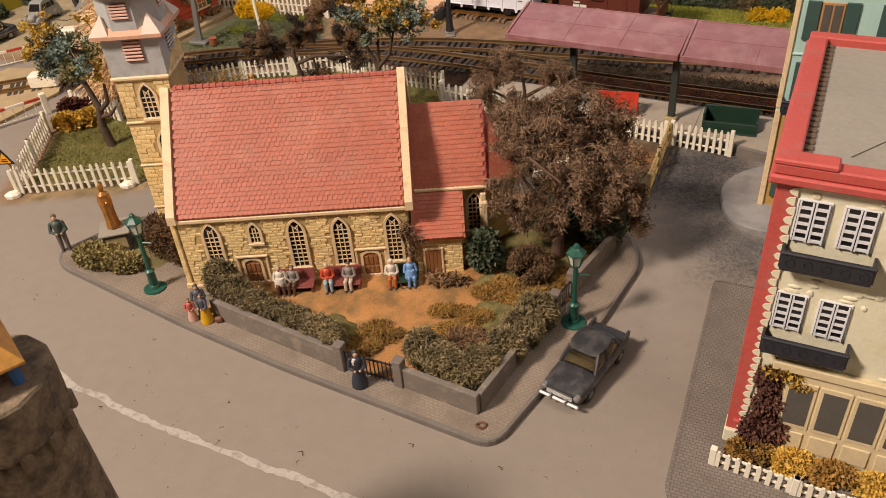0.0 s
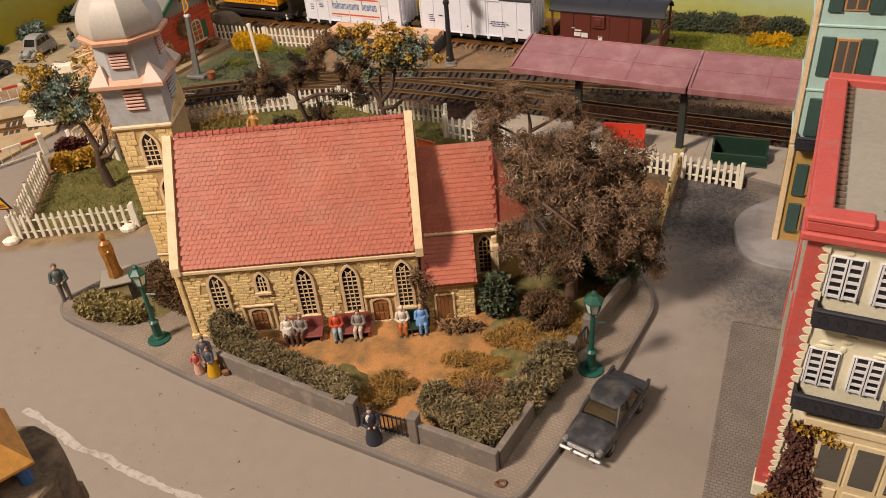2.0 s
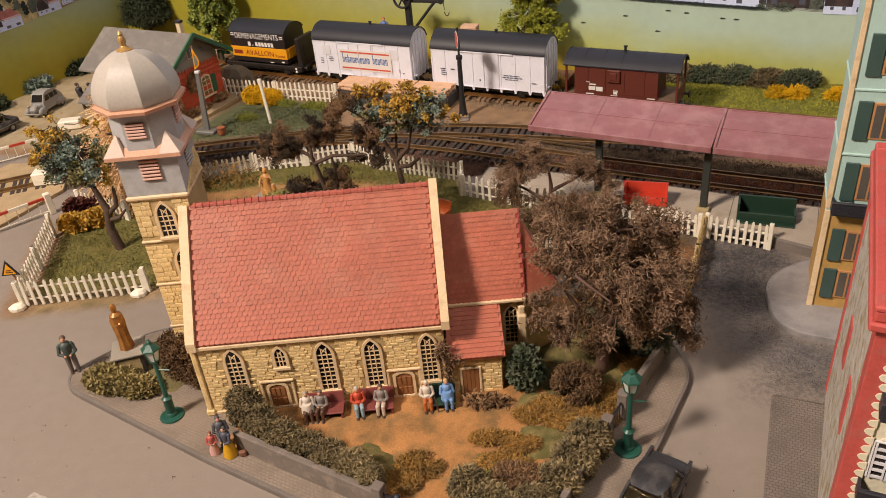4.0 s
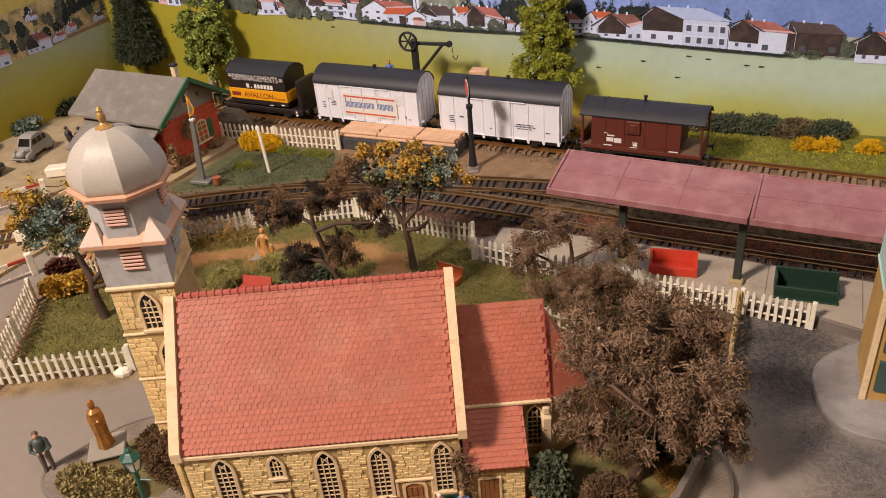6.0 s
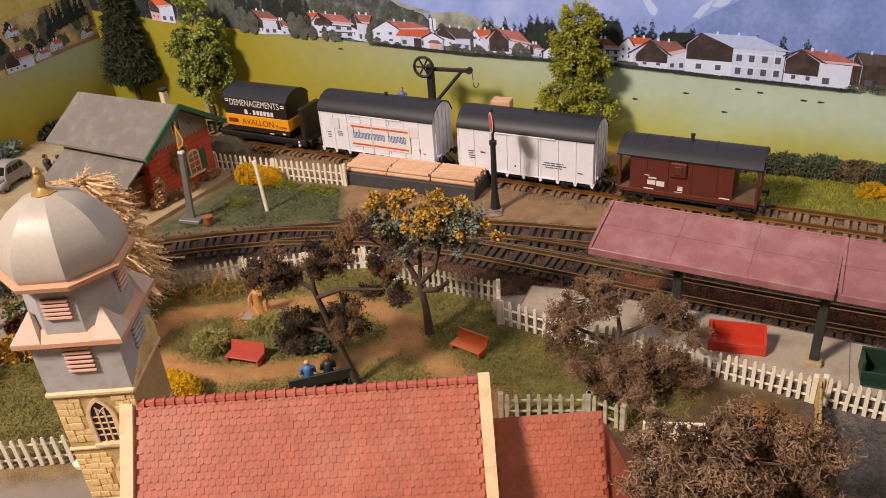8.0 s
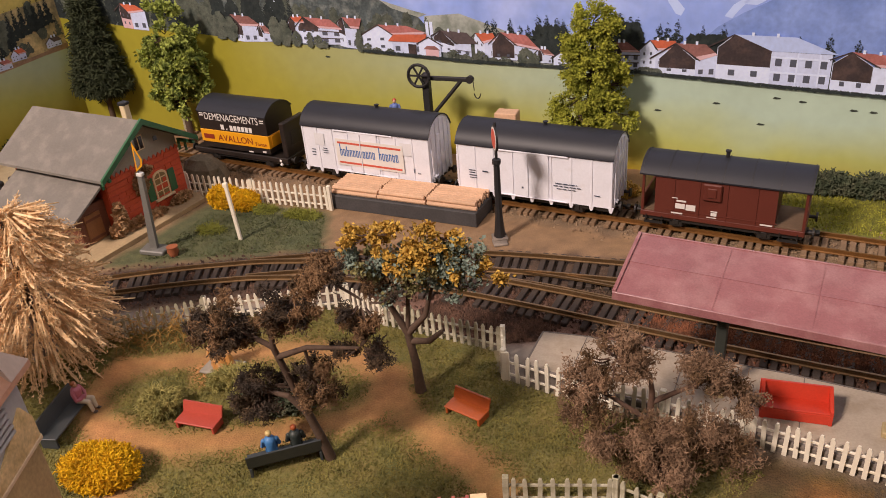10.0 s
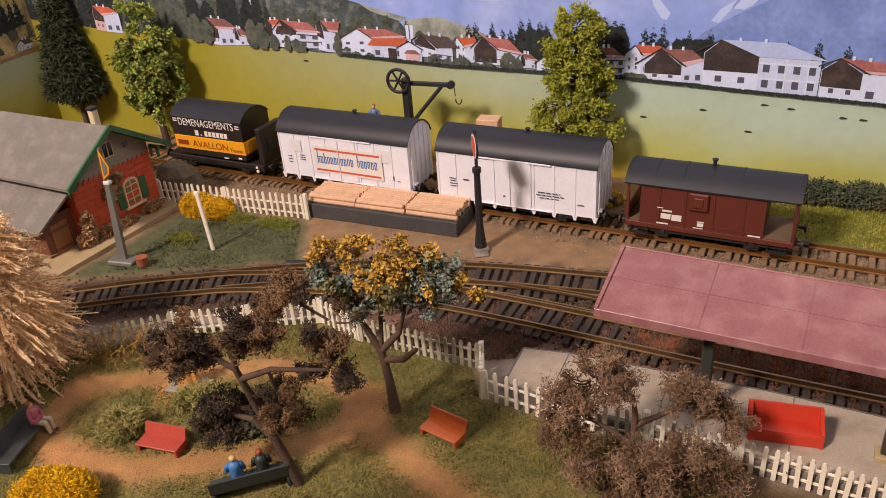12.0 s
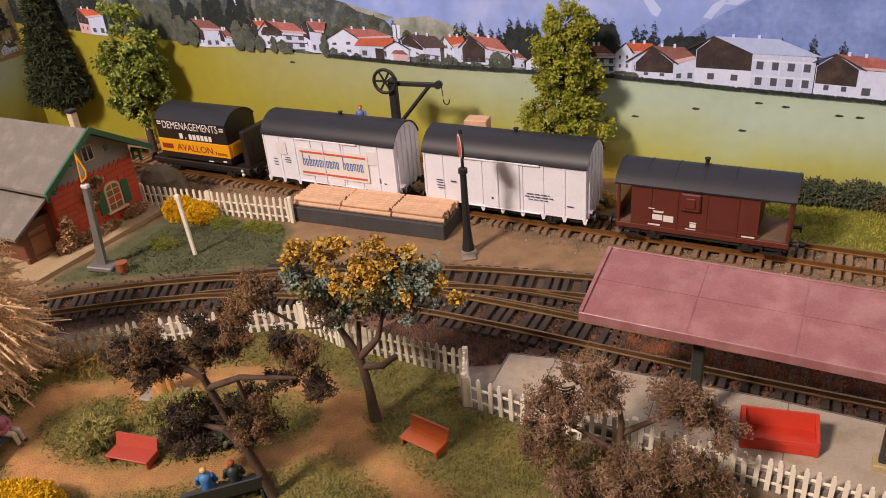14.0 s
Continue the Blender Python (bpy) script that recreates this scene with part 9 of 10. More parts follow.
def print_trees(trees, y, seed, name, mat_, parent, label=""):
    """Printed trees as a mosaic of small flat dabs: (s, foot, height, width, conifer)."""
    rs = np.random.RandomState(seed)
    v, f = [], []
    k = 0
    for s0, z0, h, w, con in trees:
        n = int(70 + 120 * h * w)
        u = rs.uniform(0, 1, n)
        if con:
            u = 1 - np.sqrt(u)
            half = w * .5 * (1 - u) ** .85 * (.72 + .28 * np.cos(u * 30)) + .015
            r = (.030 + .075 * (1 - u)) * rs.uniform(.6, 1.2, n)
        else:
            half = w * .5 * np.sqrt(np.clip(1 - (2 * u - .95) ** 2, .05, 1))
            r = np.clip(.10 * h, .06, .15) * rs.uniform(.5, 1.2, n)
        x = s0 + half * rs.uniform(-1, 1, n)
        z = z0 + u * h
        for i in range(n):
            a = rs.uniform(0, 6.28, 4) * .12 + np.array((0, 1.57, 3.14, 4.71)) + rs.uniform(0, 1.5)
            d = r[i] * rs.uniform(.6, 1.3, 4)
            yy = y + .000001 * k
            v += [(x[i] + d[q] * math.cos(a[q]), -yy, z[i] + d[q] * math.sin(a[q])) for q in range(4)]
            f.append((4 * k, 4 * k + 1, 4 * k + 2, 4 * k + 3))
            k += 1
    m = M()
    m.v, m.f = v, f
    return part(name, m, mat_, parent, label, kind="stuff")


def between(a, b, k):
    return a[0] + (b[0] - a[0]) * k, a[1] + (b[1] - a[1]) * k


def panel(a, b, c, d, u0, u1, v0, v1):
    """Corners of a patch of the four-cornered wall a b (foot) c d (head)."""
    def spot(u, v):
        return between(between(a, b, u), between(d, c, u), v)
    return [spot(u0, v0), spot(u1, v0), spot(u1, v1), spot(u0, v1)]


def chalet(parent, left, corner, right, eave_l, apex, eave_c, ridge, eave_r, roof, timber=None, balconies=0, y=.12, windows=2, wall=None, side=None):
    """A printed house: gable wall from left to corner, side wall on to right, with the roof over both."""
    el, ec = between(left, (left[0], eave_l[1]), .98), (corner[0], max(eave_c[1], corner[1] + .3))
    er = (right[0], eave_r[1] - .02)
    h = sheet([left, corner, ec, apex, el], y, wall or PWALL, parent, "printed_house", "white printed chalet with timber gable" if timber else "white printed chalet")
    sheet([corner, right, er, ec], y + .004, side or PSHADE, h, "side_wall")
    if timber is not None:
        a, b = between(left, el, timber), between(corner, ec, timber)
        sheet([(a[0] + .03, a[1]), (b[0] - .03, b[1]), (b[0] - .03, ec[1]), (apex[0], apex[1] - .05), (a[0] + .03, el[1])], y + .008, PTIMBER, h, "wooden_gable", "dark timber gable")
    for i in range(windows):
        u = (i + .7) / (windows + .4)
        for v in ((.22,) if timber is not None and timber < .6 else (.25, .72)):
            sheet(panel(left, corner, ec, el, u - .06, u + .06, v, v + .17), y + .012, PWIN, h, "window")
    n = max(2, int((right[0] - corner[0]) / .75))
    for r in range(max(1, balconies)):
        v0 = .14 + .44 * r
        for i in range(n):
            if (i * 7 + r * 3 + int(left[0] * 10)) % 3 == 0 and balconies < 2:
                continue
            u = (i + .5) / n
            sheet(panel(corner, right, er, ec, u - .22 / n, u + .22 / n, v0, v0 + .26), y + .012, PWIN, h, "window")
        if balconies:
            sheet(panel(corner, right, er, ec, .0, .96, v0 + .22, v0 + .28), y + .016, PTIMBER if roof != PROOF[2] else PWALL, h, "balcony")
    sheet([apex, ridge, eave_r, eave_c], y + .020, roof, h, "roof")
    low = [between(apex, eave_c, .80), between(ridge, eave_r, .80), eave_r, eave_c]
    sheet(low, y + .023, roof if roof == PROOF[3] else PWALLPINK if roof != PROOF[2] else PROOF[2], h, "eave_band", "pale weathered roof edge")
    t_ = .05 + .03 * (apex[1] - eave_l[1])
    sheet([eave_l, (apex[0] - .02, apex[1] + .02), eave_c, (eave_c[0] - .02, eave_c[1] - t_), (apex[0], apex[1] - t_), (eave_l[0] + .03, eave_l[1] - t_)], y + .026, PTIMBER, h, "verge", "dark verge board")
    for k in (.3, .7):
        c = between(apex, ridge, k)
        sheet([(c[0] - .07, c[1] - .05), (c[0] + .07, c[1] - .05), (c[0] + .07, c[1] + .16), (c[0] - .07, c[1] + .16)], y + .024, PWALL, h, "chimney")
    return h


bd = new("backdrop", M().box(-42, 75, 0, .4, -2, 34).mesh("backdrop", SKY))
bd.matrix_world = at(0, 77.4, 0, -12.8)
tagged(bd, "printed panorama of an alpine village on the back wall", "backdrop", kind="structure")
sheet([(-42, 14), (-36, 15.5), (-29, 14.5), (-24, 13.9), (-17, 13.4), (-12, 13.2), (-6, 11.6), (-2, 12.4), (2, 12.2), (4.5, 11.9), (8.5, 11.4), (12, 11.6), (16, 12.0), (21, 13.2), (27, 13.5), (40, 12), (75, 14), (75, 5), (-42, 5)], .02, MOUNT, bd, "mountain", "hazy blue mountains")
sheet([(8.6, 8.6), (9.3, 9.3), (10.6, 10.1), (12.2, 10.9), (14.2, 11.9), (17, 12.9), (21, 13.9), (27, 14.4), (40, 13), (75, 12), (75, 6), (8.6, 6)], .03, MOUNT2, bd, "mountain", "nearer dark blue mountain slope")
sheet([(-9.2, 6), (-9.2, 9.6), (-6.7, 9.8), (-5, 9.25), (-3.4, 8.7), (-1, 8.3), (3, 7.8), (9, 7.2), (75, 6.5), (75, 4), (-9, 4)], .038, PALEHILL, bd, "hill", "pale meadow hill with scattered trees")
sheet([(-42, 16), (-34, 15.2), (-25, 14), (-18, 12.4), (-15, 11.2), (-12, 10.5), (-10.7, 10.1), (-9.6, 9.5), (-8.6, 8.4), (-7, 6.5), (-42, 6)], .042, HILL, bd, "hill", "wooded grey-green hill")
sheet([(-12.4, 10.62), (-11.4, 10.34), (-10.2, 10.0), (-9, 9.72), (-9.6, 9.52), (-10.8, 9.86), (-11.6, 10.1)], .046, PALEHILL, bd, "hill_meadow", "pale clearing on the hill")
for q, z, w, hh, slant in ((-4.4, 10.85, 2.6, .28, .1), (6.9, 10.0, .5, 1.1, -.9), (9.6, 9.9, .7, 1.1, .9), (10.6, 10.6, 1.1, .7, .5)):
    sheet([(q, z), (q + w * .6, z - .1 * hh), (q + w, z + .25 * hh), (q + w + slant * .8, z + hh), (q + w * .5 + slant, z + hh * 1.05), (q + slant * .5, z + .6 * hh)], .024, SKY, bd, "cloud", "pale wisp of cloud")
rnd = random.Random(61)
dark, grey = [], []
x = -42.0
while x < 30:
    # a mixed belt behind the village: tall and dense to one side, low and thin to the other
    z = meadow_top(x)
    if x < -19.5:
        (dark if rnd.random() < .5 else grey).append((x, z + rnd.uniform(-.2, .8), rnd.uniform(1.8, 3.4), rnd.uniform(.7, 1.4), rnd.random() < .4))
        x += rnd.uniform(.3, .6)
    elif x < -8:
        grey.append((x, z + rnd.uniform(1.0, 1.7), rnd.uniform(.8, 1.7), rnd.uniform(.5, .9), rnd.random() < .3))
        x += rnd.uniform(.5, .9)
    else:
        grey.append((x + .3, z + .2, rnd.uniform(.8, 1.7), rnd.uniform(.6, 1.2), False))
        x += rnd.uniform(.5, 1.1)
for s_, top in ((-21.9, 10.3), (-20.4, 9.6), (-4.8, 9.5), (-4.35, 9.65), (-3.25, 9.65), (-2.6, 9.25), (-2.05, 9.2), (-1.4, 9.95), (-.85, 9.85), (-.2, 9.8), (.2, 9.6), (3.7, 10.05), (4.3, 10.0), (4.75, 9.95), (6.05, 9.5), (6.5, 9.5), (7.05, 9.75), (8.15, 9.0), (8.5, 9.4), (9.65, 9.5), (13.7, 9.0), (15.25, 9.1), (16.7, 8.85), (19.6, 8.35), (24.5, 8.2)):
    dark.append((s_, meadow_top(s_) + .3, top - meadow_top(s_) - .3, 1.75, True))
dark += [(-1.3 + .37 * q, 7.2, 1.9, .8, False) for q in range(5)] + [(3.4 + .32 * q, 6.9, 2.5, .9, False) for q in range(5)] + [(7.9 + .3 * q, 7.4, 1.4, .6, False) for q in range(7)]
print_trees(grey, .055, 5, "wood", PWOODSOFT, bd, "grey-green printed trees")
print_trees(dark, .065, 6, "wood", PWOODDARK, bd, "dark printed conifers")
sheet([(-42, -1.9)] + [(s, meadow_top(s) + .05 * math.sin(s * 1.3)) for s in range(75, -43, -1)][::-1] + [(75, -1.9)], .08, MEADOW, bd, "meadow", "green meadow, yellow-sprayed at its foot")
R0, R1, R2, R3 = PROOF
# the village, from the wooded end to the open end
chalet(bd, (-35.3, 8.3), (-34.3, 8.2), (-32.8, 8.1), (-35.9, 9.6), (-35.1, 10.15), (-34.4, 9.4), (-33.6, 10.05), (-32.8, 9.6), PROOFBRIGHT, .6, wall=PWALLPINK)
chalet(bd, (-24.5, 7.55), (-23.9, 7.5), (-22.6, 7.55), (-25.2, 8.8), (-24.8, 9.5), (-24.0, 8.68), (-23.2, 9.37), (-22.1, 8.66), R1, .4)
chalet(bd, (-22.6, 7.55), (-22.2, 7.55), (-21.3, 7.6), (-22.7, 8.4), (-22.4, 8.8), (-22.0, 8.2), (-21.9, 8.75), (-21.2, 8.1), R1, .5, windows=0)
chalet(bd, (-19.9, 7.7), (-19.3, 7.6), (-18.6, 7.6), (-20.0, 8.9), (-19.6, 9.4), (-19.25, 8.97), (-18.7, 9.45), (-18.5, 9.0), PROOFBRIGHT, .5, y=.11, windows=0)
chalet(bd, (-19.1, 7.55), (-17.4, 7.48), (-15.5, 7.55), (-19.4, 8.7), (-18.54, 9.42), (-17.3, 8.66), (-16.4, 9.27), (-15.45, 8.57), R0, .78, 2)
chalet(bd, (-15.8, 7.45), (-15.25, 7.34), (-14.35, 7.28), (-15.9, 9.1), (-15.4, 9.44), (-14.8, 8.71), (-13.9, 9.37), (-14.15, 8.66), R0, .6, windows=1, y=.125)
chalet(bd, (-14.2, 7.3), (-11.7, 7.1), (-9.3, 7.0), (-14.45, 8.1), (-12.68, 9.0), (-11.5, 8.3), (-10.5, 8.95), (-9.05, 8.5), R0, y=.13, windows=2)
sheet([(-11.56, 8.36), (-9.06, 8.44), (-9.3, 7.87), (-12.0, 7.9)], .17, PROOFBRIGHT, bd, "wing_roof", "bright orange-red wing roof")
sheet([(-10.5, 7.02), (-9.9, 7.0), (-9.9, 7.72), (-10.5, 7.76)], .165, PTIMBER, bd, "wing_door", "dark wing door")
chalet(bd, (-9.7, 7.0), (-8.2, 6.95), (-8.1, 6.95), (-9.9, 7.8), (-8.95, 8.26), (-8.0, 7.75), (-8.8, 8.2), (-7.9, 7.72), R3, y=.18, windows=0)
sheet([(-9.2, 6.98), (-8.25, 6.95), (-8.25, 7.4), (-9.2, 7.45)], .215, PWALLPINK, bd, "garage", "pale pink garage")
sheet([(-9.35, 7.45), (-8.15, 7.4), (-8.5, 7.68), (-9.1, 7.68)], .215, R1, bd, "garage_roof")
chalet(bd, (-8.6, 7.3), (-7.1, 7.2), (-5.95, 7.0), (-8.9, 8.3), (-8.06, 8.72), (-6.9, 7.85), (-6.2, 8.6), (-5.45, 7.88), R3, .75, 1, y=.12)
chalet(bd, (-5.7, 7.1), (-5.0, 7.0), (-4.3, 7.0), (-5.95, 8.3), (-5.6, 8.6), (-5.05, 7.93), (-4.4, 8.62), (-4.2, 8.2), PROOFBRIGHT, y=.11)
chalet(bd, (-4.5, 6.9), (-2.95, 6.9), (-1.4, 6.9), (-4.75, 7.95), (-3.9, 8.7), (-2.75, 7.88), (-2.2, 8.56), (-1.2, 7.6), R0, .15, 1, y=.13)
chalet(bd, (-1.5, 6.85), (-1.1, 6.8), (-.5, 6.8), (-1.7, 7.4), (-1.3, 7.75), (-1.0, 7.35), (-.8, 7.7), (-.3, 7.3), R1, .2, windows=0)
chalet(bd, (-.4, 6.7), (.9, 6.65), (1.6, 6.6), (-.6, 7.15), (.45, 7.8), (1.2, 7.2), (1.4, 7.75), (2.0, 7.15), R3, y=.125)
chalet(bd, (3.0, 6.6), (3.9, 6.6), (5.0, 6.65), (2.8, 7.7), (3.5, 8.3), (3.9, 7.68), (4.2, 8.3), (5.0, 7.7), R1, .1, 2)
chalet(bd, (4.95, 6.75), (5.9, 6.75), (7.0, 6.75), (4.8, 7.83), (5.55, 8.46), (6.05, 7.87), (7.0, 8.45), (7.3, 7.9), PROOFBRIGHT, y=.115)
chalet(bd, (6.1, 6.45), (8.25, 6.38), (9.45, 6.35), (5.55, 7.38), (7.03, 8.32), (8.5, 7.35), (8.75, 8.29), (9.45, 7.7), R1, .42, y=.135)
chalet(bd, (15.55, 5.85), (17.6, 5.75), (19.45, 5.7), (14.95, 7.48), (16.42, 8.11), (17.95, 7.3), (18.4, 7.96), (20.0, 7.2), R0, .42, y=.13, side=PWALL)
chalet(bd, (19.4, 5.8), (20.0, 5.75), (22.9, 5.75), (18.95, 7.7), (19.53, 8.05), (20.1, 7.27), (22.3, 7.9), (23.2, 7.2), R3, .1, y=.12, side=PTIMBER)
chalet(bd, (23.9, 5.3), (25.8, 5.3), (27.8, 5.3), (23.5, 6.8), (24.9, 7.5), (26.1, 6.7), (26.9, 7.4), (28.2, 6.7), R0, .4)
chalet(bd, (30.5, 5.1), (32.2, 5.1), (34.4, 5.1), (30.1, 6.6), (31.4, 7.4), (32.5, 6.5), (33.3, 7.3), (34.8, 6.6), R1, .4)
# the large house with the pale roof, timber panel and white balconies
big = chalet(bd, (9.4, 6.1), (12.36, 6.05), (15.5, 5.95), (8.85, 8.2), (10.28, 8.92), (12.35, 8.02), (13.55, 8.83), (15.8, 7.92), R2, .52, 2, .15)
for k in range(2):
    q = 13.7 + 1.15 * k
    sheet([(q, 6.05), (q + .09, 6.05), (q + .09, 7.9), (q, 7.9)], .175, PWALL, big, "balcony_post")
sheet([(-21.4, 8.6), (-20.6, 8.6), (-20.65, 10.9), (-21.3, 10.9)], .07, PWALL, bd, "church_tower", "white printed church tower")
for q in (-9.15, -8.85):
    sheet([(q, 8.2), (q + .22, 8.2), (q + .22, 9.25), (q, 9.25)], .07, PWALL, bd, "white_silo", "pair of white printed silos")
shrubs = [(s_, meadow_top(s_) - .05, h_, w_, False) for s_, h_, w_ in ((-24.9, 1.6, 1.1), (-25.8, 1.9, 1.2), (-21.0, 1.9, .9), (-20.2, 1.7, .9), (-19.3, 1.0, .8), (-18.2, 1.0, .45), (-17.5, .85, .7), (-17.0, .5, .6), (-13.6, .6, .6), (-12.9, .35, .7), (-11.9, .35, .6), (-14.2, 1.3, .5), (-7.2, .7, .9), (-6.3, .5, .8), (-5.3, .75, 1.0), (-2.2, 1.1, 1.0), (-1.6, .8, .6), (-3.6, .5, .8), (-4.4, .4, .6), (.3, .3, .7), (1.8, .8, 1.0), (5.3, .4, 1.2), (6.0, .35, .7), (19.9, .5, 1.2), (21.2, .6, 1.4))]
print_trees(shrubs, .222, 7, "printed_hedge", PWOODSOFT, bd, "printed garden bushes")
low = [(float(s_), meadow_top(s_) - .07, .16, 1.0, False) for s_ in np.arange(-13.5, 20, .5)]
print_trees(low, .226, 17, "printed_hedge", PWOODDARK, bd, "dark printed hedge line at the meadow edge")
for s, z in ((12.9, 5.25), (14.3, 5.1), (17.0, 4.75), (18.0, 4.7), (9.6, 4.75), (12.2, 3.6), (6.2, 4.1), (-17, 6.6)):
    sheet([(s - .22, z), (s - .05, z - .05), (s + .2, z - .03), (s + .24, z + .04), (s + .1, z + .07), (s - .1, z + .1)], .10, PMARK, bd, "meadow_mark")
bl = new("backdrop", M().box(-50, 0, 0, .4, -2, 34).mesh("backdrop", SKY))
bl.matrix_world = at(-41.0, 86.7, 0, 72)
tagged(bl, "printed alpine village on the side wall, sprayed green below", "backdrop", kind="structure")
sheet([(-50, 12.5), (-38, 14), (-20, 12), (-8, 13), (0, 12), (0, 5), (-50, 5)], .02, OLIVEGROUND, bl, "hill", "olive slope between gardens")
sheet([(-50, 9.4), (-20, 9.8), (-10, 10.0), (-6, 10.3), (-2.6, 10.5), (0, 10.6), (0, 14), (-50, 14)], .03, HILLMEADOW, bl, "hill_meadow", "pale green far meadow")
rnd = random.Random(9)
print_trees([(-45 + .5 * q, rnd.uniform(6.5, 9.2), rnd.uniform(.7, 1.7), rnd.uniform(.6, 1.3), rnd.random() < .2) for q in range(90) if q % 3], .05, 8, "wood", PWOODSOFT, bl, "olive printed trees")
print_trees([(-45 + .6 * q, rnd.uniform(6.6, 9.0), rnd.uniform(.6, 1.4), rnd.uniform(.5, 1.0), False) for q in range(75) if q % 2] + [(-4.6 + .6 * q, 8.2 + .1 * q, 2.4, .9, True) for q in range(7)], .06, 10, "wood", PWOODDARK, bl, "dark printed trees")
sheet([(-7, 6.15), (-2.4, 6.45), (0, 6.5), (0, 6.95), (-2.4, 6.72), (-7, 6.45)], .085, PLANE, bl, "lane", "brown village lane")
sheet([(-50, -1.9), (0, -1.9), (0, 6.55), (-2.4, 6.5), (-7, 6.2), (-10.5, 6.0), (-24, 5.7), (-50, 5.4)], .08, MEADOW, bl, "meadow", "green sprayed meadow")
for s0, s1, zb, zt, roof in ((-9.7, -7.1, 6.1, 7.7, R1), (-6.9, -5.4, 6.35, 7.1, R0), (-5.3, -4.0, 6.7, 7.6, PROOFBRIGHT), (-2.0, -.6, 6.9, 7.7, R3), (-8.9, -7.6, 8.8, 9.5, R1), (-15.5, -11.5, 5.9, 7.6, R0), (-22, -18, 5.8, 7.4, R1), (-28, -24, 5.7, 7.4, R0), (-35, -31, 5.6, 7.2, R1)):
    w, hh = s1 - s0, zt - zb
    chalet(bl, (s0, zb), (s0 + .5 * w, zb), (s1, zb), (s0 - .1, zb + .55 * hh), (s0 + .28 * w, zt), (s0 + .56 * w, zb + .5 * hh), (s0 + .8 * w, zt), (s1 + .1, zb + .5 * hh), roof, .5 if w > 1.6 else None, wall=PSHADE)

# ---- pieces: wall stones and roof tiles, nearest ones as parts ----
def stones(parent, x0, x1, z0, z1, y, holes, seed, h=.165, limit=300):
    """Coursed wall stones on a wall that faces -y, cut round the openings."""
    rnd = random.Random(seed)
    meshes = {}
    spots = []
    z = z0
    while z < z1 - .05:
        hh = min(h * rnd.choice((.85, 1.0, 1.0, 1.2)), z1 - z)
        x = x0
        while x < x1 - .04:
            w = rnd.choice((.18, .23, .28, .34, .44))
            w = min(w, x1 - x)
            cx, cz = x + w / 2, z + hh / 2
            if not any(a - w * .35 < cx < b + w * .35 and c - hh * .4 < cz < d + hh * .4 for a, b, c, d in holes):
                spots.append((cx, cz, w, hh))
            x += w
        z += hh
    spots.sort(key=lambda s: s[1])
    rest = M()
    for i, (cx, cz, w, hh) in enumerate(spots):
        key = (round(w, 2), round(hh, 2), i % 3)
        d = .016 + .010 * (i % 3)
        if i < limit:
            if key not in meshes:
                meshes[key] = M().box(-w / 2 + .008, w / 2 - .008, -d, .02, -hh / 2 + .008, hh / 2 - .008, .010).mesh("brick", STONE)
            part("brick", meshes[key], None, parent, m=at(cx, y, cz, 0))
        else:
            rest.join(M().box(-w / 2 + .008, w / 2 - .008, -d, .02, -hh / 2 + .008, hh / 2 - .008, .010), local(cx, y, cz))
    if rest.v:
        part("bricks", rest, STONE, parent, kind="stuff")


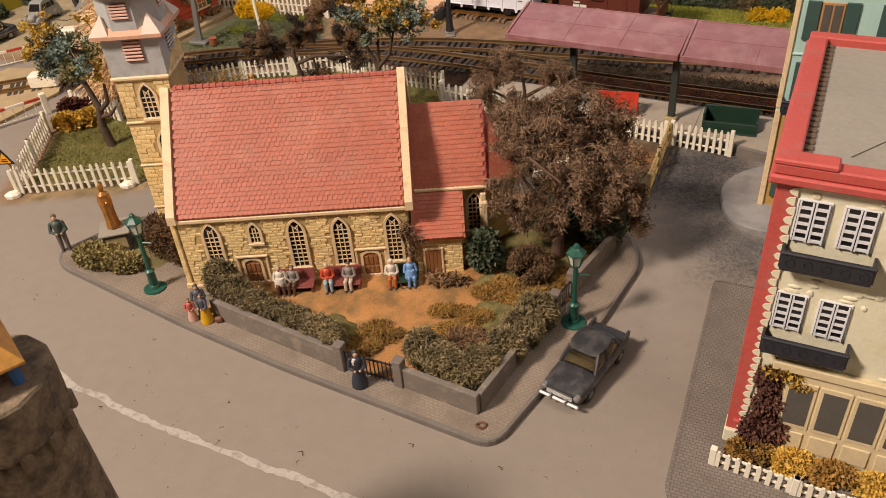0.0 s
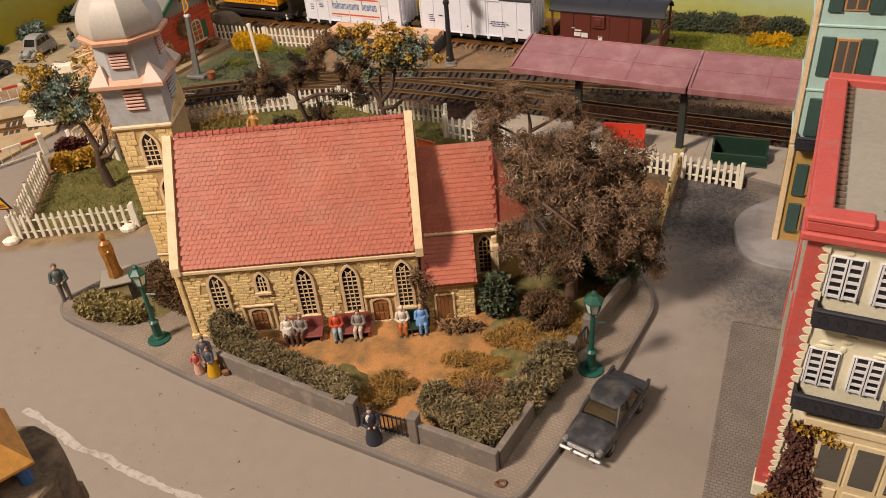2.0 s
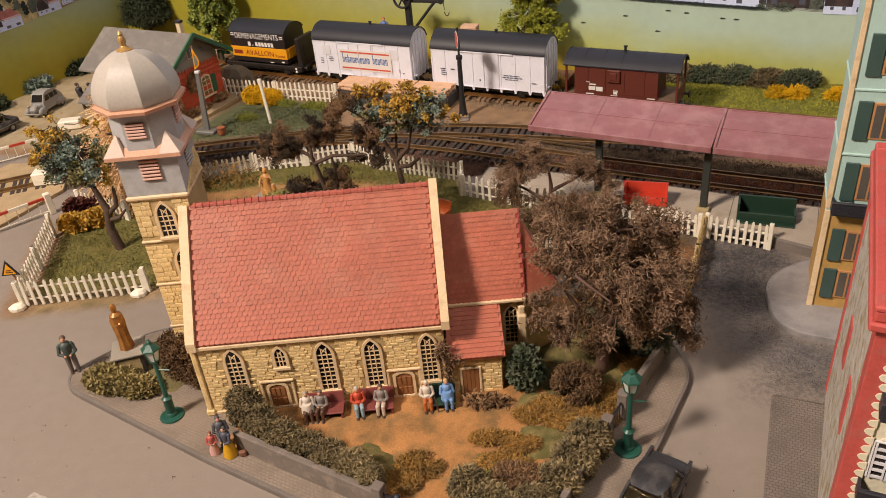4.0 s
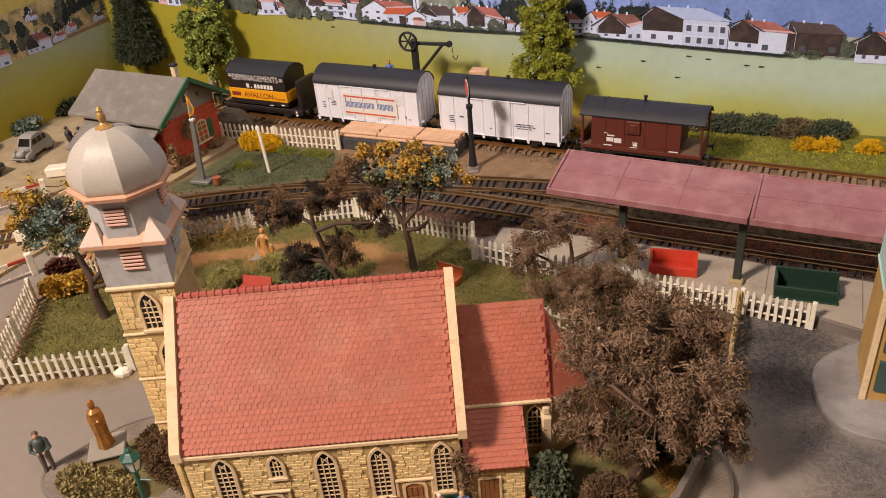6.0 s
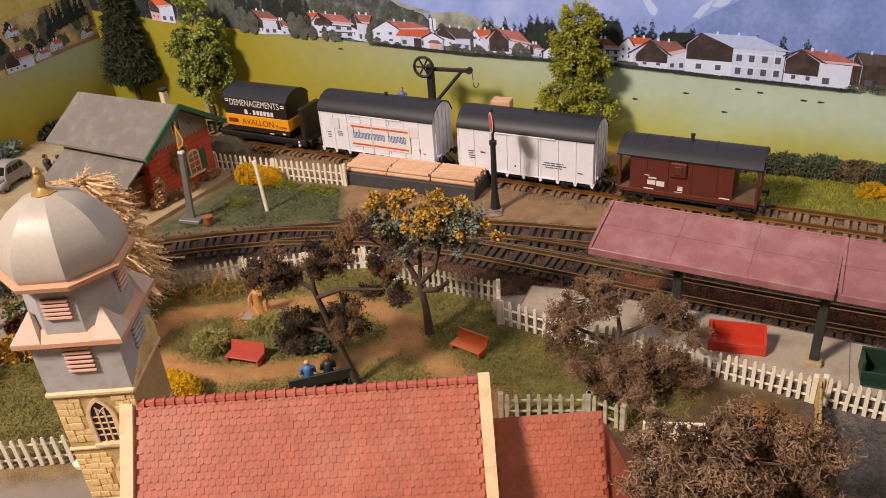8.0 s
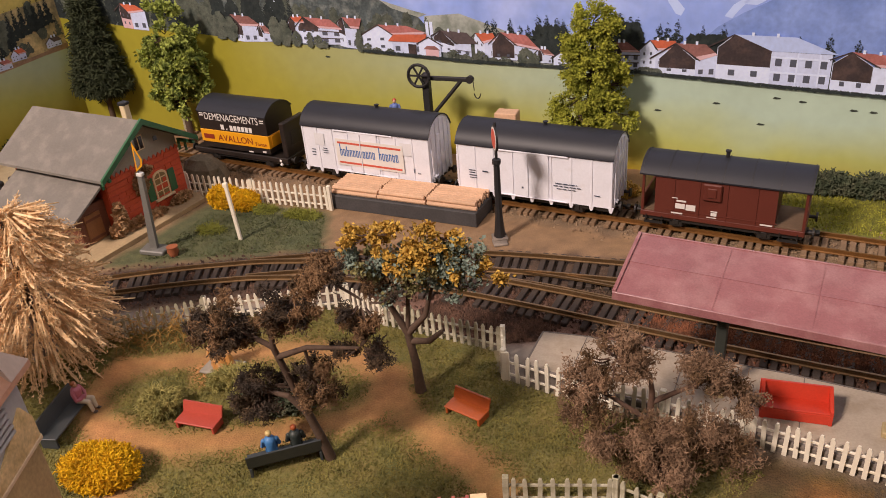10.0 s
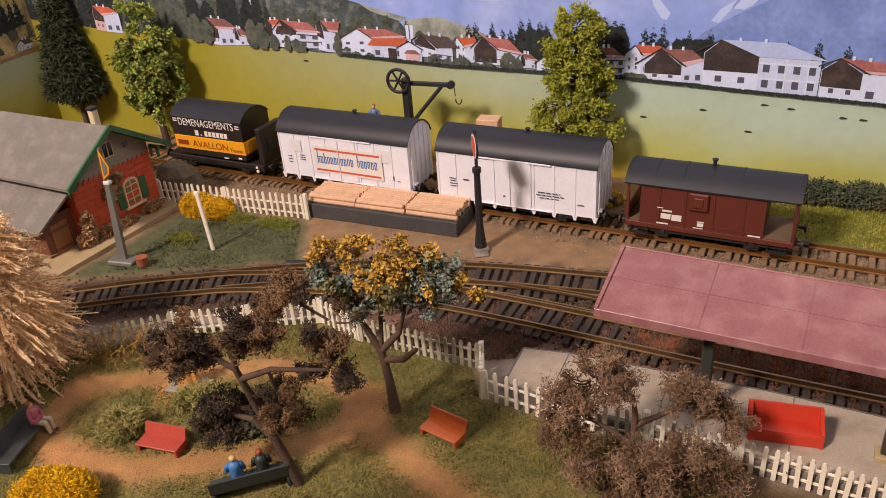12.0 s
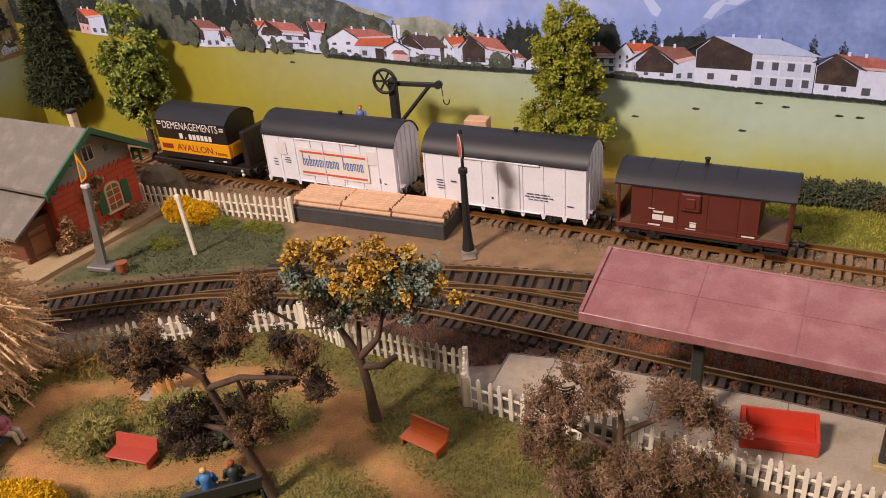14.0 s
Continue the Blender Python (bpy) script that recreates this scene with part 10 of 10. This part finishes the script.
holes = [(x - w / 2 - .13, x + w / 2 + .13, z, z + h + .22) for x, z, w, h in WINDOWS] + [(x - w / 2 - .3, x + w / 2 + .36, z - .2, z + h + .24) for x, z, w, h in DOORS]
stones(nave, .08, LEN - .02, .46, 3.94, SOUTH, holes, 1)
stones(vestry, LEN + .06, 12.64, .32, 2.24, -.36, [(11.3 - .47, 11.3 + .47, .3, 1.78)], 2)
tower = next(o for o in church.children if o.name == "tower_shaft")
tw = [(TX + .06 - .45, TX + .06 + .45, 7.3, 9.15), (TX + .30 - .45, TX + .30 + .45, 5.05, 6.9), (-9, 9, 2.68, 2.82), (-9, 9, 4.98, 5.12), (-9, 9, 7.18, 7.32)]
stones(tower, TX - TS, TX + TS, .4, 9.28, TY - TS, tw, 3, .22)


def tiles(parent, x0, x1, a, b, pitch_x, rows, limit, skip=None):
    """Rounded tiles in rows from the eave a to the ridge b, given as (y, z)."""
    A, B = Vector((0, *a)), Vector((0, *b))
    d = B - A
    ang = math.degrees(math.atan2(d.z, d.y))
    step = d.length / rows
    w = pitch_x
    prof = [(-w * .489, step * 1.12), (-w * .489, step * .22), (-w * .34, step * .06), (0, 0), (w * .34, step * .06), (w * .489, step * .22), (w * .489, step * 1.12)]
    n = len(prof)
    t = M()
    t.v = [(x, y, .035 - .026 * y / step) for x, y in prof] + [(x, y, -.01) for x, y in prof]
    t.f = [tuple(range(n))[::-1]] + [(i, i + 1, n + i + 1, n + i) for i in range(n - 1)]
    t.f[0] = tuple(range(n))
    me = t.mesh("tile", TILE)
    rest = M()
    cnt = 0
    rnd = random.Random(rows)
    for r in range(rows):
        p = A + d * (r / rows)
        x = x0 + (w / 2 if r % 2 else w)
        while x < x1 - w * .3:
            jz = rnd.uniform(-.006, .006)
            if cnt < limit:
                part("tile", me, None, parent, m=at(x, p.y, p.z + .02, rnd.uniform(-2, 2), ang + rnd.uniform(-1.5, 1.5)))
            else:
                rest.join(t, local(x, p.y, p.z + .02 + jz, 0, ang + rnd.uniform(-2, 2)))
            cnt += 1
            x += w
    if rest.v:
        part("tiles", rest, TILE, parent, kind="stuff")


by = {o.name: o for o in church.children}
tiles(by["nave_roof"], .2, LEN - .05, (-.40, 4.17), (DEEP / 2 - .02, TOP + .12), .22, 28, 300)
tiles(by["chancel_roof"], LEN + .32, 13.88, (1.40, 3.80), (3.25, 7.16), .22, 18, 60)
tiles(by["vestry_roof"], LEN + .3, 12.82, (-.66, 2.44), (1.70, 3.87), .22, 13, 40)
